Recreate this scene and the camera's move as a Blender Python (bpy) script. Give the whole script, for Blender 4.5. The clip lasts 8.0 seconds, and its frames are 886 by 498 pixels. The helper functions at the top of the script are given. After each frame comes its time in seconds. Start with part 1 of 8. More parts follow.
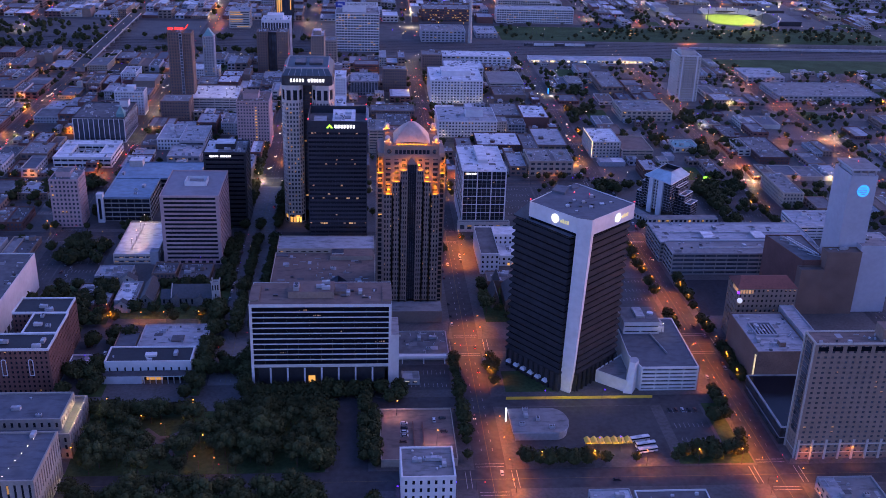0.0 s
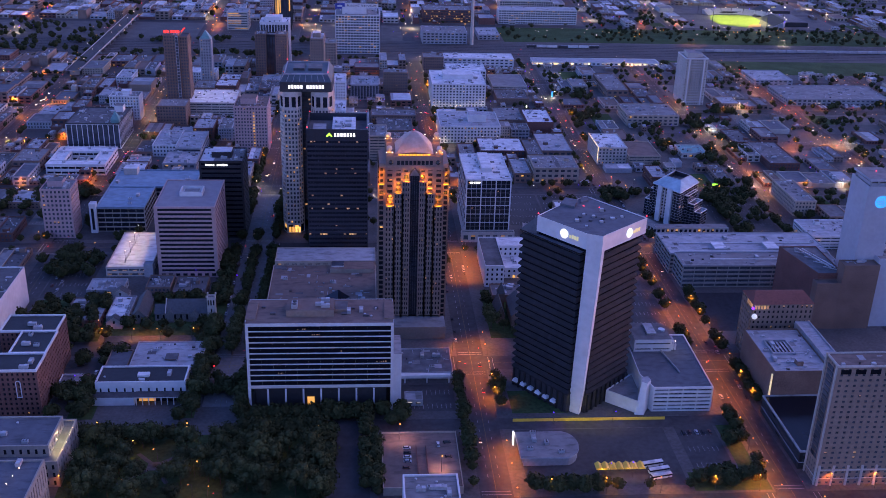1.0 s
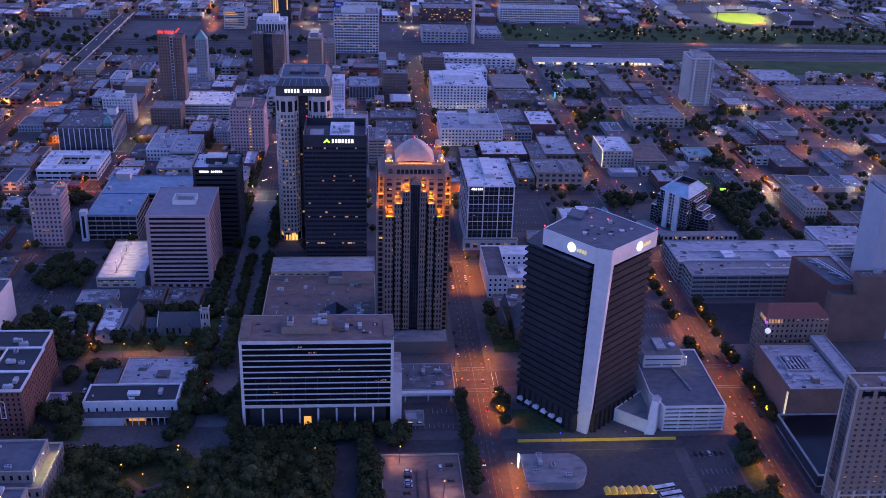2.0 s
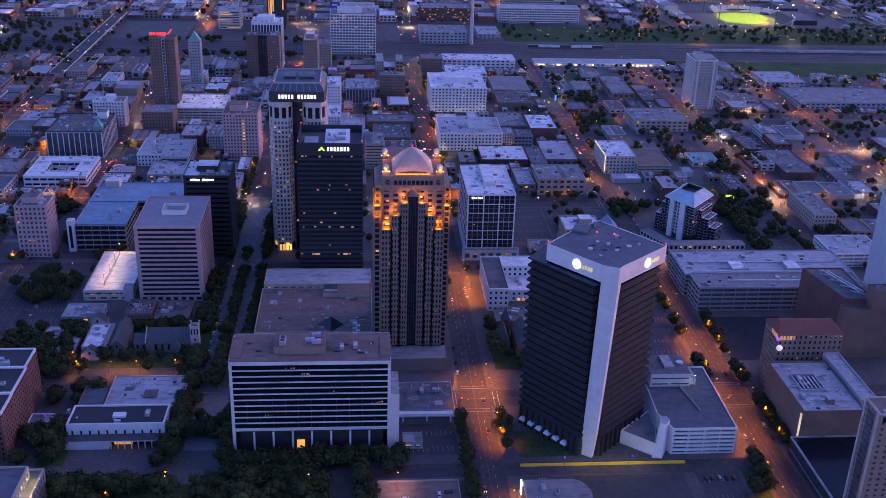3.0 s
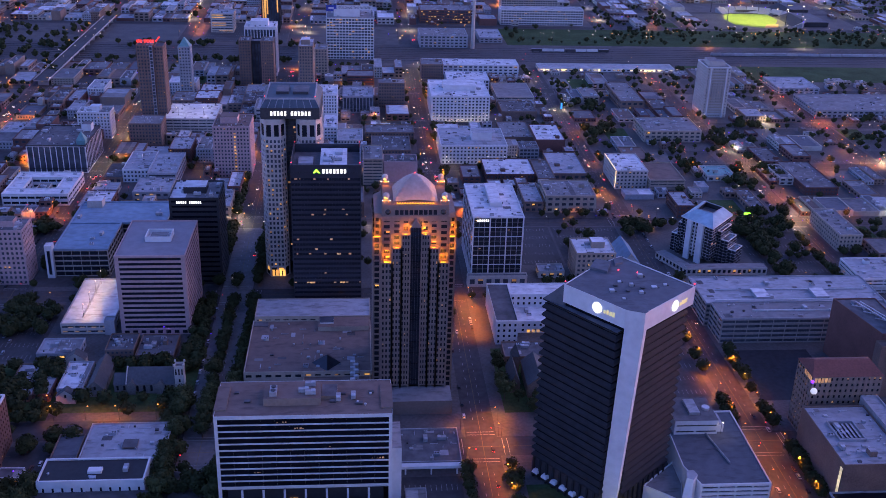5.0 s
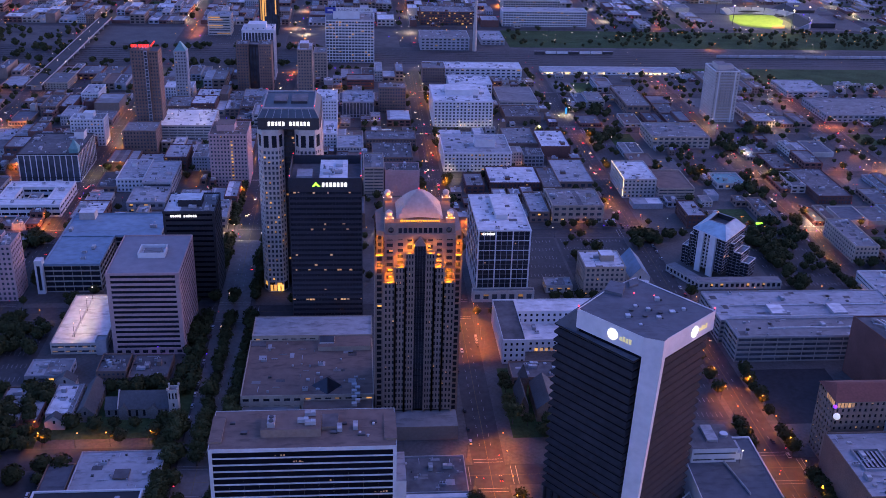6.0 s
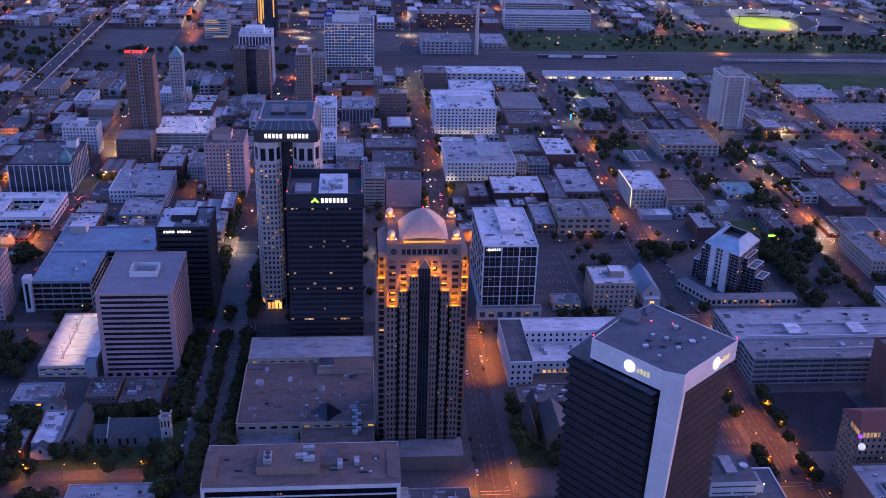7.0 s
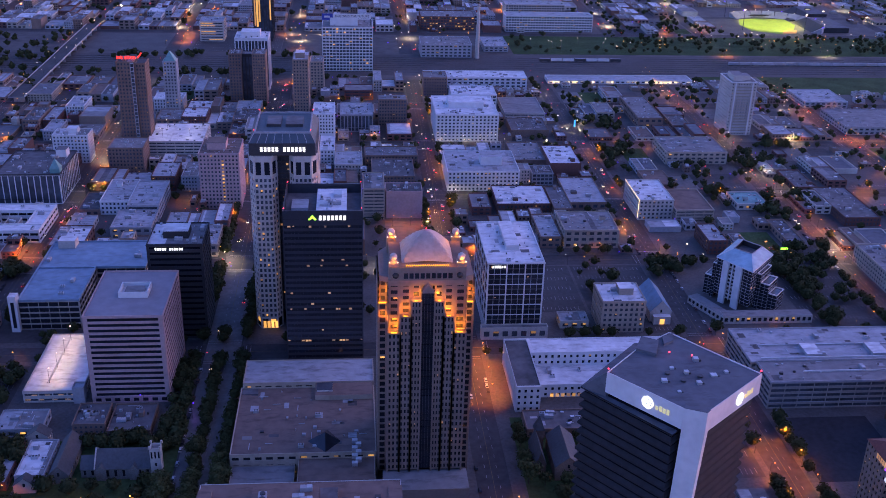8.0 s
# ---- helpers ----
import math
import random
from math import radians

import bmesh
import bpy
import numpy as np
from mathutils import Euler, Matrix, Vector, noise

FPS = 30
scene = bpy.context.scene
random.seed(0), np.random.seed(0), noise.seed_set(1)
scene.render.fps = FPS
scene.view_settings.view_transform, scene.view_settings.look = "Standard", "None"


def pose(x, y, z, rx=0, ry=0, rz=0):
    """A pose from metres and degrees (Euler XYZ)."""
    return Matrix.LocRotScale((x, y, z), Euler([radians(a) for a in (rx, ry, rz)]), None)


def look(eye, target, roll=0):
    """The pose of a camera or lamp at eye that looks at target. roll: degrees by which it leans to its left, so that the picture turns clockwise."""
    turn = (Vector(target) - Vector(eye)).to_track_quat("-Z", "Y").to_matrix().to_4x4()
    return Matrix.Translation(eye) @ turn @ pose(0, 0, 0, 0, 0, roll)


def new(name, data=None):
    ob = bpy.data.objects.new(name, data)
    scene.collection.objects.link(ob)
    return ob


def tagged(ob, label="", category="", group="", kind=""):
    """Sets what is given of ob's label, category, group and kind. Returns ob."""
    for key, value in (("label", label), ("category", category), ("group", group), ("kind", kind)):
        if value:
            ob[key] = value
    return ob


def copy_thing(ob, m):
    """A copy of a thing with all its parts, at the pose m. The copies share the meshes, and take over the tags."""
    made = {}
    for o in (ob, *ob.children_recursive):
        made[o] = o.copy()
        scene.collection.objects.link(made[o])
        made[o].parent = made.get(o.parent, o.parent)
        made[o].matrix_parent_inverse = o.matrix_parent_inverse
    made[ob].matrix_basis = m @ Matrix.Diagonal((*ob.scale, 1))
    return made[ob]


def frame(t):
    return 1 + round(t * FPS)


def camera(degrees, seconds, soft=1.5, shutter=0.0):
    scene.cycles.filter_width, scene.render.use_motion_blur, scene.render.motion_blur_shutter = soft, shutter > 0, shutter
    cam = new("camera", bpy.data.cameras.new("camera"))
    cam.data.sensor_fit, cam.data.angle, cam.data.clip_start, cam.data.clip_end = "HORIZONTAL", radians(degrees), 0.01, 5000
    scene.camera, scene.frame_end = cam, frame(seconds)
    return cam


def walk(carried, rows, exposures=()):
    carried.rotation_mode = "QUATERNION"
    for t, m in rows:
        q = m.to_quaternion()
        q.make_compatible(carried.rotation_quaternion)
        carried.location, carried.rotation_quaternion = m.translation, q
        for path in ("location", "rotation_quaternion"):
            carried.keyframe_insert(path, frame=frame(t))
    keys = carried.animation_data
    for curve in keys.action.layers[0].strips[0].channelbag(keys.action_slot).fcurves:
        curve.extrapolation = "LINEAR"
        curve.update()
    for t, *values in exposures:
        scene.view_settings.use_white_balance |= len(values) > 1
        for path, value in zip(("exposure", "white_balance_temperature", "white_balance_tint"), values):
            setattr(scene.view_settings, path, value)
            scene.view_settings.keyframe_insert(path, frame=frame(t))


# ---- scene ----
cam = camera(46.5, 8.0, soft=0.9)
PATH = [
    (0, (-79.673, -734.202, 339.911), (-79.519, -732.371, 339.12), 1.85),
    (0.5, (-80.048, -720.514, 339.851), (-79.893, -718.684, 339.058), 1.8),
    (1, (-80.247, -706.836, 339.754), (-80.093, -705.007, 338.96), 1.8),
    (1.5, (-80.066, -693.272, 339.607), (-79.913, -691.444, 338.809), 1.75),
    (3, (-78.432, -652.64, 338.79), (-78.273, -650.816, 337.983), 1.8),
    (3.5, (-78.038, -638.917, 338.725), (-77.878, -637.094, 337.917), 1.8),
    (4, (-77.983, -624.998, 338.698), (-77.82, -623.176, 337.888), 1.8),
    (4.5, (-78.158, -611.026, 338.676), (-77.995, -609.206, 337.864), 1.8),
    (6, (-79.879, -568.296, 338.617), (-79.714, -566.478, 337.799), 1.7),
    (6.5, (-80.422, -553.629, 338.612), (-80.256, -551.811, 337.792), 1.7),
    (7, (-80.874, -538.718, 338.615), (-80.707, -536.902, 337.795), 1.7),
    (7.5, (-81.268, -523.762, 338.62), (-81.098, -521.947, 337.799), 1.7),
    (8, (-81.66, -508.722, 338.619), (-81.489, -506.907, 337.796), 1.7),
]
walk(cam, [(t, look(eye, target, roll)) for t, eye, target, roll in PATH], exposures=[(0, 2.47), (8, 2.47)])

# ---- world and light ----
# Dusk: a blue sky after sunset and street lighting.
world = bpy.data.worlds.new("dusk_sky")
scene.world = world
world.use_nodes = True
wn = world.node_tree
wn.nodes.clear()
sky = wn.nodes.new("ShaderNodeTexSky")
sky.sky_type, sky.sun_disc = "NISHITA", False
sky.sun_elevation, sky.sun_rotation = radians(4), radians(75)
sky.altitude, sky.air_density, sky.dust_density, sky.ozone_density = 300, 1.0, 0.6, 4.0
wbg = wn.nodes.new("ShaderNodeBackground")
wbg.inputs["Strength"].default_value = 0.123
wout = wn.nodes.new("ShaderNodeOutputWorld")
tint = wn.nodes.new("ShaderNodeVectorMath")  # the violet of the hour after sunset
tint.operation = "MULTIPLY"
tint.inputs[1].default_value = (1.80, 1.0, 1.47)
wn.links.new(sky.outputs[0], tint.inputs[0])
wn.links.new(tint.outputs[0], wbg.inputs[0])
wn.links.new(wbg.outputs[0], wout.inputs[0])

sun_data = bpy.data.lights.new("afterglow", "SUN")
sun_data.energy, sun_data.angle, sun_data.color = 0.12, radians(60), (1.0, 0.62, 0.70)
sun_ob = new("afterglow", sun_data)
sun_ob.matrix_world = look((400, 100, 300), (0, 0, 0))

SODIUM = (1.0, 0.225, 0.02)


# ---- materials ----
def material(name, col, rough=0.7, metal=0.0, vary=0.25, grain=0.6, patch=0.06, bump=0.0, random_tint=0.0, island=False, gloss=0.5):
    """Principled surface with patches and grain, metres in world size."""
    m = bpy.data.materials.new(name)
    m.use_nodes = True
    nt = m.node_tree
    p = nt.nodes["Principled BSDF"]
    p.inputs["Roughness"].default_value, p.inputs["Metallic"].default_value = rough, metal
    p.inputs["Specular IOR Level"].default_value = gloss
    co = nt.nodes.new("ShaderNodeNewGeometry")
    n1, n2 = nt.nodes.new("ShaderNodeTexNoise"), nt.nodes.new("ShaderNodeTexNoise")
    n1.inputs["Scale"].default_value, n2.inputs["Scale"].default_value = patch, grain
    n1.inputs["Detail"].default_value, n2.inputs["Detail"].default_value = 4, 3
    for n in (n1, n2):
        nt.links.new(co.outputs["Position"], n.inputs["Vector"])
    mul = nt.nodes.new("ShaderNodeMath")
    mul.operation = "ADD"
    nt.links.new(n1.outputs["Fac"], mul.inputs[0])
    nt.links.new(n2.outputs["Fac"], mul.inputs[1])
    rng = nt.nodes.new("ShaderNodeMapRange")
    rng.inputs["From Min"].default_value, rng.inputs["From Max"].default_value = 0.65, 1.35
    rng.inputs["To Min"].default_value, rng.inputs["To Max"].default_value = 1 - vary, 1 + vary
    nt.links.new(mul.outputs[0], rng.inputs["Value"])
    last = rng.outputs[0]
    if random_tint:
        info = nt.nodes.new("ShaderNodeNewGeometry" if island else "ShaderNodeObjectInfo")
        r2 = nt.nodes.new("ShaderNodeMapRange")
        r2.inputs["To Min"].default_value, r2.inputs["To Max"].default_value = 1 - random_tint, 1 + random_tint
        nt.links.new(info.outputs["Random Per Island" if island else "Random"], r2.inputs["Value"])
        m2 = nt.nodes.new("ShaderNodeMath")
        m2.operation = "MULTIPLY"
        nt.links.new(last, m2.inputs[0])
        nt.links.new(r2.outputs[0], m2.inputs[1])
        last = m2.outputs[0]
    mix = nt.nodes.new("ShaderNodeVectorMath")
    mix.operation = "SCALE"
    mix.inputs[0].default_value = col
    nt.links.new(last, mix.inputs["Scale"])
    nt.links.new(mix.outputs[0], p.inputs["Base Color"])
    if bump:
        b = nt.nodes.new("ShaderNodeBump")
        b.inputs["Strength"].default_value, b.inputs["Distance"].default_value = bump, 0.3
        nt.links.new(n2.outputs["Fac"], b.inputs["Height"])
        nt.links.new(b.outputs[0], p.inputs["Normal"])
    return m


def stained(name, col, dirt, rough=0.75):
    """A roof membrane with streaks, ponding stains and patches."""
    m = material(name, col, rough, vary=0.2, grain=0.2, patch=0.05, gloss=0.25)
    nt = m.node_tree
    p = nt.nodes["Principled BSDF"]
    src = p.inputs["Base Color"].links[0].from_socket
    g = nt.nodes.new("ShaderNodeNewGeometry")
    st = nt.nodes.new("ShaderNodeVectorMath")
    st.operation = "MULTIPLY"
    st.inputs[1].default_value = (0.09, 0.28, 0.3)
    n = nt.nodes.new("ShaderNodeTexNoise")
    n.inputs["Scale"].default_value, n.inputs["Detail"].default_value, n.inputs["Roughness"].default_value = 1.0, 6, 0.65
    r = nt.nodes.new("ShaderNodeMapRange")
    r.inputs["From Min"].default_value, r.inputs["From Max"].default_value = 0.52, 0.68
    r.inputs["To Max"].default_value = 0.75
    mx = nt.nodes.new("ShaderNodeMix")
    mx.data_type = "RGBA"
    mx.inputs["B"].default_value = (*dirt, 1)
    nt.links.new(g.outputs["Position"], st.inputs[0])
    nt.links.new(st.outputs[0], n.inputs["Vector"])
    nt.links.new(n.outputs["Fac"], r.inputs["Value"])
    nt.links.new(r.outputs[0], mx.inputs["Factor"])
    nt.links.new(src, mx.inputs["A"])
    nt.links.new(mx.outputs["Result"], p.inputs["Base Color"])
    return m


def glow(name, col, strength, spread=0.0):
    """Something that gives off light; spread: how much single pieces differ."""
    m = bpy.data.materials.new(name)
    m.use_nodes = True
    nt = m.node_tree
    p = nt.nodes["Principled BSDF"]
    p.inputs["Base Color"].default_value = (*col, 1)
    p.inputs["Emission Color"].default_value = (*col, 1)
    p.inputs["Emission Strength"].default_value = strength
    if spread:
        g = nt.nodes.new("ShaderNodeNewGeometry")
        o = nt.nodes.new("ShaderNodeObjectInfo")
        a = nt.nodes.new("ShaderNodeMath")
        a.operation = "ADD"
        nt.links.new(g.outputs["Random Per Island"], a.inputs[0])
        nt.links.new(o.outputs["Random"], a.inputs[1])
        w = nt.nodes.new("ShaderNodeMath")
        w.operation = "FRACT"
        nt.links.new(a.outputs[0], w.inputs[0])
        r = nt.nodes.new("ShaderNodeMapRange")
        r.inputs["To Min"].default_value, r.inputs["To Max"].default_value = strength * (1 - spread), strength * (1 + spread)
        nt.links.new(w.outputs[0], r.inputs["Value"])
        nt.links.new(r.outputs[0], p.inputs["Emission Strength"])
    return m


M = {
    "asphalt": material("asphalt", (0.054, 0.052, 0.054), 0.85, gloss=0.25, vary=0.35, grain=0.25, patch=0.03),
    "lotdark": material("fresh_dark_asphalt", (0.024, 0.026, 0.031), 0.85, vary=0.4, grain=0.3, patch=0.04, gloss=0.3),
    "lot": material("parking_asphalt", (0.042, 0.041, 0.043), 0.85, vary=0.4, grain=0.3, patch=0.04),
    "earth": material("city_ground", (0.075, 0.068, 0.063), 0.9, vary=0.5, grain=0.08, patch=0.012),
    "pavement": material("concrete_pavement", (0.074, 0.07, 0.067), 0.85, vary=0.4, grain=0.5, patch=0.05),
    "grass": material("grass", (0.045, 0.075, 0.03), 0.95, vary=0.45, grain=0.4, patch=0.04, bump=0.5, gloss=0.1),
    "paint": material("road_paint", (0.36, 0.35, 0.33), 0.6, vary=0.3, grain=2.0),
    "faded": material("faded_yellow_paint", (0.16, 0.12, 0.04), 0.7, vary=0.4, grain=1.0),
    "yellow": material("yellow_paint", (0.75, 0.48, 0.05), 0.6, vary=0.2, grain=2.0),
    "white": material("white_concrete", (0.58, 0.57, 0.565), 0.6, vary=0.12, grain=0.3, patch=0.08),
    "cream": material("cream_stone", (0.43, 0.39, 0.345), 0.75, vary=0.18, grain=0.5, patch=0.08),
    "tan": material("tan_stone", (0.34, 0.28, 0.22), 0.75, vary=0.2, grain=0.6, patch=0.07),
    "brown": material("brown_stone", (0.22, 0.162, 0.125), 0.75, vary=0.2, grain=0.6, patch=0.07),
    "towerstone": material("warm_tower_stone", (0.205, 0.152, 0.124), 0.75, vary=0.18, grain=0.6, patch=0.07),
    "domelead": material("weathered_pale_dome_metal", (0.36, 0.285, 0.25), 0.55, metal=0.2, vary=0.2, grain=0.5),
    "teal": material("teal_metal_roof", (0.05, 0.075, 0.09), 0.6, vary=0.25, grain=0.3),
    "pink": material("pink_granite", (0.40, 0.275, 0.27), 0.6, vary=0.18, grain=0.5, patch=0.07),
    "brick": material("red_brick", (0.125, 0.057, 0.045), 0.85, vary=0.3, grain=1.2, patch=0.08, random_tint=0.2),
    "brownbrick": material("brown_brick", (0.19, 0.125, 0.095), 0.85, vary=0.3, grain=1.2, patch=0.08, random_tint=0.2),
    "limestone": material("grey_limestone", (0.26, 0.24, 0.215), 0.8, vary=0.22, grain=0.6, patch=0.08),
    "roofslate": stained("dark_stained_roof", (0.10, 0.108, 0.125), (0.055, 0.058, 0.066), 0.85),
    "roofsky": stained("sky_blue_metal_roof", (0.17, 0.25, 0.32), (0.11, 0.16, 0.20), 0.6),
    "ballast": material("track_ballast", (0.06, 0.056, 0.056), 0.95, vary=0.35, grain=0.3, patch=0.02),
    "concrete": material("concrete_street", (0.13, 0.125, 0.12), 0.9, vary=0.35, grain=0.3, patch=0.04),
    "fieldstone": material("fieldstone", (0.17, 0.155, 0.138), 0.9, vary=0.35, grain=1.4, patch=0.1),
    "grey": material("grey_concrete", (0.30, 0.30, 0.31), 0.8, vary=0.22, grain=0.5, patch=0.06, random_tint=0.15),
    "dark": material("dark_cladding", (0.030, 0.030, 0.033), 0.6, vary=0.25, grain=0.4, patch=0.06, gloss=0.25),
    "bronze": material("bronze_cladding", (0.030, 0.034, 0.044), 0.32, vary=0.2, grain=0.4),
    "roofaqua": stained("pale_aqua_metal_roof", (0.30, 0.42, 0.47), (0.22, 0.31, 0.35), 0.5),
    "roofplain": material("plain_grey_roof", (0.235, 0.225, 0.245), 0.85, vary=0.12, grain=0.2, patch=0.05, gloss=0.2),
    "roofwhite": stained("white_roof_membrane", (0.58, 0.58, 0.59), (0.26, 0.25, 0.25)),
    "roofblue": stained("pale_roof_membrane", (0.31, 0.315, 0.33), (0.12, 0.12, 0.125)),
    "roofgrey": stained("grey_gravel_roof", (0.20, 0.195, 0.195), (0.085, 0.085, 0.085), 0.9),
    "roofdark": material("dark_bitumen_roof", (0.085, 0.083, 0.088), 0.85, vary=0.45, grain=0.2, patch=0.05, random_tint=0.3),
    "rooftan": stained("tan_gravel_roof", (0.165, 0.118, 0.10), (0.085, 0.064, 0.056), 0.9),
    "tile": material("red_tile_roof", (0.17, 0.055, 0.04), 0.8, vary=0.3, grain=0.8),
    "slate": material("slate_roof", (0.058, 0.062, 0.066), 0.7, vary=0.35, grain=0.7),
    "copper": material("green_copper", (0.12, 0.25, 0.24), 0.6, vary=0.25, grain=0.5),
    "metal": material("galvanised_metal", (0.45, 0.46, 0.48), 0.45, 0.6, vary=0.2, grain=0.8),
    "steel": material("dark_steel", (0.06, 0.06, 0.065), 0.5, 0.5, vary=0.2, grain=0.8),
    "glass": material("window_glass", (0.016, 0.019, 0.026), 0.12, vary=0.4, grain=0.15, patch=0.05, gloss=0.38),
    # Base colour raised to imitate sky reflected in ordinary panes.
    "glassblue": material("blue_window_glass", (0.060, 0.070, 0.085), 0.15, vary=0.5, grain=0.15, patch=0.05),
    "glassdark": material("dark_tinted_glass", (0.008, 0.009, 0.013), 0.2, vary=0.4, grain=0.15, patch=0.05, gloss=0.12),
    "bark": material("bark", (0.06, 0.045, 0.035), 0.95, vary=0.3, grain=3.0),
    "leaf": material("foliage", (0.044, 0.052, 0.020), 0.85, vary=0.35, grain=0.5, patch=0.1, random_tint=0.3, gloss=0.1),
    "rubber": material("tyre_rubber", (0.02, 0.02, 0.02), 0.9, vary=0.2),
    "field": material("mown_field", (0.14, 0.22, 0.012), 0.9, vary=0.2, grain=0.2),
    "clay": material("clay", (0.36, 0.16, 0.05), 0.9, vary=0.2),
    "lit": glow("lit_window", (1.0, 0.46, 0.10), 0.12, 0.95),
    "litwhite": glow("lit_white_window", (1.0, 0.75, 0.42), 0.16, 0.95),
    "litstrip": glow("lit_platform", (1.0, 0.66, 0.28), 0.5, 0.5),
    "litlobby": glow("lit_lobby", (1.0, 0.46, 0.10), 0.28, 0.4),
    "litfaint": glow("faint_lit_window", (1.0, 0.52, 0.2), 0.027, 0.95),
    "litdim": glow("dim_lit_window", (1.0, 0.50, 0.18), 0.055, 0.95),
    "sodium": glow("sodium_lamp", (1.0, 0.36, 0.06), 0.9),
    "lamp": glow("white_lamp", (1.0, 0.70, 0.46), 1.5),
    "red": glow("red_light", (1.0, 0.03, 0.06), 1.3),
    "violet": glow("violet_lamp", (0.13, 0.02, 1.0), 0.9),
    "sign": glow("white_sign", (1.0, 0.97, 0.95), 0.42),
    "signgreen": glow("green_sign", (0.35, 1.0, 0.05), 0.5),
    "signred": glow("red_sign", (1.0, 0.03, 0.02), 0.45),
    "signblue": glow("blue_sign", (0.04, 0.32, 1.0), 0.26),
    "gold": glow("gold_light", (1.0, 0.36, 0.015), 0.6, 0.4),
}


# ---- building blocks of meshes ----
class Shape:
    """Collects faces, each with a material name, for one mesh."""

    def __init__(self):
        self.v, self.f, self.m = [], [], []

    def face(self, pts, mat):
        n = len(self.v)
        self.v += [tuple(p) for p in pts]
        self.f.append(tuple(range(n, n + len(pts))))
        self.m.append(mat)
        return self

    def box(self, x0, x1, y0, y1, z0, z1, mat, top=None, bottom=False):
        c = [(x0, y0), (x1, y0), (x1, y1), (x0, y1)]
        return self.prism(c, z0, z1, mat, top, bottom)

    def prism(self, poly, z0, z1, mat, top=None, bottom=False):
        """An upright prism over a footprint that runs counter-clockwise."""
        k = len(poly)
        for i in range(k):
            (ax, ay), (bx, by) = poly[i], poly[(i + 1) % k]
            self.face([(ax, ay, z0), (bx, by, z0), (bx, by, z1), (ax, ay, z1)], mat)
        self.face([(x, y, z1) for x, y in poly], top or mat)
        if bottom:
            self.face([(x, y, z0) for x, y in reversed(poly)], mat)
        return self

    def taper(self, poly, z0, poly2, z1, mat, top=None):
        k = len(poly)
        for i in range(k):
            j = (i + 1) % k
            self.face([(*poly[i], z0), (*poly[j], z0), (*poly2[j], z1), (*poly2[i], z1)], mat)
        self.face([(*p, z1) for p in poly2], top or mat)
        return self

    def ring(self, cx, cy, r, z0, z1, mat, n=10, r2=None, top=None):
        a = [(cx + r * math.cos(2 * math.pi * i / n), cy + r * math.sin(2 * math.pi * i / n)) for i in range(n)]
        b = [(cx + (r if r2 is None else r2) * math.cos(2 * math.pi * i / n), cy + (r if r2 is None else r2) * math.sin(2 * math.pi * i / n)) for i in range(n)]
        return self.taper(a, z0, b, z1, mat, top)

    def ball(self, cx, cy, cz, r, mat, n=10, k=6, squash=1.0, low=-1.0):
        lo = math.asin(low)
        rows = [lo + (math.pi / 2 - lo) * i / k for i in range(k + 1)]
        for i in range(k):
            p, q = rows[i], rows[i + 1]
            for j in range(n):
                a, b = 2 * math.pi * j / n, 2 * math.pi * (j + 1) / n
                at = lambda w, h: (cx + r * math.cos(h) * math.cos(w), cy + r * math.cos(h) * math.sin(w), cz + r * squash * math.sin(h))
                self.face([at(a, p), at(b, p), at(b, q), at(a, q)], mat)
        return self

    def beam(self, a, b, w, h, mat):
        """A straight bar from a to b of width w and height h."""
        a, b = Vector(a), Vector(b)
        d = (b - a).normalized()
        s = d.cross(Vector((0, 0, 1)))
        s = (s if s.length > 1e-3 else Vector((1, 0, 0))).normalized() * w / 2
        u = s.cross(d).normalized() * h / 2
        q = [[p + i * s + j * u for i, j in ((-1, -1), (1, -1), (1, 1), (-1, 1))] for p in (a, b)]
        for i in range(4):
            j = (i + 1) % 4
            self.face([q[0][i], q[0][j], q[1][j], q[1][i]], mat)
        self.face(q[0][::-1], mat)
        self.face(q[1], mat)
        return self

    def mesh(self, name):
        me = bpy.data.meshes.new(name)
        me.from_pydata(self.v, [], self.f)
        names = sorted(set(self.m))
        for n in names:
            me.materials.append(M[n])
        at = {n: i for i, n in enumerate(names)}
        me.polygons.foreach_set("material_index", [at[n] for n in self.m])
        me.update()
        return me


def part(name, shape, parent, label="", stuff=False):
    """One mesh under a thing or under a part."""
    if not shape.f:
        return None
    ob = new(name, shape.mesh(name))
    ob.parent = parent
    return tagged(ob, label, kind="stuff" if stuff else "")


def placed(name, me, parent, m):
    """A piece that shares its mesh with its like."""
    ob = new(name, me)
    ob.parent, ob.matrix_basis = parent, m
    return ob


def thing(name, x, y, z, label, category, group="", turn=0.0):
    root = new(name)
    root.empty_display_size = 1.0
    root.matrix_basis = pose(x, y, z, 0, 0, turn)
    return tagged(root, label, category, group)


def single(name, shape, x, y, z, label="", category="", group="", kind="", turn=0.0):
    ob = new(name, shape.mesh(name))
    ob.matrix_basis = pose(x, y, z, 0, 0, turn)
    return tagged(ob, label, category, group, kind)


PANES = {}


def pane_mesh(w, h, mat):
    key = (round(w, 2), round(h, 2), mat)
    if key not in PANES:
        s = Shape()
        s.box(-w / 2, w / 2, -0.04, 0.04, -h / 2, h / 2, mat, bottom=True)
        PANES[key] = s.mesh("window")
    return PANES[key]


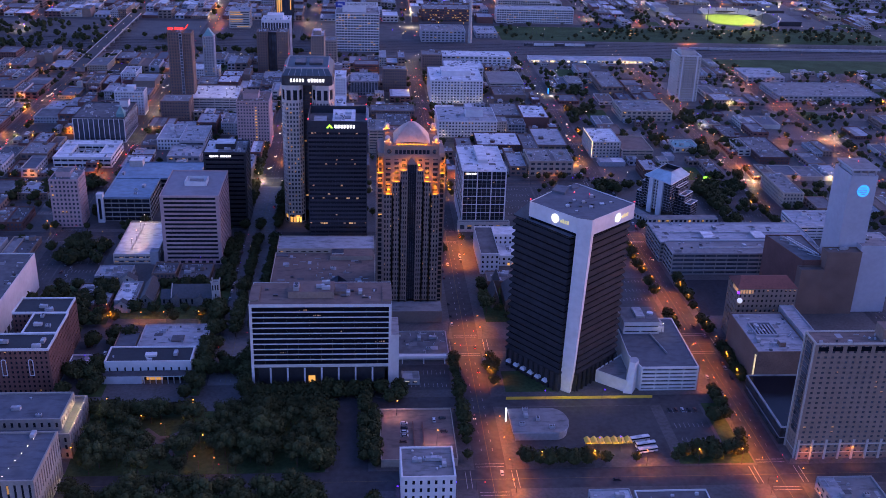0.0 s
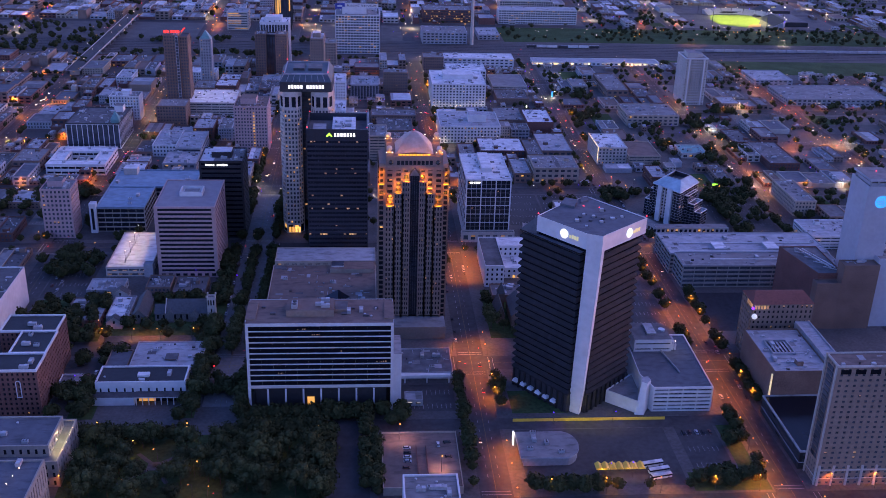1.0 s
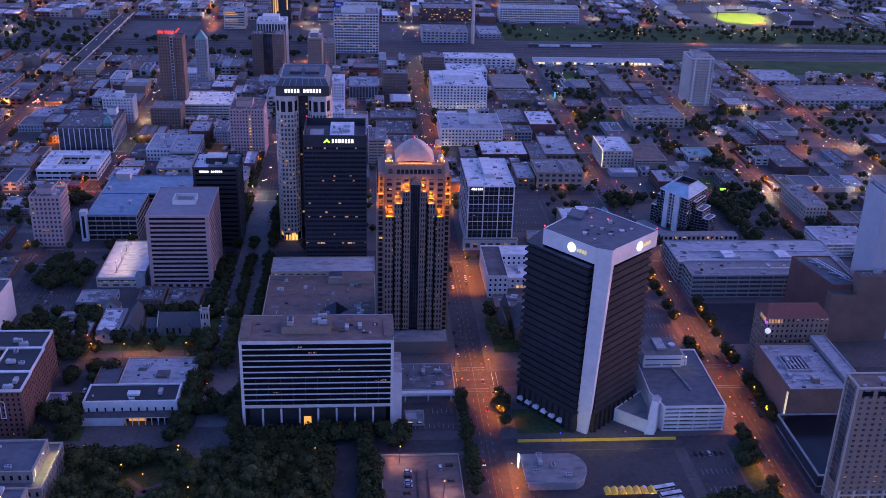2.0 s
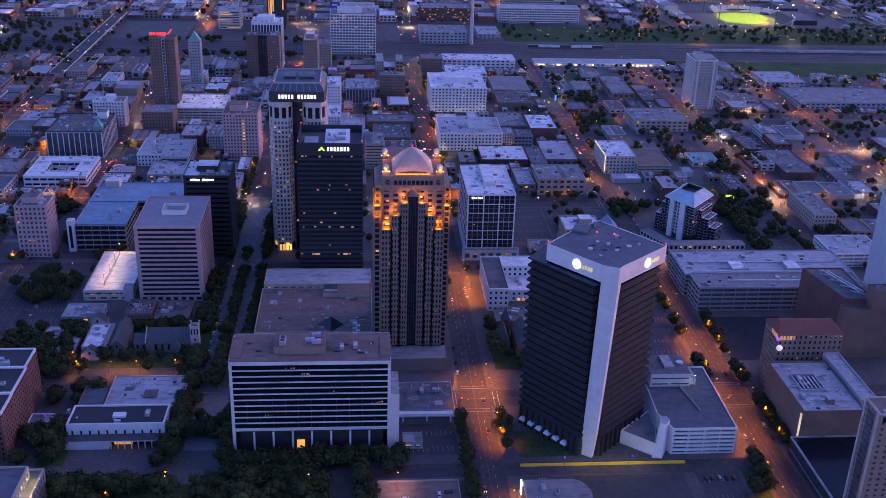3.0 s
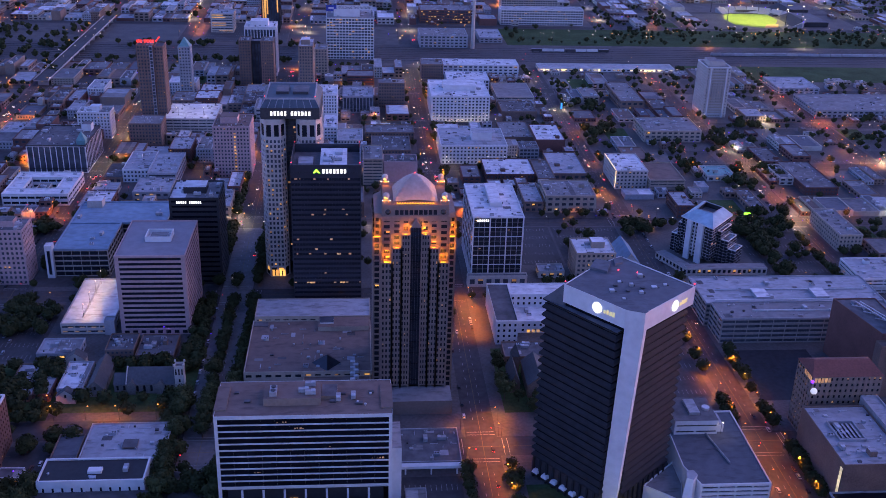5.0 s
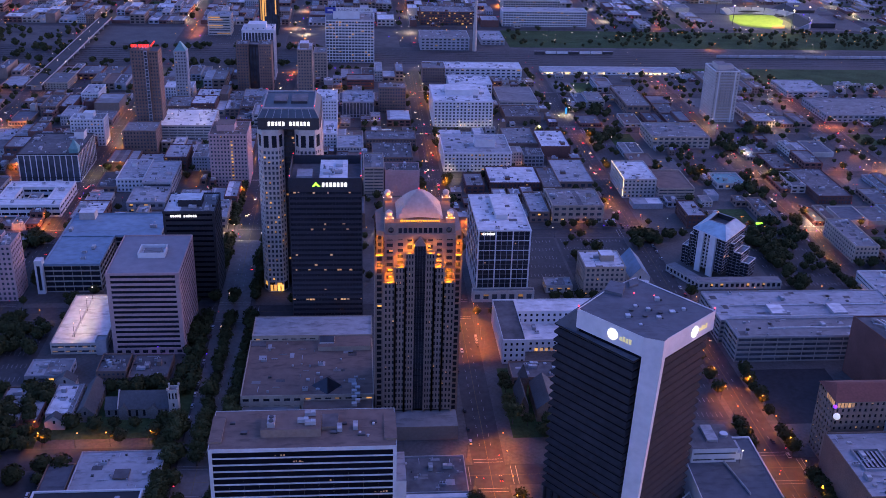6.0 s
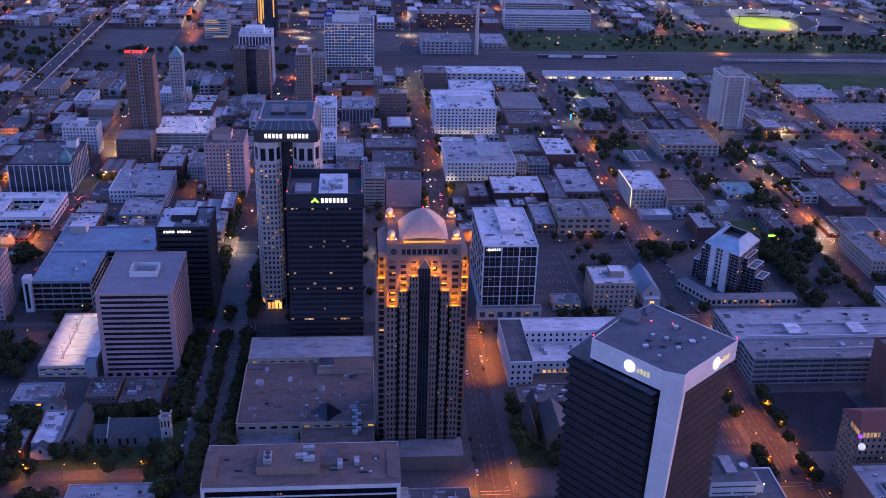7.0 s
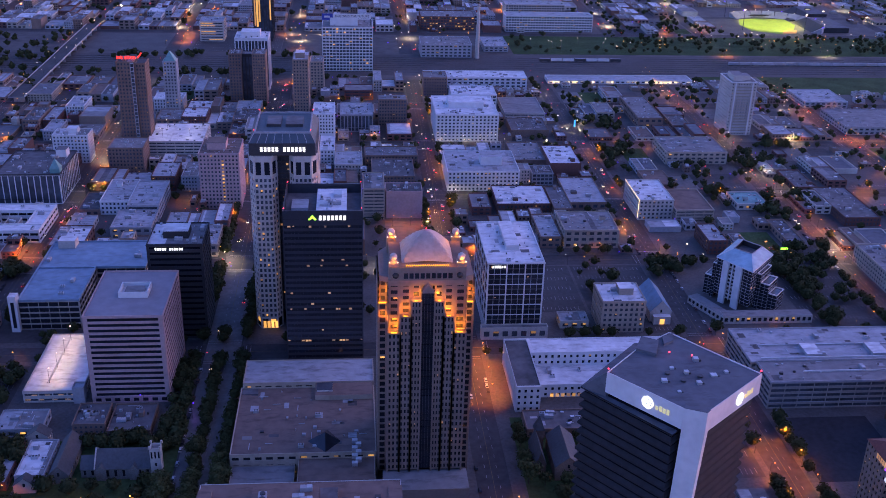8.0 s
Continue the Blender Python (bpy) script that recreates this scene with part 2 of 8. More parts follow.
def facade(wall, panes, a, b, z0, z1, cols, rows, fw, fh, mat, depth=0.35, lit=0.08, glass="glass", warm="lit", rng=random, root=None, budget=None, ends=0.0):
    """A wall from a to b (outside on the right hand) with recessed openings. Panes go to the panes shape, or, while the
    budget lasts, are pieces of their own under root."""
    ax, ay = a
    bx, by = b
    full = math.hypot(bx - ax, by - ay)
    ux, uy = (bx - ax) / full, (by - ay) / full
    nx, ny = uy, -ux
    P = lambda s, z, d=0.0: (ax + ux * s - nx * d, ay + uy * s - ny * d, z)
    Q = lambda s0, s1, za, zb: wall.face([P(s0, za), P(s1, za), P(s1, zb), P(s0, zb)], mat)
    if cols < 1 or rows < 1:
        return Q(0, full, z0, z1)
    W = full - 2 * ends
    cw, ch = W / cols, (z1 - z0) / rows
    w, h = cw * fw, ch * fh
    if ends > 0:
        Q(0, ends, z0, z1)
        Q(full - ends, full, z0, z1)
    for r in range(rows):
        zb = z0 + r * ch
        za, zt = zb + (ch - h) * 0.55, zb + (ch - h) * 0.55 + h
        Q(ends, full - ends, zb, za)
        Q(ends, full - ends, zt, zb + ch)
        s = ends
        for c in range(cols):
            s0 = ends + c * cw + (cw - w) / 2
            s1 = s0 + w
            if s0 - s > 1e-4:
                Q(s, s0, za, zt)
            s = s1
            wall.face([P(s0, za), P(s1, za), P(s1, za, depth), P(s0, za, depth)], mat)
            wall.face([P(s0, zt, depth), P(s1, zt, depth), P(s1, zt), P(s0, zt)], mat)
            wall.face([P(s0, za), P(s0, za, depth), P(s0, zt, depth), P(s0, zt)], mat)
            wall.face([P(s1, za, depth), P(s1, za), P(s1, zt), P(s1, zt, depth)], mat)
            if budget and budget[0] > 0 and root is not None:
                budget[0] -= 1
                x, y, z = P((s0 + s1) / 2, (za + zt) / 2, depth)
                placed("window", pane_mesh(w, h, glass), root, pose(x, y, z, 0, 0, math.degrees(math.atan2(uy, ux))))
            else:
                panes.face([P(s0, za, depth), P(s1, za, depth), P(s1, zt, depth), P(s0, zt, depth)], glass)
            if rng.random() < lit:  # a lit ceiling or lamp seen inside
                e = w * rng.uniform(0.0, 0.45)
                g0, g1 = (s0 + e, s1) if rng.random() < 0.5 else (s0, s1 - e)
                za2, zt2 = zt - h * rng.uniform(0.35, 0.75), zt - h * 0.05
                d = depth - 0.06
                panes.face([P(g0 + 0.05, za2, d), P(g1 - 0.05, za2, d), P(g1 - 0.05, zt2, d), P(g0 + 0.05, zt2, d)], warm)
        if full - ends - s > 1e-4:
            Q(s, full - ends, za, zt)


def unit_mesh(kind):
    s = Shape()
    if kind == 0:
        s.box(-1.6, 1.6, -1.1, 1.1, 0, 1.5, "metal").ring(-0.7, 0, 0.6, 1.5, 1.7, "steel", 8).ring(0.8, 0, 0.6, 1.5, 1.7, "steel", 8)
    elif kind == 1:
        s.box(-2.6, 2.6, -1.2, 1.2, 0.3, 2.2, "grey").box(-2.3, -0.4, -1.0, 1.0, 2.2, 2.5, "metal").box(-2.4, 2.4, -0.9, 0.9, 0, 0.3, "steel")
    else:
        s.ring(0, 0, 0.5, 0, 0.9, "metal", 8).ring(0, 0, 0.75, 0.9, 1.15, "metal", 8, 0.4)
    return s.mesh("roof_unit")


UNITS = [unit_mesh(k) for k in range(3)]


def clutter(root, x0, x1, y0, y1, z, count, rng):
    """Machines on a roof."""
    for _ in range(count):
        x, y = rng.uniform(x0, x1), rng.uniform(y0, y1)
        placed("roof_unit", rng.choice(UNITS), root, pose(x, y, z, 0, 0, rng.choice((0, 90, 180))))


STYLE = {  # column pitch, storey height, glass share across and up, chance of light
    "punched": (3.6, 3.7, 0.52, 0.54, 0.04),
    "small": (3.2, 3.5, 0.5, 0.52, 0.03),
    "ribbon": (0, 3.8, 0.94, 0.42, 0.0),
    # openframe and deck: the panes stand in for shade inside open levels.
    "openframe": (9.0, 3.1, 0.95, 0.56, 0.0),
    "tiny": (3.2, 3.5, 0.42, 0.44, 0.03),
    "wideribbon": (0, 3.8, 0.97, 0.54, 0.0),
    "thinfins": (5.2, 0, 0.87, 0.95, 0.0),
    "fins": (4.0, 0, 0.76, 0.9, 0.0),
    "bigbay": (12.0, 8.4, 0.93, 0.93, 0.03),
    "curtain": (5.5, 3.9, 0.86, 0.9, 0.03),
    "grid": (4.2, 3.8, 0.78, 0.62, 0.05),
    "shop": (6.5, 4.5, 0.6, 0.5, 0.06),
    "deck": (9.0, 3.1, 0.93, 0.42, 0.0),
    "blank": (0, 0, 0, 0, 0),
}


KIN = {"roofwhite": ("roofwhite", "roofblue", "roofwhite", "roofgrey"), "roofblue": ("roofblue", "roofgrey", "roofwhite", "roofblue"), "roofgrey": ("roofgrey", "roofdark", "roofblue", "roofgrey"),
       "roofslate": ("roofslate", "roofdark", "roofgrey"), "roofdark": ("roofdark", "roofdark", "roofgrey"), "rooftan": ("rooftan", "rooftan", "roofgrey")}


def roof_fields(s, q, z, roof, rng):
    """A flat roof laid in one to four fields of different age."""
    (x0, y0), (x1, y1) = q[0], q[2]
    n, k = rng.choice((1, 1, 2, 2, 3)), rng.choice((1, 1, 2))
    if x1 - x0 > 46 or y1 - y0 > 46 or roof not in KIN:
        n = k = 1
    cx = [x0] + sorted(rng.uniform(x0 + 1, x1 - 1) for _ in range(n - 1)) + [x1]
    cy = [y0] + sorted(rng.uniform(y0 + 1, y1 - 1) for _ in range(k - 1)) + [y1]
    for i in range(n):
        for j in range(k):
            m = roof if i == 0 and j == 0 else rng.choice(KIN.get(roof, (roof,)))
            s.face([(cx[i], cy[j], z), (cx[i + 1], cy[j], z), (cx[i + 1], cy[j + 1], z), (cx[i], cy[j + 1], z)], m)


def block(x0, x1, y0, y1, h, wall="grey", roof="roofgrey", style="punched", label="", name="building", category="building", glass="glassblue", lit=None,
          base=0.0, units=2, penthouse=None, budget=0, group="", ends=0.6, rows=None, cols=None, warm="lit", seed=None, back=True, crown=None, z=0.15):
    """A flat-roofed building with a parapet, windows all round and machines on the roof."""
    rng = random.Random(seed if seed is not None else round(x0 * 7 + y0 * 13))
    cx, cy = (x0 + x1) / 2, (y0 + y1) / 2
    root = thing(name, cx, cy, z, label or "low flat-roofed city building", category, group)
    a, b = (x1 - x0) / 2, (y1 - y0) / 2
    pitch, storey, fw, fh, chance = STYLE[style]
    chance = chance if lit is None else lit
    w, p = Shape(), Shape()
    left = [budget]
    ring = [(-a, -b), (a, -b), (a, b), (-a, b)]
    hw = h - 1.0
    z0 = base if base else 0.0
    if base:
        for i in range(4):
            i2 = (i + 1) % 4
            ln = math.hypot(ring[i2][0] - ring[i][0], ring[i2][1] - ring[i][1])
            facade(w, p, ring[i], ring[i2], 0, base, max(1, round(ln / 6)), 1, 0.6, 0.6, wall, lit=0.06, rng=rng, ends=0.8)
    for i in range(4):
        i2 = (i + 1) % 4
        ln = math.hypot(ring[i2][0] - ring[i][0], ring[i2][1] - ring[i][1])
        nc = cols if cols and i in (0, 2) else (max(1, round(ln / pitch)) if pitch else 1)
        nr = rows if rows else (max(1, round((hw - z0) / storey)) if storey else 1)
        if style == "blank":
            nc = 0
        if not back and i == 2:
            nc = 0
        facade(w, p, ring[i], ring[i2], z0, hw, nc, nr, fw, fh, wall, lit=chance, glass=glass, warm=warm, rng=rng, root=root, budget=left, ends=ends)
    # parapet: outer face above the windows, a coping and an inner face down to the roof
    t = 0.45
    inner = [(-a + t, -b + t), (a - t, -b + t), (a - t, b - t), (-a + t, b - t)]
    cap = crown or wall
    for i in range(4):
        i2 = (i + 1) % 4
        w.face([(*ring[i], hw), (*ring[i2], hw), (*ring[i2], h), (*ring[i], h)], cap)
        w.face([(*ring[i], h), (*ring[i2], h), (*inner[i2], h), (*inner[i], h)], cap)
        w.face([(*inner[i2], h - 0.9), (*inner[i], h - 0.9), (*inner[i], h), (*inner[i2], h)], cap)
    if h > 9 and style != "blank":
        for zc, e in ((hw, 0.3), (z0 + 0.05 if base else 4.2, 0.18)):
            o, q = [(x + math.copysign(e, x), y + math.copysign(e, y)) for x, y in ring], ring
            for i in range(4):
                i2 = (i + 1) % 4
                w.face([(*o[i], zc), (*o[i2], zc), (*o[i2], zc + 0.45), (*o[i], zc + 0.45)], cap)
                w.face([(*o[i], zc + 0.45), (*o[i2], zc + 0.45), (*q[i2], zc + 0.45), (*q[i], zc + 0.45)], cap)
                w.face([(*o[i2], zc), (*o[i], zc), (*q[i], zc), (*q[i2], zc)], cap)
    part("wall", w, root)
    part("window_panes", p, root, stuff=True)
    r = Shape()
    roof_fields(r, inner, h - 0.9, roof, rng)
    part("roof", r, root)
    if units and not penthouse and a > 6 and b > 6 and rng.random() < 0.5:
        x, y = rng.uniform(-a + 3, a - 6), rng.uniform(-b + 3, b - 6)
        part("stair_house", Shape().box(x, x + rng.uniform(2.5, 5), y, y + rng.uniform(2.5, 5), h - 0.9, h + rng.uniform(1.2, 2.4), wall, rng.choice((roof, "roofdark"))), root)
    if penthouse:
        for (px0, px1, py0, py1, ph) in penthouse:
            s = Shape()
            s.box(px0 - cx, px1 - cx, py0 - cy, py1 - cy, h - 0.9, h + ph, wall, roof)
            part("penthouse", s, root)
    if units and a > 5 and b > 5:
        clutter(root, -a + 3, a - 3, -b + 3, b - 3, h - 0.9, units, rng)
        fittings(root, -a + 1.5, a - 1.5, -b + 1.5, b - 1.5, h - 0.9, rng)
    return root


def fittings(root, x0, x1, y0, y1, z, rng):
    """Vents, pipes, kerbs and patches of a flat roof, joined into one small mesh."""
    s = Shape()
    area = (x1 - x0) * (y1 - y0)
    for _ in range(min(26, 4 + int(area / 60))):
        x, y, q = rng.uniform(x0, x1), rng.uniform(y0, y1), rng.uniform(0.35, 1.1)
        k = rng.random()
        if k < 0.45:
            s.box(x - q, x + q, y - q * 0.8, y + q * 0.8, z, z + rng.uniform(0.5, 1.5), rng.choice(("metal", "grey", "steel")))
        elif k < 0.75:
            s.ring(x, y, q * 0.45, z, z + rng.uniform(0.5, 1.2), "metal", 6)
        else:
            e = rng.uniform(2, 7)
            s.beam((x, y, z + 0.3), (min(x1, x + e) if k < 0.88 else x + 0.01, y if k < 0.88 else min(y1, y + e), z + 0.3), 0.3, 0.3, "metal")
    for _ in range(int(area / 260)):
        x, y = rng.uniform(x0, x1 - 2), rng.uniform(y0, y1 - 2)
        s.box(x, min(x1, x + rng.uniform(2, 6)), y, min(y1, y + rng.uniform(2, 6)), z, z + 0.03, rng.choice(("roofdark", "roofgrey", "roofblue")))
    part("roof_fitting", s, root, stuff=True)


def rim(w, poly, inner, z0, z1, zin, mat):
    k = len(poly)
    for i in range(k):
        j = (i + 1) % k
        w.face([(*poly[i], z0), (*poly[j], z0), (*poly[j], z1), (*poly[i], z1)], mat)
        w.face([(*poly[i], z1), (*poly[j], z1), (*inner[j], z1), (*inner[i], z1)], mat)
        w.face([(*inner[j], zin), (*inner[i], zin), (*inner[i], z1), (*inner[j], z1)], mat)


def scaled(poly, f):
    cx, cy = sum(p[0] for p in poly) / len(poly), sum(p[1] for p in poly) / len(poly)
    return [(cx + (x - cx) * f, cy + (y - cy) * f) for x, y in poly]

# ---- the ground, roads and pavements ----
STREETS = [(-1070, 8), (-920, 8), (-770, 8), (-615, 8), (-458, 9), (-326, 9), (-167, 12), (-9, 9), (153, 9), (303, 9), (447, 9), (598, 9), (750, 8), (900, 8), (1050, 8)]
AVENUES = [(-420, 8), (-267, 9), (-114, 9), (80, 9), (215, 9), (357, 9), (497, 9), (638, 9), (1010, 8), (1145, 8), (1285, 8), (1430, 8), (1580, 8), (1740, 8)]
OPEN = []  # open grounds that lamps may stand on
OCC = []  # footprints that are taken: x0, x1, y0, y1


def free(x0, x1, y0, y1, gap=1.0):
    return all(x1 + gap <= a or x0 - gap >= b or y1 + gap <= c or y0 - gap >= d for a, b, c, d in OCC)


g = Shape()
g.face([(-6000, -4000, 0), (6000, -4000, 0), (6000, 9000, 0), (-6000, 9000, 0)], "earth")
single("ground", g, 0, 0, 0, "dark city ground reaching the horizon", kind="structure")

road = Shape()
for x, hw in STREETS:
    for ya, yb in ((-700, 752), (884, 1800)):
        road.box(x - hw, x + hw, ya, yb, 0, 0.02, "asphalt")
for y, hw in AVENUES:
    road.box(-1100, 1100, y - hw, y + hw, 0, 0.03, "asphalt")
road.box(-160, 150, -193, -181, 0, 0.036, "asphalt")
road.box(-99, -77, -700, -187, 0, 0.04, "asphalt")
road.box(-178, -156, -172, 205, 0, 0.037, "concrete")
single("road", road, 0, 0, 0, "worn asphalt city streets on a square grid", kind="structure")

# Kerbed blocks between the roads.
xs = [(a + ha, b - hb) for (a, ha), (b, hb) in zip(STREETS, STREETS[1:])]
ys = [(a + ha, b - hb) for (a, ha), (b, hb) in zip(AVENUES, AVENUES[1:])]
walks = Shape()
BLOCKS = []
for x0, x1 in xs:
    for y0, y1 in ys:
        if y0 > 600 and y1 < 1010:
            y1 = 745
        spans = [(y0, y1)]
        if -170 < x0 < 150 and y0 < -187 < y1:
            spans = [(y0, -193), (-181, y1)]
        for c, d in spans:
            cols = [(x0, -99), (-77, x1)] if x0 < -99 < x1 and d < -180 else [(x0, x1)]
            for a, b in cols:
                walks.box(a, b, c, d, 0, 0.15, "pavement")
                BLOCKS.append((a, b, c, d))
single("pavement", walks, 0, 0, 0, "pale concrete pavements with raised kerbs", kind="structure")


def lot(x0, x1, y0, y1, mat="lot", z=0.15, stripes=True, name="parking_lot", label="asphalt parking lot with painted bays", taken=True):
    s = Shape()
    s.box(x0, x1, y0, y1, z, z + 0.03, mat)
    if stripes:
        y = y0 + 3
        while y + 5 < y1:
            x = x0 + 3
            while x < x1 - 3:
                s.box(x, x + 0.15, y, y + 5, z + 0.03, z + 0.036, "paint")
                x += 2.8
            y += 16
    if taken:
        OCC.append((x0, x1, y0, y1))
        OPEN.append((x0, x1, y0, y1))
    return single(name, s, 0, 0, 0, label, kind="structure")


# Lane lines and crossings.
marks = Shape()


def crossing(x, y, hx, hy):
    for sx in (-1, 1):
        xx = x + sx * (hx + 4)
        for d in (-1.4, 1.4):
            marks.box(xx + d - 0.12, xx + d + 0.12, y - hy + 1, y + hy - 1, 0.045, 0.05, "paint")
    for sy in (-1, 1):
        yy = y + sy * (hy + 4)
        for d in (-1.4, 1.4):
            marks.box(x - hx + 1, x + hx - 1, yy + d - 0.12, yy + d + 0.12, 0.045, 0.05, "paint")


for x, hx in STREETS[4:12]:
    for y, hy in AVENUES[1:8]:
        crossing(x, y, hx, hy)
    for y in range(-330, 740, 9):
        if min(abs(y - a) for a, _ in AVENUES) > 18:
            for dx in (-3.2, 3.2):
                marks.box(x + dx - 0.08, x + dx + 0.08, y, y + 3, 0.045, 0.05, "paint")
    marks.box(x - 0.1, x + 0.1, -330, 740, 0.041, 0.045, "faded")
for y, hy in AVENUES[1:8]:
    marks.box(-480, 620, y - 0.1, y + 0.1, 0.041, 0.045, "faded")
single("road_marking", marks, 0, 0, 0, "white and yellow painted road lines", kind="structure")


# ---- trees, lamps and cars ----
def tree_thing(seed, height, spread):
    rng = random.Random(seed)
    root = thing("tree", 0, 0, -500, "dark green broadleaf street tree", "tree", "street trees")
    t = Shape()
    t.ring(0, 0, 0.32, 0, height * 0.42, "bark", 7, 0.2)
    limbs = []
    for i in range(6):
        w = 2 * math.pi * i / 6 + rng.uniform(-0.4, 0.4)
        e = (math.cos(w) * spread * 0.55, math.sin(w) * spread * 0.55, height * rng.uniform(0.55, 0.8))
        limbs.append(e)
        t.beam((0, 0, height * 0.36), e, 0.18, 0.18, "bark")
    part("trunk", t, root)
    c = Shape()
    lobes = [(x, y, z, spread * rng.uniform(0.36, 0.55)) for x, y, z in limbs] + [(0, 0, height * 0.78, spread * 0.6), (rng.uniform(-1, 1), rng.uniform(-1, 1), height * 0.6, spread * 0.65)]
    for x, y, z, r in lobes:
        c.ball(x, y, z, r * 0.6, "leaf", 7, 5)
        for _ in range(130):
            d = Vector((rng.gauss(0, 1), rng.gauss(0, 1), rng.gauss(0, 0.8))).normalized() * r * rng.uniform(0.55, 1.15)
            p = Vector((x, y, z)) + d
            u = Vector((rng.gauss(0, 1), rng.gauss(0, 1), rng.gauss(0, 1))).normalized()
            v = u.cross(d.normalized() + Vector((0.01, 0, 0.02))).normalized()
            s = rng.uniform(0.3, 0.65)
            c.face([p + u * s, p + v * s * 0.8, p - u * s, p - v * s * 0.7], "leaf")
    part("crown", c, root)
    return root


leaf_rng = random.Random(9)
far_green, far_lamps = Shape(), Shape()


def far_tree(x, y, r):
    far_green.ball(x, y, 2.0 + r * 0.55, r * 0.74, "leaf", 7, 5, 0.85)
    for _ in range(26 if y > 450 else (70 if y > 180 else 170)):
        d = Vector((leaf_rng.gauss(0, 1), leaf_rng.gauss(0, 1), abs(leaf_rng.gauss(0, 0.9)))).normalized() * r * leaf_rng.uniform(0.5, 1.0)
        c = Vector((x, y, 2.0 + r * 0.5)) + d
        u = Vector((leaf_rng.gauss(0, 1), leaf_rng.gauss(0, 1), leaf_rng.gauss(0, 1))).normalized()
        v = u.cross(d + Vector((0.01, 0.02, 0))).normalized()
        q = r * leaf_rng.uniform(0.25, 0.45) * (1 if y > 450 else (0.62 if y > 180 else 0.42))
        far_green.face([c + u * q, c + v * q, c - u * q, c - v * q], "leaf")
    far_green.box(x - 0.15, x + 0.15, y - 0.15, y + 0.15, 0, 3, "bark")


TREES = [tree_thing(k, h, s) for k, (h, s) in enumerate(((10, 4.6), (13, 6.0), (8, 3.8), (15, 7.0)))]
tree_rng = random.Random(5)


tree_count = [0]


def tree(x, y, size=None, z=0.1):
    k = size if size is not None else tree_rng.choice((0, 0, 1, 2))
    tree_count[0] += 1
    if y > -30 or tree_count[0] > 300:
        return far_tree(x, y, (4.2, 5.4, 3.4, 6.2)[k])
    f = tree_rng.uniform(0.85, 1.2)
    m = pose(x, y, z, 0, 0, tree_rng.uniform(0, 360)) @ Matrix.Diagonal((f, f, f * tree_rng.uniform(0.9, 1.1), 1))
    o = copy_thing(TREES[k], m)
    o.matrix_basis = m
    return o


def lamp_thing(mat, label):
    root = thing("street_lamp", 0, 0, -500, label, "street lamp", "street lamps")
    s = Shape()
    s.ring(0, 0, 0.14, 0, 9, "steel", 6, 0.08)
    s.beam((0, 0, 9), (1.8, 0, 9.3), 0.1, 0.1, "steel")
    part("pole", s, root)
    # Head oversized: the glow round the lamp is put into its shape.
    h = Shape()
    h.ball(1.9, 0, 9.2, 0.42, mat, 6, 4, 0.8)
    part("lamp_head", h, root, "glowing lamp head")
    return root


LAMPS = {"sodium": lamp_thing("sodium", "tall street lamp with orange sodium light"), "lamp": lamp_thing("lamp", "tall street lamp with white light"),
         "violet": lamp_thing("violet", "tall street lamp with violet light")}
pool_data = {}


def lamp(x, y, kind="sodium", power=0, turn=None, z=0.1):
    w = tree_rng.uniform(0, 360) if turn is None else turn
    if z < 1 and any(a < x + 0.5 and b > x - 0.5 and c < y + 0.5 and d > y - 0.5 and (a, b, c, d) not in OPEN for a, b, c, d in OCC):
        return
    if y > 340:
        far_lamps.box(x - 0.1, x + 0.1, y - 0.1, y + 0.1, z, z + 9, "steel")
        # Far heads are larger still, imitating bloom.
        far_lamps.ball(x + 1.9 * math.cos(radians(w)), y + 1.9 * math.sin(radians(w)), z + 9.2, 0.42 if y < 700 else 0.52, kind, 6, 4, 0.8)
    else:
        copy_thing(LAMPS[kind], pose(x, y, z, 0, 0, w))
    if power:
        if (kind, power) not in pool_data:
            d = bpy.data.lights.new("street_light", "SPOT")
            d.energy, d.shadow_soft_size, d.spot_size, d.spot_blend = power * 0.95, 0.4, radians(156), 0.8
            d.color = {"sodium": SODIUM, "lamp": (1.0, 0.75, 0.5), "violet": (0.4, 0.2, 1.0)}[kind]
            pool_data[kind, power] = d
        o = new("street_light", pool_data[kind, power])
        o.location = (x + 1.9 * math.cos(radians(w)), y + 1.9 * math.sin(radians(w)), z + 8.4)


CAR_PAINT = {"white": "white", "black": "dark", "silver": "metal", "red": "brick"}


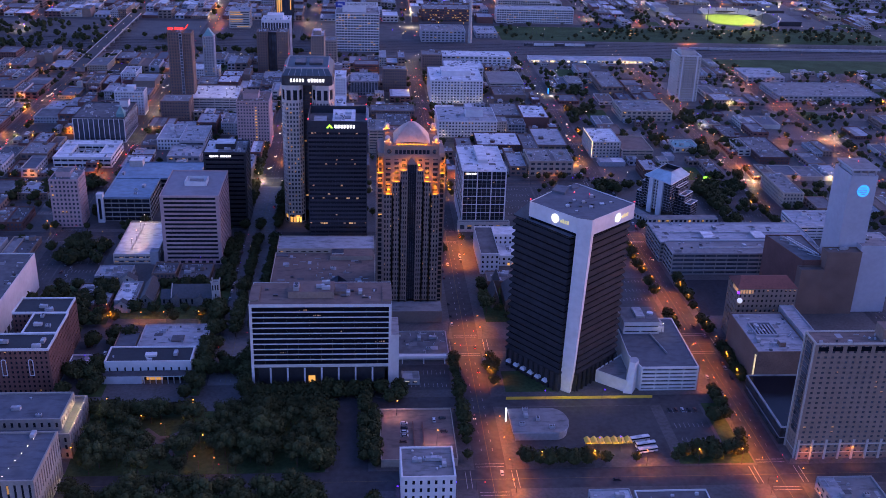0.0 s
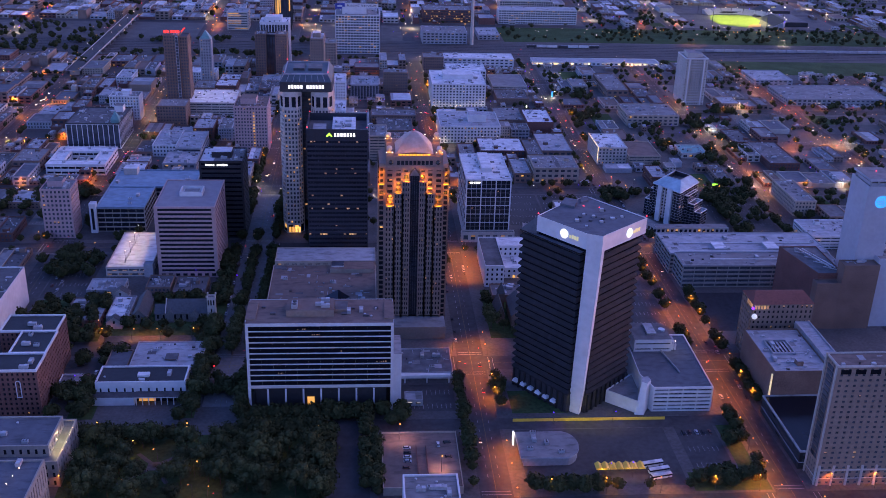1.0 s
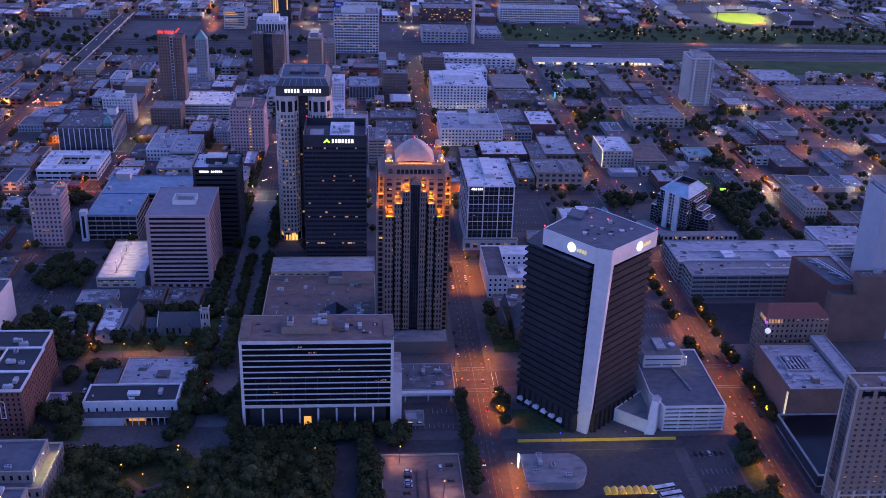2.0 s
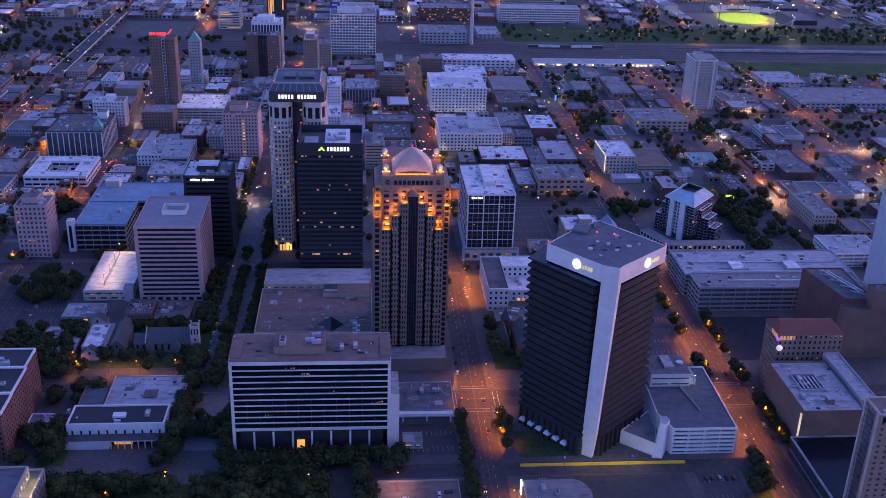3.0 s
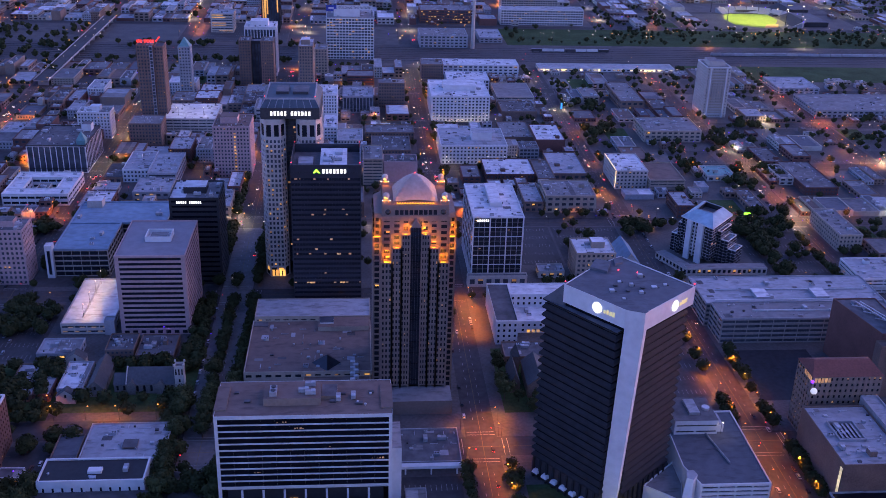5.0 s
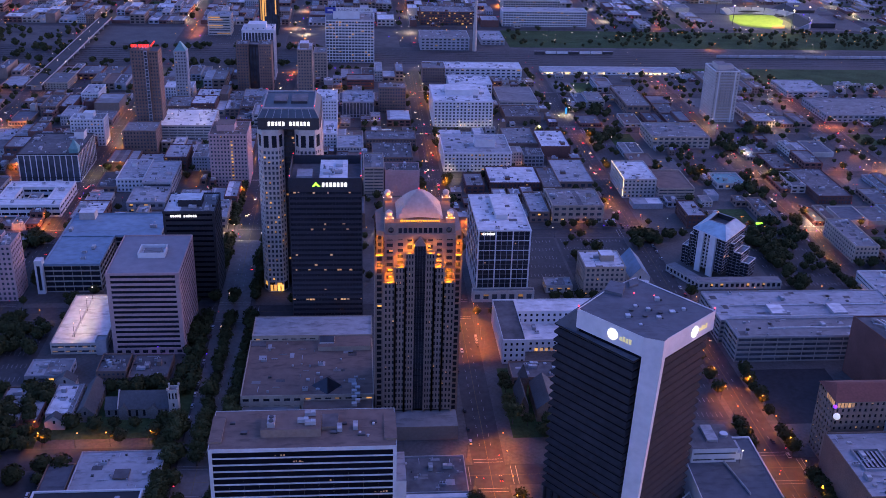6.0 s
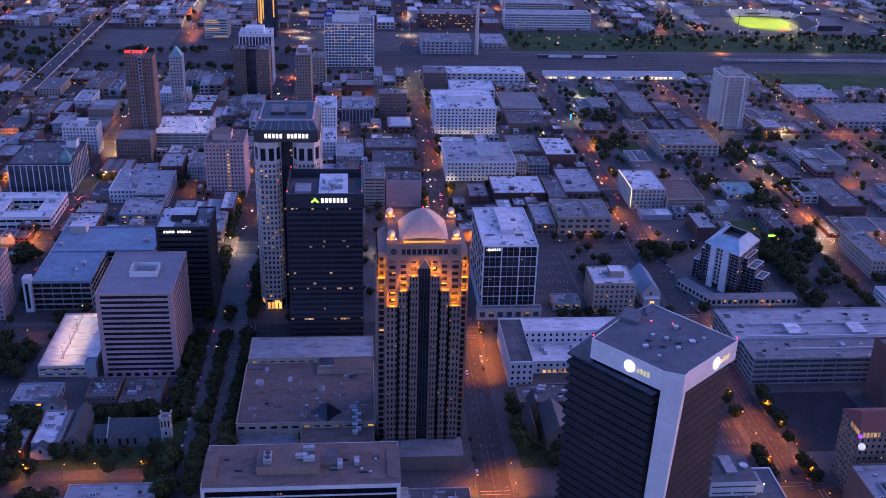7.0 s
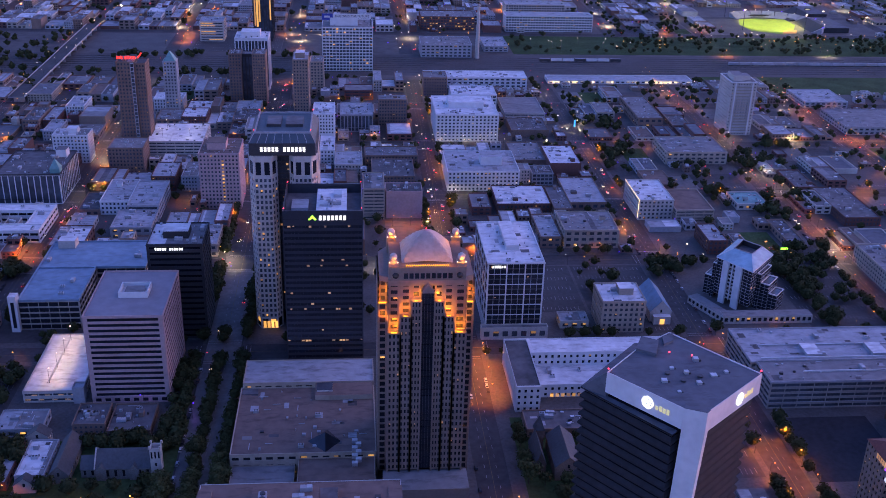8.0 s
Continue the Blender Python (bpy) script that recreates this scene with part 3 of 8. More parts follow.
def car_thing(colour, mat):
    root = thing("car", 0, 0, -500, f"{colour} saloon car on the street", "car", "cars")
    b = Shape()
    b.taper([(-2.25, -0.88), (2.25, -0.88), (2.25, 0.88), (-2.25, 0.88)], 0.3, [(-2.2, -0.86), (2.15, -0.86), (2.15, 0.86), (-2.2, 0.86)], 0.85, mat)
    b.taper([(-1.5, -0.62), (0.75, -0.62), (0.75, 0.62), (-1.5, 0.62)], 1.36, [(-1.4, -0.58), (0.6, -0.58), (0.6, 0.58), (-1.4, 0.58)], 1.42, mat)
    part("body", b, root)
    c = Shape()
    c.taper([(-2.0, -0.82), (1.3, -0.82), (1.3, 0.82), (-2.0, 0.82)], 0.85, [(-1.5, -0.62), (0.75, -0.62), (0.75, 0.62), (-1.5, 0.62)], 1.36, "glass")
    part("window", c, root)
    wh = Shape()
    for i in range(10):
        a, q = 2 * math.pi * i / 10, 2 * math.pi * (i + 1) / 10
        for y0, y1 in ((-0.1, 0.1),):
            wh.face([(0.33 * math.cos(a), y0, 0.33 * math.sin(a)), (0.33 * math.cos(q), y0, 0.33 * math.sin(q)), (0.33 * math.cos(q), y1, 0.33 * math.sin(q)), (0.33 * math.cos(a), y1, 0.33 * math.sin(a))], "rubber")
    for y in (-0.1, 0.1):
        wh.face([(0.33 * math.cos(2 * math.pi * i / 10), y, 0.33 * math.sin(2 * math.pi * i / 10)) for i in range(10)], "rubber")
    me = wh.mesh("wheel")
    for x in (-1.4, 1.4):
        for y in (-0.85, 0.85):
            placed("wheel", me, root, pose(x, y, 0.33))
    return root


CARS = [car_thing(c, m) for c, m in CAR_PAINT.items()]
head_mesh = Shape().ball(0, 0, 0, 0.22, "lamp", 6, 4).mesh("headlight")
tail_mesh = Shape().ball(0, 0, 0, 0.24, "red", 6, 4).mesh("tail_light")


def car(x, y, turn, on=False, z=0.04, k=None):
    o = copy_thing(CARS[k if k is not None else tree_rng.randrange(4)], pose(x, y, z, 0, 0, turn))
    if on:
        for s in (-0.6, 0.6):
            placed("headlight", head_mesh, o, pose(2.25, s, 0.65))
            placed("tail_light", tail_mesh, o, pose(-2.25, s, 0.7))
    return o


signal_root = thing("traffic_light", 0, 0, -500, "traffic signal showing red on a steel pole", "traffic light", "traffic lights")
part("pole", Shape().ring(0, 0, 0.12, 0, 6, "steel", 6).beam((0, 0, 5.8), (5, 0, 5.8), 0.12, 0.12, "steel"), signal_root)
part("signal_lamp", Shape().ball(4.6, -0.2, 5.6, 0.3, "red", 6, 4), signal_root, "red signal lamp")


def signal(x, y, turn):
    if y > 240:
        far_lamps.box(x - 0.1, x + 0.1, y - 0.1, y + 0.1, 0.1, 6, "steel")
        far_lamps.ball(x + 3 * math.cos(radians(turn)), y + 3 * math.sin(radians(turn)), 5.8, 0.36, "red", 6, 4)
    else:
        copy_thing(signal_root, pose(x, y, 0.1, 0, 0, turn))

# ---- the city blocks ----
def B(x0, x1, y0, y1, h, *args, **kw):
    OCC.append((x0, x1, y0, y1))
    return block(x0, x1, y0, y1, h, *args, **kw)


# Round the viewpoint: park side and church side.
B(-342, -318, 100, 124, 43, "pink", "roofdark", "punched", "ten-storey pink masonry office block with small square windows", lit=0.08, units=6, penthouse=[(-338, -326, 108, 118, 4)], budget=60)
B(-385, -331, 339, 402, 27, "white", "roofdark", "thinfins", "dark glass office block with tall white vertical fins", glass="glassblue", cols=10, crown="dark", units=6, penthouse=[(-345, -336, 385, 396, 6)], budget=40)
B(-212, -178, 326, 366, 50, "pink", "rooftan", "small", "pink stone hotel tower with a lit stair strip", lit=0.03, penthouse=[(-206, -190, 338, 355, 5)])
HS = bpy.data.objects[[o.name for o in bpy.data.objects if o.get("label", "").startswith("pink stone hotel")][0]]
for i in range(13):
    part("stair_light", Shape().box(2.2, 4.0, -20.15, -20.02, 4 + i * 3.2, 5.4 + i * 3.2, "lit", bottom=True), HS)
B(-364, -331, 443, 464, 28, "white", "roofwhite", "small", "plain white eight-storey block with small windows", penthouse=[(-352, -342, 450, 460, 4)])
B(-307, -275, 413, 444, 25.5, "brownbrick", "roofgrey", "small", "brown brick apartment block with a pale roof")
B(-279, -226, 452, 510, 19, "cream", "roofwhite", "deck", "cream parking deck with open levels and a pale roof", units=1)
for x in (-266, -240):
    for y in (466, 496):
        lamp(x, y, "lamp", 400, z=18.2)
B(-312, -294.2, 311, 352, 6, "brownbrick", "roofdark", "shop", "low dark-roofed brick shed beside an alley")
B(-294, -270, 314, 366, 12.5, "white", "roofblue", "punched", "low white building with a pale flat roof")
B(-269, -243, 301, 358, 14, "grey", "roofblue", "ribbon", "low grey building with a pale ribbed roof")
B(-275, -243, 262, 300, 10.5, "grey", "roofblue", "shop", "low shop building with a pale roof", units=5)
B(-421, -404, 541, 590, 12, "brownbrick", "roofdark", "small", "brown brick shop row building")
B(-403, -389, 548, 598, 10, "brick", "roofblue", "small", "low brick building with pale roof")
B(-388, -369, 586, 625, 14, "white", "roofblue", "small", "white painted low commercial building")
B(-300, -268, 611, 637, 15, "white", "roofwhite", "small", "white low wing at the foot of a gothic tower", units=1)
B(-283, -269, 590, 604, 62, "grey", "roofgrey", "small", "slim cream gothic tower with a green copper peak", units=0, name="tower_block")
B(-220, -206, 642, 665, 58, "brownbrick", "roofdark", "small", "dark brown brick tower wing")
B(-206, -194, 650, 665, 56, "dark", "roofdark", "fins", "dark recessed tower wing between two brick wings", units=0)
B(-194, -179, 642, 665, 58, "brownbrick", "roofdark", "small", "brown brick tower wing beside a street")
B(-219, -180, 702, 737, 62, "white", "roofwhite", "fins", "white office tower with a colonnaded top", penthouse=[(-212, -190, 712, 730, 5)])
B(-294, -261, 950, 985, 28, "cream", "roofblue", "ribbon", "cream office block with lit floors", lit=0.8)
B(-220, -193, 953, 993, 67, "dark", "roofdark", "fins", "dark tower with lit vertical strips far off", lit=0.5)
B(-120, -56, 792, 842, 56, "white", "roofgrey", "grid", "white gridded office slab with lit windows", lit=0.10, units=4, penthouse=[(-110, -75, 805, 830, 9)])
B(-147, -130, 601, 640, 62, "brown", "roofwhite", "small", "slim pink masonry tower with a small white top", penthouse=[(-144, -134, 610, 625, 5)])
B(-132, -116, 692, 722, 37, "tan", "roofgrey", "punched", "tan masonry office block")
B(-122, -100.5, 490, 531, 35, "white", "roofwhite", "small", "white office block with a zigzag patterned front", lit=0.0, units=4)
B(-95.5, -61, 540, 586, 19, "grey", "roofblue", "fins", "grey office block with vertical fins and roof plant", units=8)
B(-55, -24.5, 559, 580, 30, "brownbrick", "roofgrey", "small", "brown brick six-storey block with small windows")
B(-91.5, -58.5, 661, 688, 11.5, "brick", "roofgrey", "deck", "low orange-lit parking structure", units=0)
B(-74, -56, 300, 340, 28, "tan", "roofdark", "deck", "tan open parking deck behind an office tower", units=3)
B(-55, -24, 302, 324, 24.5, "pink", "roofdark", "blank", "pink blank-walled block with a dark roof", units=8)
B(-71, -20, 430, 458, 12, "brownbrick", "roofdark", "small", "low dark-roofed brick building")
B(-65, -26, 376, 424, 11, "brownbrick", "roofdark", "small", "low brick building with a dark roof")
B(-114, -100, 438, 484, 15, "white", "roofwhite", "small", "low white building with a blue-lit corner")
# Between the second and third street, behind the gold-topped tower.
B(19, 36, 307, 341, 8, "brick", "roofgrey", "shop", "low brick building washed in orange light", units=1)
B(41, 88, 309, 354, 10, "brick", "roofwhite", "punched", "brick building with three white roof bays", lit=0.04)
B(67, 84, 238, 285, 10, "brownbrick", "roofblue", "shop", "narrow brick building with a pale roof")
B(86, 130.5, 237, 277, 16, "tan", "roofgrey", "shop", "tan three-storey building with wide openings", units=4)
B(89.5, 106, 300, 354, 9, "brownbrick", "roofdark", "small", "low brick building with a dark roof")
B(107, 140, 319, 382, 7, "brownbrick", "roofblue", "shop", "low building with a patched pale roof", units=6)
B(3, 69, 366, 424, 19, "white", "roofblue", "punched", "cream stone building with arched windows and roof drum", lit=0.12, penthouse=[(35, 55, 385, 400, 7)])
B(70, 82, 384, 402, 14, "cream", "roofgrey", "small", "narrow cream stone street building", units=0)
B(83, 103, 380, 402, 12, "grey", "roofdark", "grid", "low grey building with glass front", glass="glassblue")
B(104, 134, 404, 458, 13, "brick", "roofwhite", "blank", "salmon brick building with a white roof")
B(72, 104, 425, 480, 9, "brownbrick", "roofgrey", "blank", "low brown building with a curved roof edge")
B(3, 68, 508, 579, 29, "white", "roofwhite", "punched", "white six-storey office block with roof machines", lit=0.10, units=14, cols=16, warm="litwhite", penthouse=[(18, 55, 535, 560, 5)], budget=96)
B(29, 80, 614, 655, 20, "white", "roofwhite", "grid", "white block with a tall glazed side", units=6)
B(1, 29, 676, 705, 23, "brownbrick", "roofgrey", "small", "brown brick warehouse with small windows")
B(5, 131, 715, 748, 13, "white", "roofwhite", "shop", "long low white-roofed station building", lit=0.1, units=6)
B(86, 131, 586, 650, 7, "cream", "roofgrey", "deck", "lit open parking structure", lit=0.0, units=0)
B(84, 124, 522, 566, 8, "brownbrick", "roofdark", "blank", "dark low hall beside the street")
B(161, 345, 735, 760, 5, "white", "roofblue", "shop", "long low transit station with a lit platform front", lit=0.5, warm="litwhite", units=0)
B(228, 256, 553, 640, 12, "brownbrick", "roofgrey", "shop", "long brown brick commercial block")
ET = B(318, 346, 529, 566, 59, "cream", "roofgrey", "tiny", "tall pale apartment tower with a recessed gridded front and roof plant", lit=0.03, warm="litdim", glass="glassblue", cols=9, rows=17, units=2, crown="white", penthouse=[(322, 334, 536, 556, 5), (335, 342, 540, 552, 3.5)], budget=40)
for k in range(16):
    part("balcony_band", Shape().box(-8.6, 8.6, -18.9, -18.45, 5 + k * 3.15, 6.1 + k * 3.15, "tan", bottom=True), ET)
for x in (-9.2, 9.2):
    part("front_pier", Shape().box(x - 0.6, x + 0.6, -19.3, -18.4, 0, 57.5, "white"), ET, "white full-height pier")
for x in range(-7, 8, 2):
    part("balcony_fin", Shape().box(x - 0.15, x + 0.15, -19.0, -18.45, 4, 55.5, "grey"), ET)
B(449, 502, 631, 687, 8, "grey", "roofblue", "shop", "low warehouse with a pale roof")
B(455, 590, 530, 600, 9, "grey", "roofgrey", "shop", "long low warehouse beside a lit street", units=8)
B(226, 288, 436, 486, 13, "tan", "roofgrey", "shop", "tan long commercial building with a flat roof", units=5)
B(161.5, 192, 295, 345, 18.5, "cream", "roofwhite", "punched", "cream office building with a white roof and a lit edge", lit=0.08, units=6)
CO = bpy.data.objects[[o.name for o in bpy.data.objects if o.get("label", "").startswith("cream office building with")][0]]
part("light_strip", Shape().box(-15.6, -15.3, -25.3, -25.0, 2, 18.6, "litstrip", bottom=True), CO, "white light strip up the corner")
part("light_strip", Shape().box(-15.6, -15.3, -25.0, 25.0, 18.5, 18.8, "litstrip", bottom=True), CO, "white light strip along the roof edge")
B(192.5, 226, 288, 338, 12, "tan", "rooftan", "deck", "tan parking deck beside the cream office", units=0)
B(165, 192, 268, 284, 5, "grey", "roofblue", "blank", "low flat shed with a pale roof", units=0)
B(200, 216, 223, 258, 12, "brick", "roofblue", "punched", "small brick building with a pale roof")
B(257, 285, 316, 346, 6, "cream", "copper", "shop", "low pavilion with a green roof", units=1)
B(270, 284.5, 233, 280, 6, "brownbrick", "roofdark", "shop", "narrow dark-roofed shop row")
B(327, 348, 357, 404, 6, "brick", "roofdark", "shop", "low narrow dark-roofed shops", units=1)
B(339, 371, 278, 352, 8, "brick", "roofdark", "small", "red brick workshop with a dark roof")
B(298, 342, 74, 112, 12, "white", "roofblue", "deck", "pale parking deck with ribbed levels", units=1)
B(314, 334, 150, 208, 15, "tan", "roofgrey", "punched", "tan four-storey corner office building", lit=0.02)
OCC.append((120, 140, 108, 150))
B(84.5, 114.5, 97, 126, 24, "tan", "roofwhite", "punched", "tan office block with square windows and a white roof", lit=0.10, penthouse=[(98, 108, 108, 118, 4)], budget=60)
B(147.5, 280.5, 1030, 1060, 24, "white", "roofblue", "grid", "white and grey apartment range", lit=0.05)
B(163, 259, 1142, 1180, 19, "cream", "roofblue", "grid", "long pale apartment range")
B(20, 101, 1033, 1080, 21, "brick", "roofgrey", "grid", "long brick loft building with lit windows", lit=0.35)
B(10, 79, 866, 915, 18, "grey", "roofgrey", "shop", "old furnace shed with grey roofs", units=2)
B(100, 134, 900, 960, 8, "grey", "roofblue", "shop", "long low shed with a pale roof")

# West side, nearer.
B(-276, -242, 24, 93, 8, "cream", "roofwhite", "deck", "low cream parking deck with a lit white top level", units=0)
B(-282, -256, -12, 8, 6, "grey", "roofblue", "shop", "low building with a pale flat roof", units=3)
B(-258, -243, -56, -24, 7, "grey", "roofwhite", "small", "small hall with a white flat roof", units=2)
WB = B(-352, -321, -107, -19, 28, "white", "roofdark", "blank", "long white windowless block with a dark roof", units=3)
for k in range(6):
    part("window_strip", Shape().box(-14.5, -2.5, -44.2, -43.98, 4 + k * 3.8, 5.6 + k * 3.8, "glassdark", bottom=True), WB)
# Dark boxes on the wall stand in for the shade inside garage openings.
for k in range(5):
    part("dock_door", Shape().box(15.3, 15.55, -38 + k * 8, -33 + k * 8, 0.2, 5.0, "dark", bottom=True), WB)
B(-228, -183.5, -132, -95, 8, "grey", "roofblue", "blank", "low museum wing with a pale flat roof", units=2)
single("roof_skylight", Shape().box(-4, 4, -4, 4, 0, 0.7, "brownbrick", "roofdark"), -203, -116, 7.9, "dark square skylight on a pale flat roof", "skylight")
B(-243.5, -229.5, -131, -104, 7, "brownbrick", "roofslate", "blank", "low brick service wing with a dark slate-grey roof", units=0)
# East side.
B(169.3, 205, -177, -122, 28, "brownbrick", "roofblue", "blank", "dark brown low block with a pale roof and roof well", units=8)
RW = bpy.data.objects[[o.name for o in bpy.data.objects if o.get("label", "").startswith("dark brown low block")][0]]
q = [(-11, -6), (4, -6), (4, 12), (-11, 12)]
w = Shape()
rim(w, q, scaled(q, 0.9), 27.1, 28.6, 27.3, "roofblue")
w.face([(*c, 27.3) for c in scaled(q, 0.9)], "roofdark")
part("roof_well", w, RW, "dark roof well with pale kerb")
for i in range(5):
    part("duct", Shape().box(-8.6 + i * 2.4, -7.4 + i * 2.4, -4, 9.5, 27.3, 28.2, "steel", "roofblue"), RW)
B(206, 216, -170, -115, 30, "grey", "roofblue", "blank", "long pale roof monitor beside the dark block", units=5)

STATION = bpy.data.objects[[o.name for o in bpy.data.objects if o.get("label", "").startswith("long low transit")][0]]
srng = random.Random(4)
for i in range(26):
    if srng.random() < 0.8:
        x = -86 + i * 6.2
        part("platform_light", Shape().box(x, x + srng.uniform(2, 5.6), -12.9, -12.6, srng.uniform(0.6, 1.8), 3.2, srng.choice(("litstrip", "litwhite", "litstrip")), bottom=True), STATION)
PEAK = thing("roof_turret", -336, 348, 26, "pointed green copper corner turret", "turret")
part("drum", Shape().box(-4, 4, -4, 4, 0, 4, "copper"), PEAK)
part("cap", Shape().taper([(-4.4, -4.4), (4.4, -4.4), (4.4, 4.4), (-4.4, 4.4)], 4, [(-0.2, -0.2), (0.2, -0.2), (0.2, 0.2), (-0.2, 0.2)], 12, "copper"), PEAK)

# ---- the towers ----
def letters(root, name, x0, x1, y, z0, z1, count, mat, gap=0.4, word=(), thick=0.35, axis="x", sign=-1):
    """A lit sign as a row of plain bars; word: places left empty."""
    w = (x1 - x0) / count
    for i in range(count):
        if i in word:
            continue
        s = Shape()
        a, b = x0 + i * w + w * gap / 2, x0 + (i + 1) * w - w * gap / 2
        if axis == "x":
            s.box(a, b, y - thick, y, z0, z1, mat, bottom=True)
        else:
            s.box(y - thick, y, a, b, z0, z1, mat, bottom=True)
        part(name, s, root)


def red_beacon(root, x, y, z):
    s = Shape()
    s.ring(x, y, 0.12, z, z + 1.2, "steel", 5)
    s.ball(x, y, z + 1.4, 0.38, "red", 6, 4)
    part("beacon", s, root, "red warning light on a short mast")


def gold_tower():
    """Stepped stone tower with a domed roof, corner orbs and gold floodlight."""
    rng = random.Random(11)
    OCC.append((-71, -22, -82, -20))
    r = thing("office_tower", -46.4, -42, 0.15, "stepped brown stone tower with gold-lit crown and pale domed roof", "office tower")
    ox, oy = -46.4, -42
    L = lambda x, y: (x - ox, y - oy)
    stone, w, p = "towerstone", Shape(), Shape()
    budget = [300]
    H = 118.0
    fl = 3.72
    # projecting bays of the front, each ending at its own level
    bays = [(-65.7, -59.6, 91.3), (-59.6, -54.2, 100.4), (-54.2, -49.5, 108.7), (-42.9, -38.4, 108.7), (-38.4, -33.2, 100.4), (-33.2, -27.1, 91.3)]
    for x0, x1, z in bays:
        n = round((z - 10) / fl)
        facade(w, p, L(x0, -64), L(x1, -64), 10, z, 3, n, 0.50, 0.62, stone, lit=0.03, glass="glass", warm="litdim", rng=rng, root=r, budget=budget, depth=0.5)
        for q, s in ((x0, -1), (x1, 1)):
            part("pier", Shape().box(q - ox - 0.38, q - ox + 0.38, -64.7 - oy, -64 - oy, 8, z + 0.8, stone), r)
        w.face([(*L(x0, -64), z), (*L(x1, -64), z), (*L(x1, -60.5), z), (*L(x0, -60.5), z)], stone)
        facade(w, p, L(x0, -60.5), L(x1, -60.5), z, H, 1, max(1, round((H - z) / fl)), 0.55, 0.55, stone, lit=0.35, rng=rng, root=r, budget=budget, depth=0.4)
        # sides of the step
        for q in (x0, x1):
            w.face([(q - ox, -64 - oy, 10), (q - ox, -60.5 - oy, 10), (q - ox, -60.5 - oy, z), (q - ox, -64 - oy, z)], stone)
        led = Shape()
        led.box(x0 - ox + 1.6, x1 - ox - 1.6, -63.5 - oy, -63.2 - oy, z, z + 0.35, "gold")
        part("floodlight", led, r, "gold floodlight bar on a ledge")
    # glass strip with gable
    g = Shape()
    for k in range(28):
        z = 10 + k * 3.72
        g.box(-49.3 - ox, -43.1 - ox, -62.9 - oy, -62 - oy, z, z + 3.5, "glass", bottom=True)
    part("glass_strip", g, r, "dark full-height glass strip")
    gb = Shape()
    xm = -46.2 - ox
    gb.face([(-49.6 - ox, -63.5 - oy, 113), (-42.8 - ox, -63.5 - oy, 113), (xm, -63.5 - oy, 118)], stone)
    gb.face([(-49.6 - ox, -63.5 - oy, 113), (xm, -63.5 - oy, 118), (xm, -60.5 - oy, 118), (-49.6 - ox, -60.5 - oy, 113)], stone)
    gb.face([(xm, -63.5 - oy, 118), (-42.8 - ox, -63.5 - oy, 113), (-42.8 - ox, -60.5 - oy, 113), (xm, -60.5 - oy, 118)], stone)
    part("gable", gb, r)
    for i in range(5):
        s = Shape().box(-49.4 - ox + i * 1.52, -49.25 - ox + i * 1.52, -63.1 - oy, -62.9 - oy, 10, 113, "steel")
        part("mullion", s, r)
    # wings and rear
    rest = [((-70.6, -56), (-65.7, -56), 104), ((-27.1, -56), (-22.6, -56), 104)]
    for (x0, y), (x1, _), z in rest:
        facade(w, p, L(x0, y), L(x1, y), 4, z, 1, round((z - 4) / fl), 0.55, 0.72, stone, lit=0.05, rng=rng, root=r, budget=budget)
        facade(w, p, L(x0 + 0.8, y + 2), L(x1 - 0.3, y + 2), z, 116, 1, 3, 0.5, 0.55, stone, lit=0.2, rng=rng)
        w.face([(*L(x0, y), z), (*L(x1, y), z), (*L(x1, y + 2), z), (*L(x0, y + 2), z)], stone)
        s = Shape().box(x0 - ox + 0.6, x1 - ox - 0.6, y + 0.3 - oy, y + 0.8 - oy, z, z + 0.5, "gold")
        part("floodlight", s, r, "gold floodlight bar on a ledge")
    for a, b in (((-22.6, -56), (-22.6, -26)), ((-22.6, -26), (-27, -20)), ((-27, -20), (-66, -20)), ((-66, -20), (-70.6, -26)), ((-70.6, -26), (-70.6, -56))):
        n = max(1, round(math.hypot(a[0] - b[0], a[1] - b[1]) / 5))
        facade(w, p, L(*a), L(*b), 0, 104, n, 28, 0.55, 0.52, stone, lit=0.04, rng=rng)
        facade(w, p, L(*a), L(*b), 104, 116, n, 3, 0.5, 0.55, stone, lit=0.2, rng=rng)
    for q, s in ((-65.7, -1), (-27.1, 1)):
        a, b = ((q, -56), (q, -64)) if s < 0 else ((q, -64), (q, -56))
        facade(w, p, L(*a), L(*b), 4, 116, 2, 30, 0.5, 0.5, stone, lit=0.05, rng=rng)
    # frieze and round windows, shoulders
    top = [L(-65.7, -61), L(-27.1, -61), L(-27.1, -57), L(-23.5, -55), L(-23.5, -27), L(-27.5, -21), L(-65.5, -21), L(-69.8, -27), L(-69.8, -55), L(-65.7, -57)]
    part("frieze", Shape().prism(top, 116, 119, stone), r)
    core = [L(-64.5, -60.4), L(-28.3, -60.4), L(-28.3, -23), L(-64.5, -23)]
    part("attic", Shape().prism(core, 119, 125.5, stone, "rooftan"), r)
    for x in (-62, -30.8):
        s = Shape().ball(x - ox, -60.5 - oy, 121.3, 1.6, "glass", 12, 6, 1.0)
        part("round_window", s, r)
    for i in range(9):
        x = -57 + i * 2.7
        part("window", Shape().box(x - ox - 1, x - ox + 1, -60.55 - oy, -60.3 - oy, 119.6, 122.4, "glass", bottom=True), r)
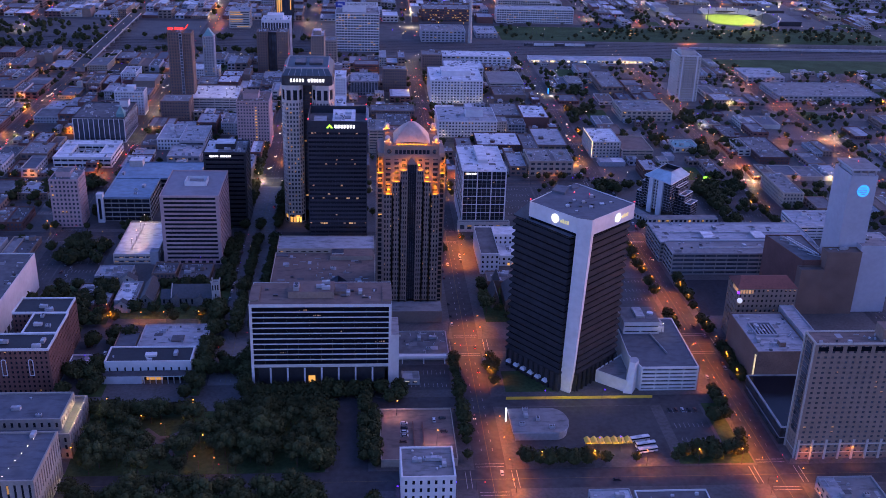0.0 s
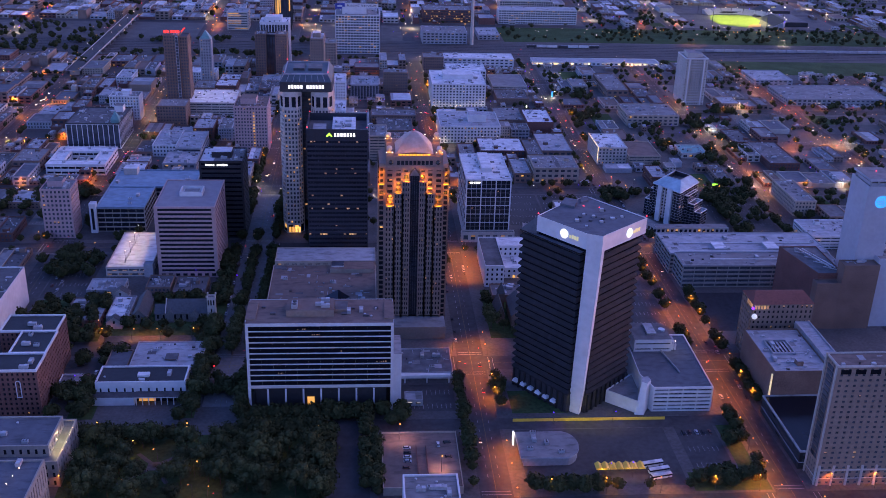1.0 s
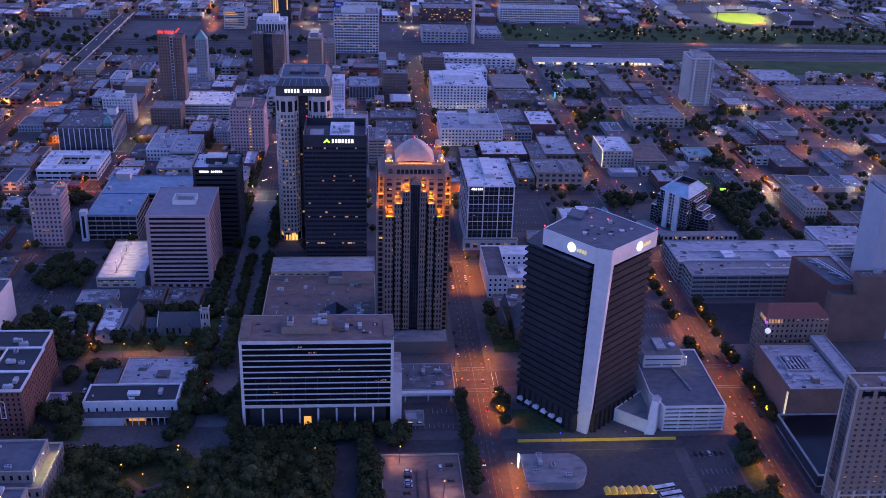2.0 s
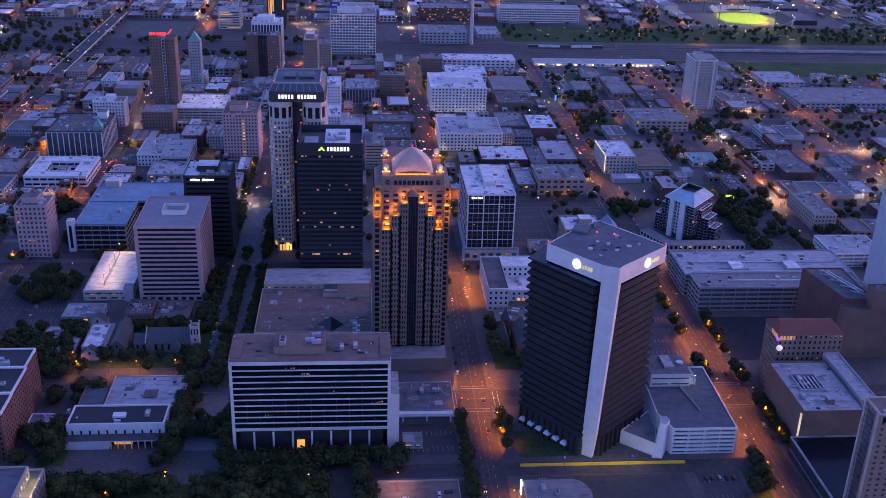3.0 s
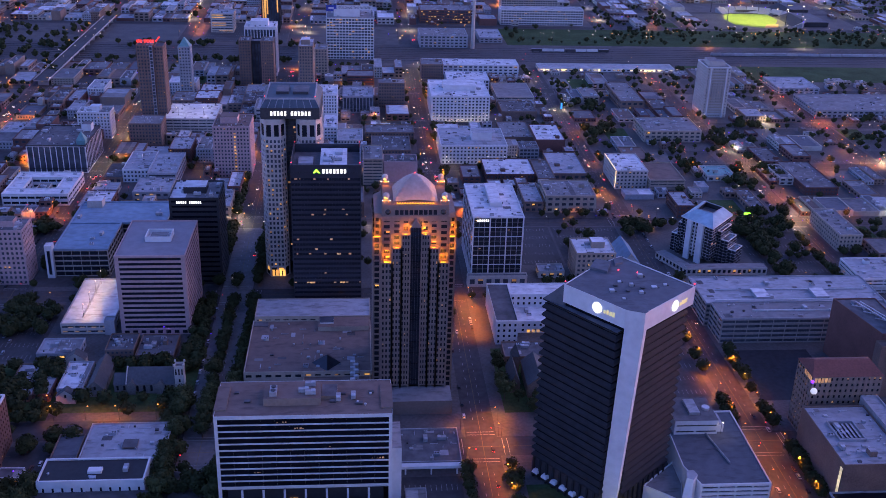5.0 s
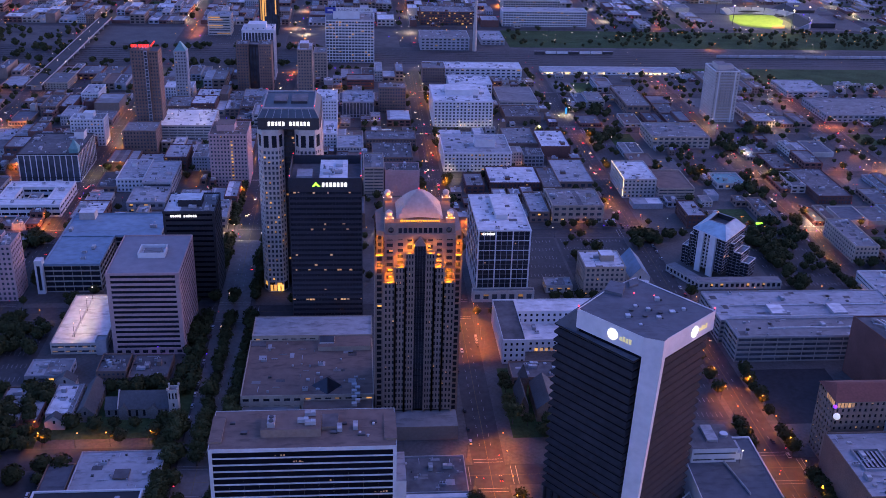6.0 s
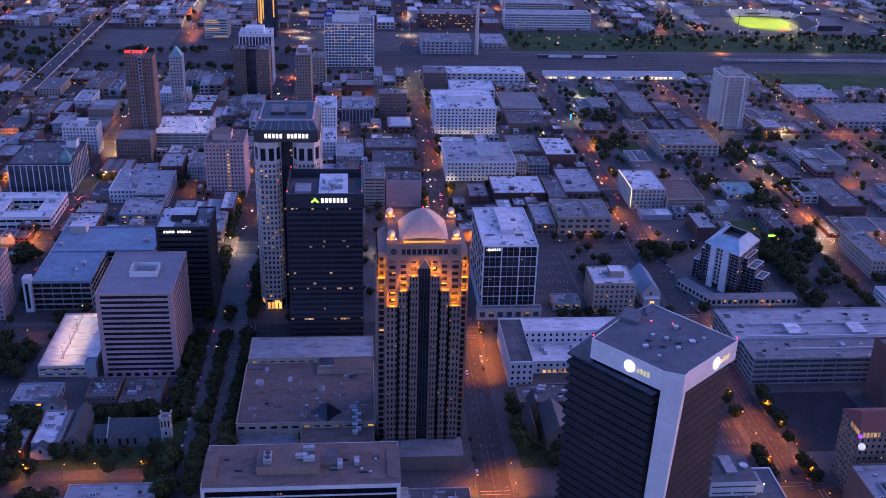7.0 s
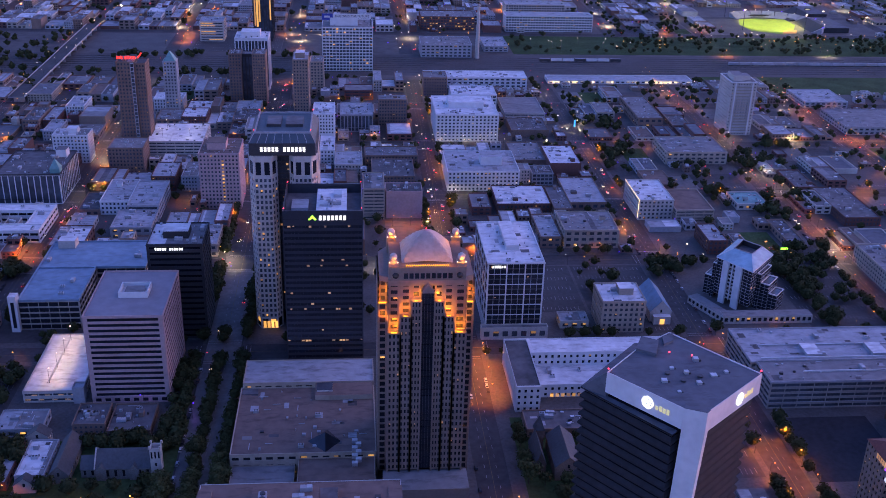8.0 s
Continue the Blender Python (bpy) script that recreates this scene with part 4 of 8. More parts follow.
    # Glowing strip imitates gold floodlight falling at the foot of the dome.
    part("balcony_glow", Shape().box(-57 - ox, -36 - ox, -58.8 - oy, -58.2 - oy, 125.5, 126.3, "gold"), r, "glowing gold strip standing in for floodlight behind the balustrade")
    bal = Shape()
    for i in range(24):
        bal.box(-57.3 - ox + i * 0.92, -57.0 - ox + i * 0.92, -60 - oy, -59.7 - oy, 125.5, 126.8, stone)
    bal.box(-57.4 - ox, -35.6 - ox, -60.1 - oy, -59.6 - oy, 126.8, 127.1, stone)
    part("balustrade", bal, r)
    part("wall", w, r)
    part("window_panes", p, r, stuff=True)
    # podium and entrance
    d = Shape()
    facade(d, d, L(-68, -80), L(-24, -80), 0, 9, 9, 1, 0.55, 0.7, stone, lit=0.4, rng=rng)
    d.box(-68 - ox, -24 - ox, -79.99 - oy, -63 - oy, 0, 9, stone, "roofgrey")
    part("podium", d, r, "low tan stone entrance podium")
    # domed hip roof: square in plan, curved in section
    dm = Shape()
    n = 16
    def at(i, j):
        u, v = -1 + 2 * i / n, -1 + 2 * j / n
        hgt = 0.72 * (1 - max(abs(u), abs(v)) ** 1.7) + 0.28 * (1 - max(abs(u), abs(v))) + 0.04 * math.cos(min(abs(u), abs(v)) * 3)
        return (u * 12.6 - 46.3 - ox, v * 12.6 - 42.5 - oy, 126 + 11.4 * hgt)
    for i in range(n):
        for j in range(n):
            dm.face([at(i, j), at(i + 1, j), at(i + 1, j + 1), at(i, j + 1)], "domelead")
    dome = part("dome", dm, r, "pale curved hip roof lit from below")
    for pl in dome.data.polygons:
        pl.use_smooth = True
    red_beacon(r, -46.3 - ox, -42.5 - oy, 137)
    for x in (-63, -30):
        for y in (-57.5, -27):
            t = Shape()
            t.box(x - ox - 2.4, x - ox + 2.4, y - oy - 2.4, y - oy + 2.4, 119, 127.6, stone)
            t.ring(x - ox, y - oy, 2.2, 127.6, 128.6, stone, 12, 1.6)
            tu = part("turret", t, r)
            o = Shape().ball(x - ox, y - oy, 130.0, 1.9, "cream", 14, 8)
            ball = part("orb", o, tu, "stone orb washed in gold light")
            for pl in ball.data.polygons:
                pl.use_smooth = True
            for sx in (-1, 1):
                part("floodlight", Shape().ball(x - ox + sx * 2.1, y - oy - 2.1, 127.9, 0.22, "lamp", 6, 4), tu)
            li = bpy.data.lights.new("orb_light", "POINT")
            li.energy, li.color, li.shadow_soft_size = 260, (1.0, 0.28, 0.006), 0.3
            o = new("orb_light", li)
            o.location = (x, y - 2.9, 129.0)
    # gold light on the steps
    for x, y, z in ((-62.6, -62.6, 92.6), (-62.6, -62.6, 96), (-57, -62.6, 102), (-57, -62.6, 105.5), (-51.8, -62.6, 110.5), (-50, -62.8, 113.5), (-42.4, -62.8, 113.5), (-40.6, -62.6, 110.5), (-35.8, -62.6, 102), (-35.8, -62.6, 105.5), (-30.2, -62.6, 92.6), (-30.2, -62.6, 96),
                    (-68.2, -57.4, 98), (-24.9, -57.4, 98), (-68.2, -57.2, 107), (-24.9, -57.2, 107), (-68.2, -57.2, 111), (-24.9, -57.2, 111)):
        li = bpy.data.lights.new("ledge_light", "POINT")
        li.energy, li.color, li.shadow_soft_size = 240, (1.0, 0.27, 0.004), 0.3
        o = new("ledge_light", li)
        o.location = (x, y, z)
    for x in (-56, -46.3, -36.5):
        li = bpy.data.lights.new("dome_light", "POINT")
        li.energy, li.color, li.shadow_soft_size = 150, (1.0, 0.30, 0.01), 0.3
        o = new("dome_light", li)
        o.location = (x, -58.6, 127.5)


gold_tower()


def twin_shaft_tower():
    """Pale tower of two faceted shafts with a dark slot between and a dark sloping hat."""
    rng = random.Random(21)
    OCC.append((-149, -103, 98, 172))
    ox, oy = -126, 140
    r = thing("office_tower", ox, oy, 0.15, "pale faceted office tower with square windows and dark sloping top", "office tower")
    poly = [(-148, 117.5), (-144.3, 110.5), (-133.4, 110.5), (-130, 116), (-130, 121), (-122.5, 121), (-122.5, 116), (-119.1, 110.5), (-108.2, 110.5), (-104.5, 117.5),
            (-104.5, 160), (-109, 168), (-143.5, 168), (-148, 160)]
    L = [(x - ox, y - oy) for x, y in poly]
    w, p = Shape(), Shape()
    budget = [300]
    H = 122.5
    for i in range(len(L)):
        a, b = L[i], L[(i + 1) % len(L)]
        ln = math.hypot(a[0] - b[0], a[1] - b[1])
        if i in (3, 4, 5):
            facade(w, p, a, b, 8, H, 1 if i != 4 else 3, 30, 0.92, 0.75, "steel", lit=0.1, glass="glassblue", rng=rng, warm="litdim")
        else:
            n = max(1, round(ln / 2.75))
            facade(w, p, a, b, 8, 108, n, 27, 0.56, 0.6, "cream", glass="glassblue", lit=0.10, rng=rng, root=r, budget=budget if i < 10 else None)
            facade(w, p, a, b, 108, 120, max(1, n // 2) if ln > 7 else 1, 1, 0.62, 0.72, "cream", lit=0.1, rng=rng, root=r, budget=budget if i < 10 else None)
            facade(w, p, a, b, 120, H, 0, 0, 0, 0, "cream")
            facade(w, p, a, b, 0, 8, max(1, n // 2), 1, 0.7, 0.85, "cream", lit=0.35, rng=rng)
    w.face([(x, y, H) for x, y in L], "roofdark")
    part("wall", w, r)
    part("window_panes", p, r, stuff=True)
    lo = [(-147, 112), (-105.5, 112), (-104.8, 166), (-147.5, 166)]
    hi = [(-144, 118), (-108.5, 118), (-108.5, 162), (-144, 162)]
    s = Shape()
    s.prism([(x - ox, y - oy) for x, y in lo], H, 130.5, "steel")
    s.taper([(x - ox, y - oy) for x, y in lo], 130.5, [(x - ox, y - oy) for x, y in hi], 135.0, "teal", "teal")
    part("hat", s, r, "teal sloping roof over a dark sign band")
    fr = Shape()
    rim(fr, [(x - ox, y - oy) for x, y in hi], scaled([(x - ox, y - oy) for x, y in hi], 0.95), 134.9, 136.0, 135.0, "grey")
    part("parapet", fr, r)
    for i in range(9):
        t = i / 8
        a = (lo[0][0] + (lo[1][0] - lo[0][0]) * t - ox, lo[0][1] - oy, 130.6)
        b = (hi[0][0] + (hi[1][0] - hi[0][0]) * t - ox, hi[0][1] - oy, 135.1)
        part("rib", Shape().beam(a, b, 0.3, 0.25, "grey"), r)
    part("cooling_plant", Shape().box(-137 - ox, -128 - ox, 132 - oy, 150 - oy, 135, 137, "steel", "roofdark").box(-125 - ox, -114 - ox, 132 - oy, 150 - oy, 135, 137, "steel", "roofdark"), r)
    letters(r, "sign_bar", -140.5 - ox, -111.5 - ox, 111.95 - oy, 125.2, 128.0, 12, "sign", word=(5,))
    for x, y in ((-144, 118), (-108.5, 118), (-144, 162), (-108.5, 162)):
        red_beacon(r, x - ox, y - oy, 136)
    # warm lobby
    for i in range(4):
        part("lobby_glow", Shape().box(-143 - ox + i * 2.6, -141.2 - ox + i * 2.6, 110.1 - oy, 110.4 - oy, 0.8, 5.6, "litlobby", bottom=True), r, "warm-lit lobby glass")


twin_shaft_tower()


def dark_tower():
    """Black glass slab with a green and white sign."""
    rng = random.Random(31)
    OCC.append((-124, -76, 49, 97))
    ox, oy = -100, 73
    r = thing("office_tower", ox, oy, 0.15, "black glass office tower with scattered lit floors", "office tower")
    a, b, H = 23.3, 22.5, 110.0
    ring = [(-a, -b), (a, -b), (a, b), (-a, b)]
    w, p = Shape(), Shape()
    budget = [280]
    rows = 28
    fh = 101.5 / rows
    for i in range(4):
        q, s = ring[i], ring[(i + 1) % 4]
        for k in range(rows):
            lit = rng.choice((0, 0.02, 0.05, 0.1, 0.4, 0.7)) if i in (0, 1) else 0.04
            facade(w, p, q, s, k * fh, (k + 1) * fh, 22, 1, 0.96, 0.5, "bronze", depth=0.12, lit=lit * 0.45, warm="litfaint" if rng.random() < 0.8 else "litdim", rng=rng, root=r, budget=budget if i == 0 and k > 8 else None, ends=0.5)
        facade(w, p, q, s, 101.5, H - 3, 1, 1, 0.99, 0.02, "bronze", depth=0.05)
    inner = [(x * 0.97, y * 0.97) for x, y in ring]
    rim(w, ring, inner, H - 3, H, H - 6, "bronze")
    part("wall", w, r)
    part("window_panes", p, r, stuff=True)
    part("roof", Shape().face([(*q, H - 6) for q in inner], "roofdark"), r)
    part("roof_plant", Shape().box(-4, 14, -19, 19, H - 6, H - 2.2, "grey", "roofwhite").box(-2, 3, -10, -4, H - 2.2, H - 0.5, "metal").box(6, 11, 4, 12, H - 2.2, H - 0.2, "metal"), r, "pale roof plant room")
    part("roof_plant", Shape().box(-19, -9, -8, 6, H - 6, H - 4, "grey", "roofblue"), r)
    clutter(r, -2, 12, -17, 17, H - 2.2, 8, rng)
    for x, y in ring:
        red_beacon(r, x * 0.97, y * 0.97, H)
    # green peak emblem and white bars
    s = Shape()
    s.face([(-8.6, -b - 0.3, 104.4), (-6.0, -b - 0.3, 107.4), (-3.4, -b - 0.3, 104.4), (-4.6, -b - 0.3, 104.2), (-6.0, -b - 0.3, 105.4), (-7.4, -b - 0.3, 104.2)], "signgreen")
    part("emblem", s, r, "green peak-shaped emblem")
    letters(r, "sign_bar", -2.6, 14, -b - 0.05, 104.2, 106.9, 7, "sign")


dark_tower()


def striped_slab():
    """White and dark banded office slab in front."""
    rng = random.Random(41)
    OCC.append((-150, -62, -171, -136))
    ox, oy = -105.7, -153.5
    r = thing("office_building", ox, oy, 0.15, "wide office slab banded in white concrete and dark glass", "office building")
    a, b = 43.2, 16.0
    w, p = Shape(), Shape()
    z0, z1, n = 17.0, 57.3, 11
    fh = (z1 - z0) / n
    ring = [(-a, -b), (a, -b), (a, b), (-a, b)]
    for k in range(n):
        z = z0 + k * fh
        for i in (0, 2):
            s0, s1 = (-a + 1.6, a - 1.6) if i == 0 else (a - 1.6, -a + 1.6)
            y = -b if i == 0 else b
            sg = 1 if i == 0 else -1
            sl = Shape()
            sl.box(-a + 1.4, a - 1.4, min(y, y + sg * 0.4), max(y, y + sg * 0.4), z, z + 0.72, "white", bottom=True)
            part("spandrel", sl, r)
            for c in range(12):
                x0 = -a + 1.6 + c * (2 * a - 3.2) / 12
                m = "glassdark"
                gl = pane_mesh((2 * a - 3.2) / 12 - 0.06, fh - 0.72, m)
                placed("window", gl, r, pose(x0 + (2 * a - 3.2) / 24, y + sg * 0.36, z + 0.72 + (fh - 0.72) / 2))
    for k, x, q in ((10, -13, 4), (9, -6, 6), (9, -3, 2), (4, 33, 5), (2, -25, 3), (6, 12, 2)):
        for e in range(q):
            if rng.random() < 0.7:
                part("lit_office", Shape().box(x + e * 1.3, x + e * 1.3 + rng.uniform(0.3, 0.9), -b + 0.28, -b + 0.31, z0 + k * fh + 1.3, z0 + k * fh + rng.uniform(1.6, 2.3), "litfaint", bottom=True), r)
    for sx in (-1, 1):
        for k in range(n):
            z = z0 + k * fh
            sl = Shape()
            sl.box(min(sx * a, sx * (a - 1.5)), max(sx * a, sx * (a - 1.5)), -b + 4, b - 4, z, z + 1.6, "white", bottom=True)
            part("spandrel", sl, r)
        part("end_wall", Shape().box(sx * a - 0.9 if sx > 0 else -a - 0.0, sx * a if sx > 0 else -a + 0.9, -b, -b + 4, 0, z1 + 1, "white"), r)
        part("end_wall", Shape().box(sx * a - 0.9 if sx > 0 else -a, sx * a if sx > 0 else -a + 0.9, b - 4, b, 0, z1 + 1, "white"), r)
        part("end_wall", Shape().box(min(sx * (a - 1.6), sx * (a - 2)), max(sx * (a - 1.6), sx * (a - 2)), -b + 3.9, b - 3.9, z0, z1, "glassdark"), r)
        part("end_wall", Shape().box(-a if sx < 0 else a - 1.6, -a + 1.6 if sx < 0 else a, -b - 0.1, -b + 0.9, 0, z1 + 0.9, "white"), r)
    part("end_wall", Shape().box(-a + 1.5, a - 1.5, -b + 2, b - 2, 14.6, 16.95, "white", bottom=True), r)
    # crown band and roof
    inner = [(x * 0.996, y * 0.99) for x, y in ring]
    rim(w, ring, inner, z1, 59.3, 59.05, "white")
    part("wall", w, r)
    part("roof", Shape().face([(*q, 59.05) for q in inner], "rooftan"), r, "brown gravel roof")
    # open ground storeys
    gs = Shape()
    facade(gs, gs, (-a + 4, -b + 3), (a - 4, -b + 3), 0, 14.6, 16, 3, 0.8, 0.6, "dark", lit=0.06, rng=rng, warm="lit")
    gs.box(-a + 4, a - 4, -b + 3.02, b - 3, 0, 14.55, "dark")
    part("base_wall", gs, r)
    for i in range(9):
        x = -a + 1 + i * (2 * a - 2) / 8
        part("column", Shape().box(x - 0.5, x + 0.5, -b + 0.2, -b + 1.2, 0, 14.7, "white"), r)
    part("entrance_glow", Shape().box(-8.4, -4.2, -b + 2.5, -b + 2.9, 0.4, 8.0, "litlobby", bottom=True), r, "gold-lit entrance window")
    ph = Shape()
    ph.box(-20, 8, -7, 9, 59.05, 63.2, "brown", "rooftan")
    hp = part("penthouse", ph, r, "tan roof plant room")
    part("cooling_tower", Shape().box(-17, -13.5, -5, 2, 63.2, 65.6, "metal", "roofblue").ring(-15.2, -3.2, 1.2, 65.6, 66.1, "steel", 10).ring(-15.2, 0.2, 1.2, 65.6, 66.1, "steel", 10), hp)
    clutter(r, 12, 34, -8, 8, 59.05, 7, rng)
    clutter(hp, -8, 5, -4, 6, 63.2, 3, rng)
    # notched ends of the roof, a kerb round the plant and hatches
    for sx in (-1, 1):
        part("roof_notch", Shape().box(min(sx * (a - 5.5), sx * (a + 0.4)), max(sx * (a - 5.5), sx * (a + 0.4)), -b + 5, b - 5, 59.05, 60.0, "brown", "rooftan"), r)
    for x, y, q in ((14, -4, 1.6), (19, 3, 1.2), (27, -6, 1.8), (-28, -3, 1.5), (-34, 5, 1.1), (33, 4, 1.3)):
        part("roof_hatch", Shape().box(x - q, x + q, y - q * 0.7, y + q * 0.7, 59.05, 59.9, "steel", "roofdark"), r)
    part("plant_wall", Shape().box(8.2, 16, -2, 9, 59.05, 61.2, "brown", "roofdark"), r)
    # side annex
    s = Shape()
    facade(s, s, (a + 0.1, -b + 4), (a + 5, -b + 4), 0, 36, 1, 9, 0.9, 0.4, "white")
    s.box(a + 0.1, a + 5, -b + 4.02, b - 4, 0, 36, "white", "roofblue")
    part("stair_block", s, r)


striped_slab()


def rotated_tower():
    """Dark tower set at an angle, with saw-toothed floor edges, a white corner pier and a white crown."""
    OCC.append((10, 92, -184, -98))
    ox, oy = 50, -142
    r = thing("office_tower", ox, oy, 0.15, "dark louvred office tower with white corner pier and crown", "office tower")
    L = lambda pts: [(x - ox, y - oy) for x, y in pts]
    body = L([(13.5, -140.0), (42.6, -177.0), (46.0, -174.2), (47.5, -172.5), (54.2, -177.2), (86.2, -148.5), (64.0, -106.0), (46.0, -104.0)])
    H = 106.0
    part("glass_core", Shape().prism(scaled(body, 0.945), 0, H - 1.2, "glassdark", "roofdark"), r, "dark glass behind the floor edges")
    n = 21
    z0, fh = 12.5, (H - 12.5) / 21
    for k in range(n):
        z = z0 + k * fh
        f = Shape()
        # an upright lip, then a sill that slopes back to the glass
        f.prism(body, z, z + fh * 0.24, "louvre")
        f.taper(body, z + fh * 0.24, scaled(body, 0.952), z + fh * 0.62, "louvre")
        f.face([(*q, z) for q in reversed(body)], "dark")
        part("floor_edge", f, r)
    part("ledge", Shape().prism(body, H, H + 0.7, "louvre", "roofslate", True), r, "dark ledge under the crown")
    part("base", Shape().prism(scaled(body, 0.975), 0, z0, "dark"), r)
    for a, b in ((body[0], body[1]), (body[4], body[5])):
        ln = math.hypot(b[0] - a[0], b[1] - a[1])
        for i in range(int(ln / 4.6)):
            t = (i + 0.5) * 4.6 / ln
            q = part("base_column", Shape().box(-0.55, 0.55, -0.5, 0.5, 0, z0, "louvre"), r)
            q.matrix_basis = pose(a[0] + (b[0] - a[0]) * t, a[1] + (b[1] - a[1]) * t, 0, 0, 0, math.degrees(math.atan2(b[1] - a[1], b[0] - a[0])))
    # hooded bays along the low front
    (ax, ay), (bx, by) = body[0], body[1]
    ln = math.hypot(bx - ax, by - ay)
    ux, uy = (bx - ax) / ln, (by - ay) / ln
    nx, ny = uy, -ux
    for i in range(6):
        t = 5 + i * 6.4
        hood = Shape()
        hood.box(-1.7, 1.7, -1.2, 1.6, 2.6, 4.0, "dark", "dark", True)
        hood.taper([(-1.9, -1.6), (1.9, -1.6), (1.9, 1.6), (-1.9, 1.6)], 4.0, [(-1.5, -1.0), (1.5, -1.0), (1.5, 1.6), (-1.5, 1.6)], 5.6, "white")
        o = part("window_hood", hood, r, "white hooded window bay")
        o.matrix_basis = pose(ax + ux * t + nx * 0.6, ay + uy * t + ny * 0.6, 0, 0, 0, math.degrees(math.atan2(uy, ux)))
    # crown
    C = L([(22.0, -148.2), (46.0, -176.6), (54.5, -179.8), (86.8, -152.0), (57.7, -115.2), (40.3, -128.4)])
    c = Shape()
    rim(c, C, scaled(C, 0.985), 108.8, 118.5, 118.1, "white")
    c.face([(*q, 108.8) for q in reversed(C)], "white")
    part("crown", c, r, "white crown band")
    part("neck", Shape().prism(scaled(C, 0.95), H + 0.7, 108.8, "glassdark"), r)
    part("roof", Shape().face([(*q, 118.1) for q in scaled(C, 0.985)], "roofslate"), r, "stained grey flat roof")
    part("corner_fin", Shape().taper(L([(13.6, -140.2), (22.4, -148.6), (23.2, -146.2), (15.2, -138.6)]), H + 0.7, L([(21.6, -147.6), (22.4, -148.4), (23.0, -146.6), (22.3, -146.2)]), 117.6, "roofslate"), r, "dark sloping panel at the corner of the crown")
    for x, y, q, h in ((44, -156, 2.2, 1.1), (55, -150, 1.8, 1.3), (58, -158, 2.0, 1.0), (66, -152, 2.6, 0.6), (62, -140, 2.2, 1.6), (50, -146, 1.6, 0.8), (48, -164, 1.5, 0.5), (72, -150, 1.6, 0.9)):
        part("roof_hatch", Shape().box(x - ox - q / 2, x - ox + q / 2, y - oy - q / 2, y - oy + q / 2, 118.1, 118.1 + h, "metal").box(x - ox + q * 0.6, x - ox + q, y - oy - q / 3, y - oy + q / 3, 118.1, 118.1 + h * 0.6, "steel"), r)
    for x, y in ((52, -156), (60, -153), (47, -150)):
        part("roof_vent", Shape().ring(x - ox, y - oy, 1.2, 118.1, 118.9, "steel", 10), r)
    pl = L([(38.5, -131), (46, -136), (50.5, -124.5), (43.5, -120.5)])
    part("roof_plant", Shape().prism(pl, 118.1, 119.6, "roofslate", "roofslate"), r, "low grey plant room at the rear of the roof")
    part("roof_stair", Shape().prism(L([(52, -127), (57, -124), (58.5, -117.5), (53, -120)]), 118.1, 119.2, "roofslate", "roofslate"), r)
    # corner pier, narrowing downwards and flaring at the foot
    pr = Shape()
    hi = L([(46.0, -176.9), (54.3, -180.6), (56.2, -178.6), (54.5, -172.5), (48.2, -171.5)])
    mid = L([(44.6, -175.0), (51.4, -178.6), (53.0, -176.6), (52.6, -171.5), (46.6, -170.5)])
    lo = L([(42.0, -171.8), (50.2, -178.2), (51.8, -176.0), (52.0, -171.0), (44.6, -169.5)])
    pr.taper(lo, 0, mid, 16, "white")
    pr.taper(mid, 16, hi, 108.8, "white")
    pr.prism(hi, 108.8, 118.75, "white", "roofslate")
    part("corner_pier", pr, r, "white full-height corner pier")
    for (p0, p1, side) in (((22.0, -148.2), (46.0, -176.6), 0.56), ((54.5, -179.8), (86.8, -152.0), 0.60)):
        w = math.degrees(math.atan2(p1[1] - p0[1], p1[0] - p0[0]))
        m = pose(p0[0] + (p1[0] - p0[0]) * side - ox, p0[1] + (p1[1] - p0[1]) * side - oy, 113.6, 0, 0, w)
        disc = Shape()
        at = lambda i, e: (2.7 * math.cos(2 * math.pi * i / 24), e, 2.7 * math.sin(2 * math.pi * i / 24))
        disc.face([at(i, -0.35) for i in range(24)], "sign")
        for i in range(24):
            disc.face([at(i, -0.35), at(i, 0), at(i + 1, 0), at(i + 1, -0.35)], "sign")
        em = part("emblem", disc, r, "round lit white emblem")
        em.matrix_basis = m
        for k in range(4):
            part("stripe", Shape().box(-0.6 - 0.25 * k, 2.4 - 0.1 * (k - 1.5) ** 2, -0.45, -0.36, -1.75 + k * 1.1, -1.5 + k * 1.1, "grey"), em)
        for k in range(4):
            q = part("sign_bar", Shape().box(3.9 + k * 1.75, 5.1 + k * 1.75, -0.3, 0, -1.3, (0.3, 1.0, 0.7, 1.0)[k], "signdim"), r)
            q.matrix_basis = m
    for x, y in ((22.6, -147.6), (86.2, -151.8), (52, -135), (61, -138)):
        red_beacon(r, x - ox, y - oy, 118.3)


M["signdim"] = glow("dim_gold_sign", (1.0, 0.85, 0.35), 0.06)
M["louvre"] = material("weathered_dark_concrete", (0.019, 0.020, 0.024), 0.75, vary=0.3, grain=0.3, patch=0.06, gloss=0.2)
rotated_tower()


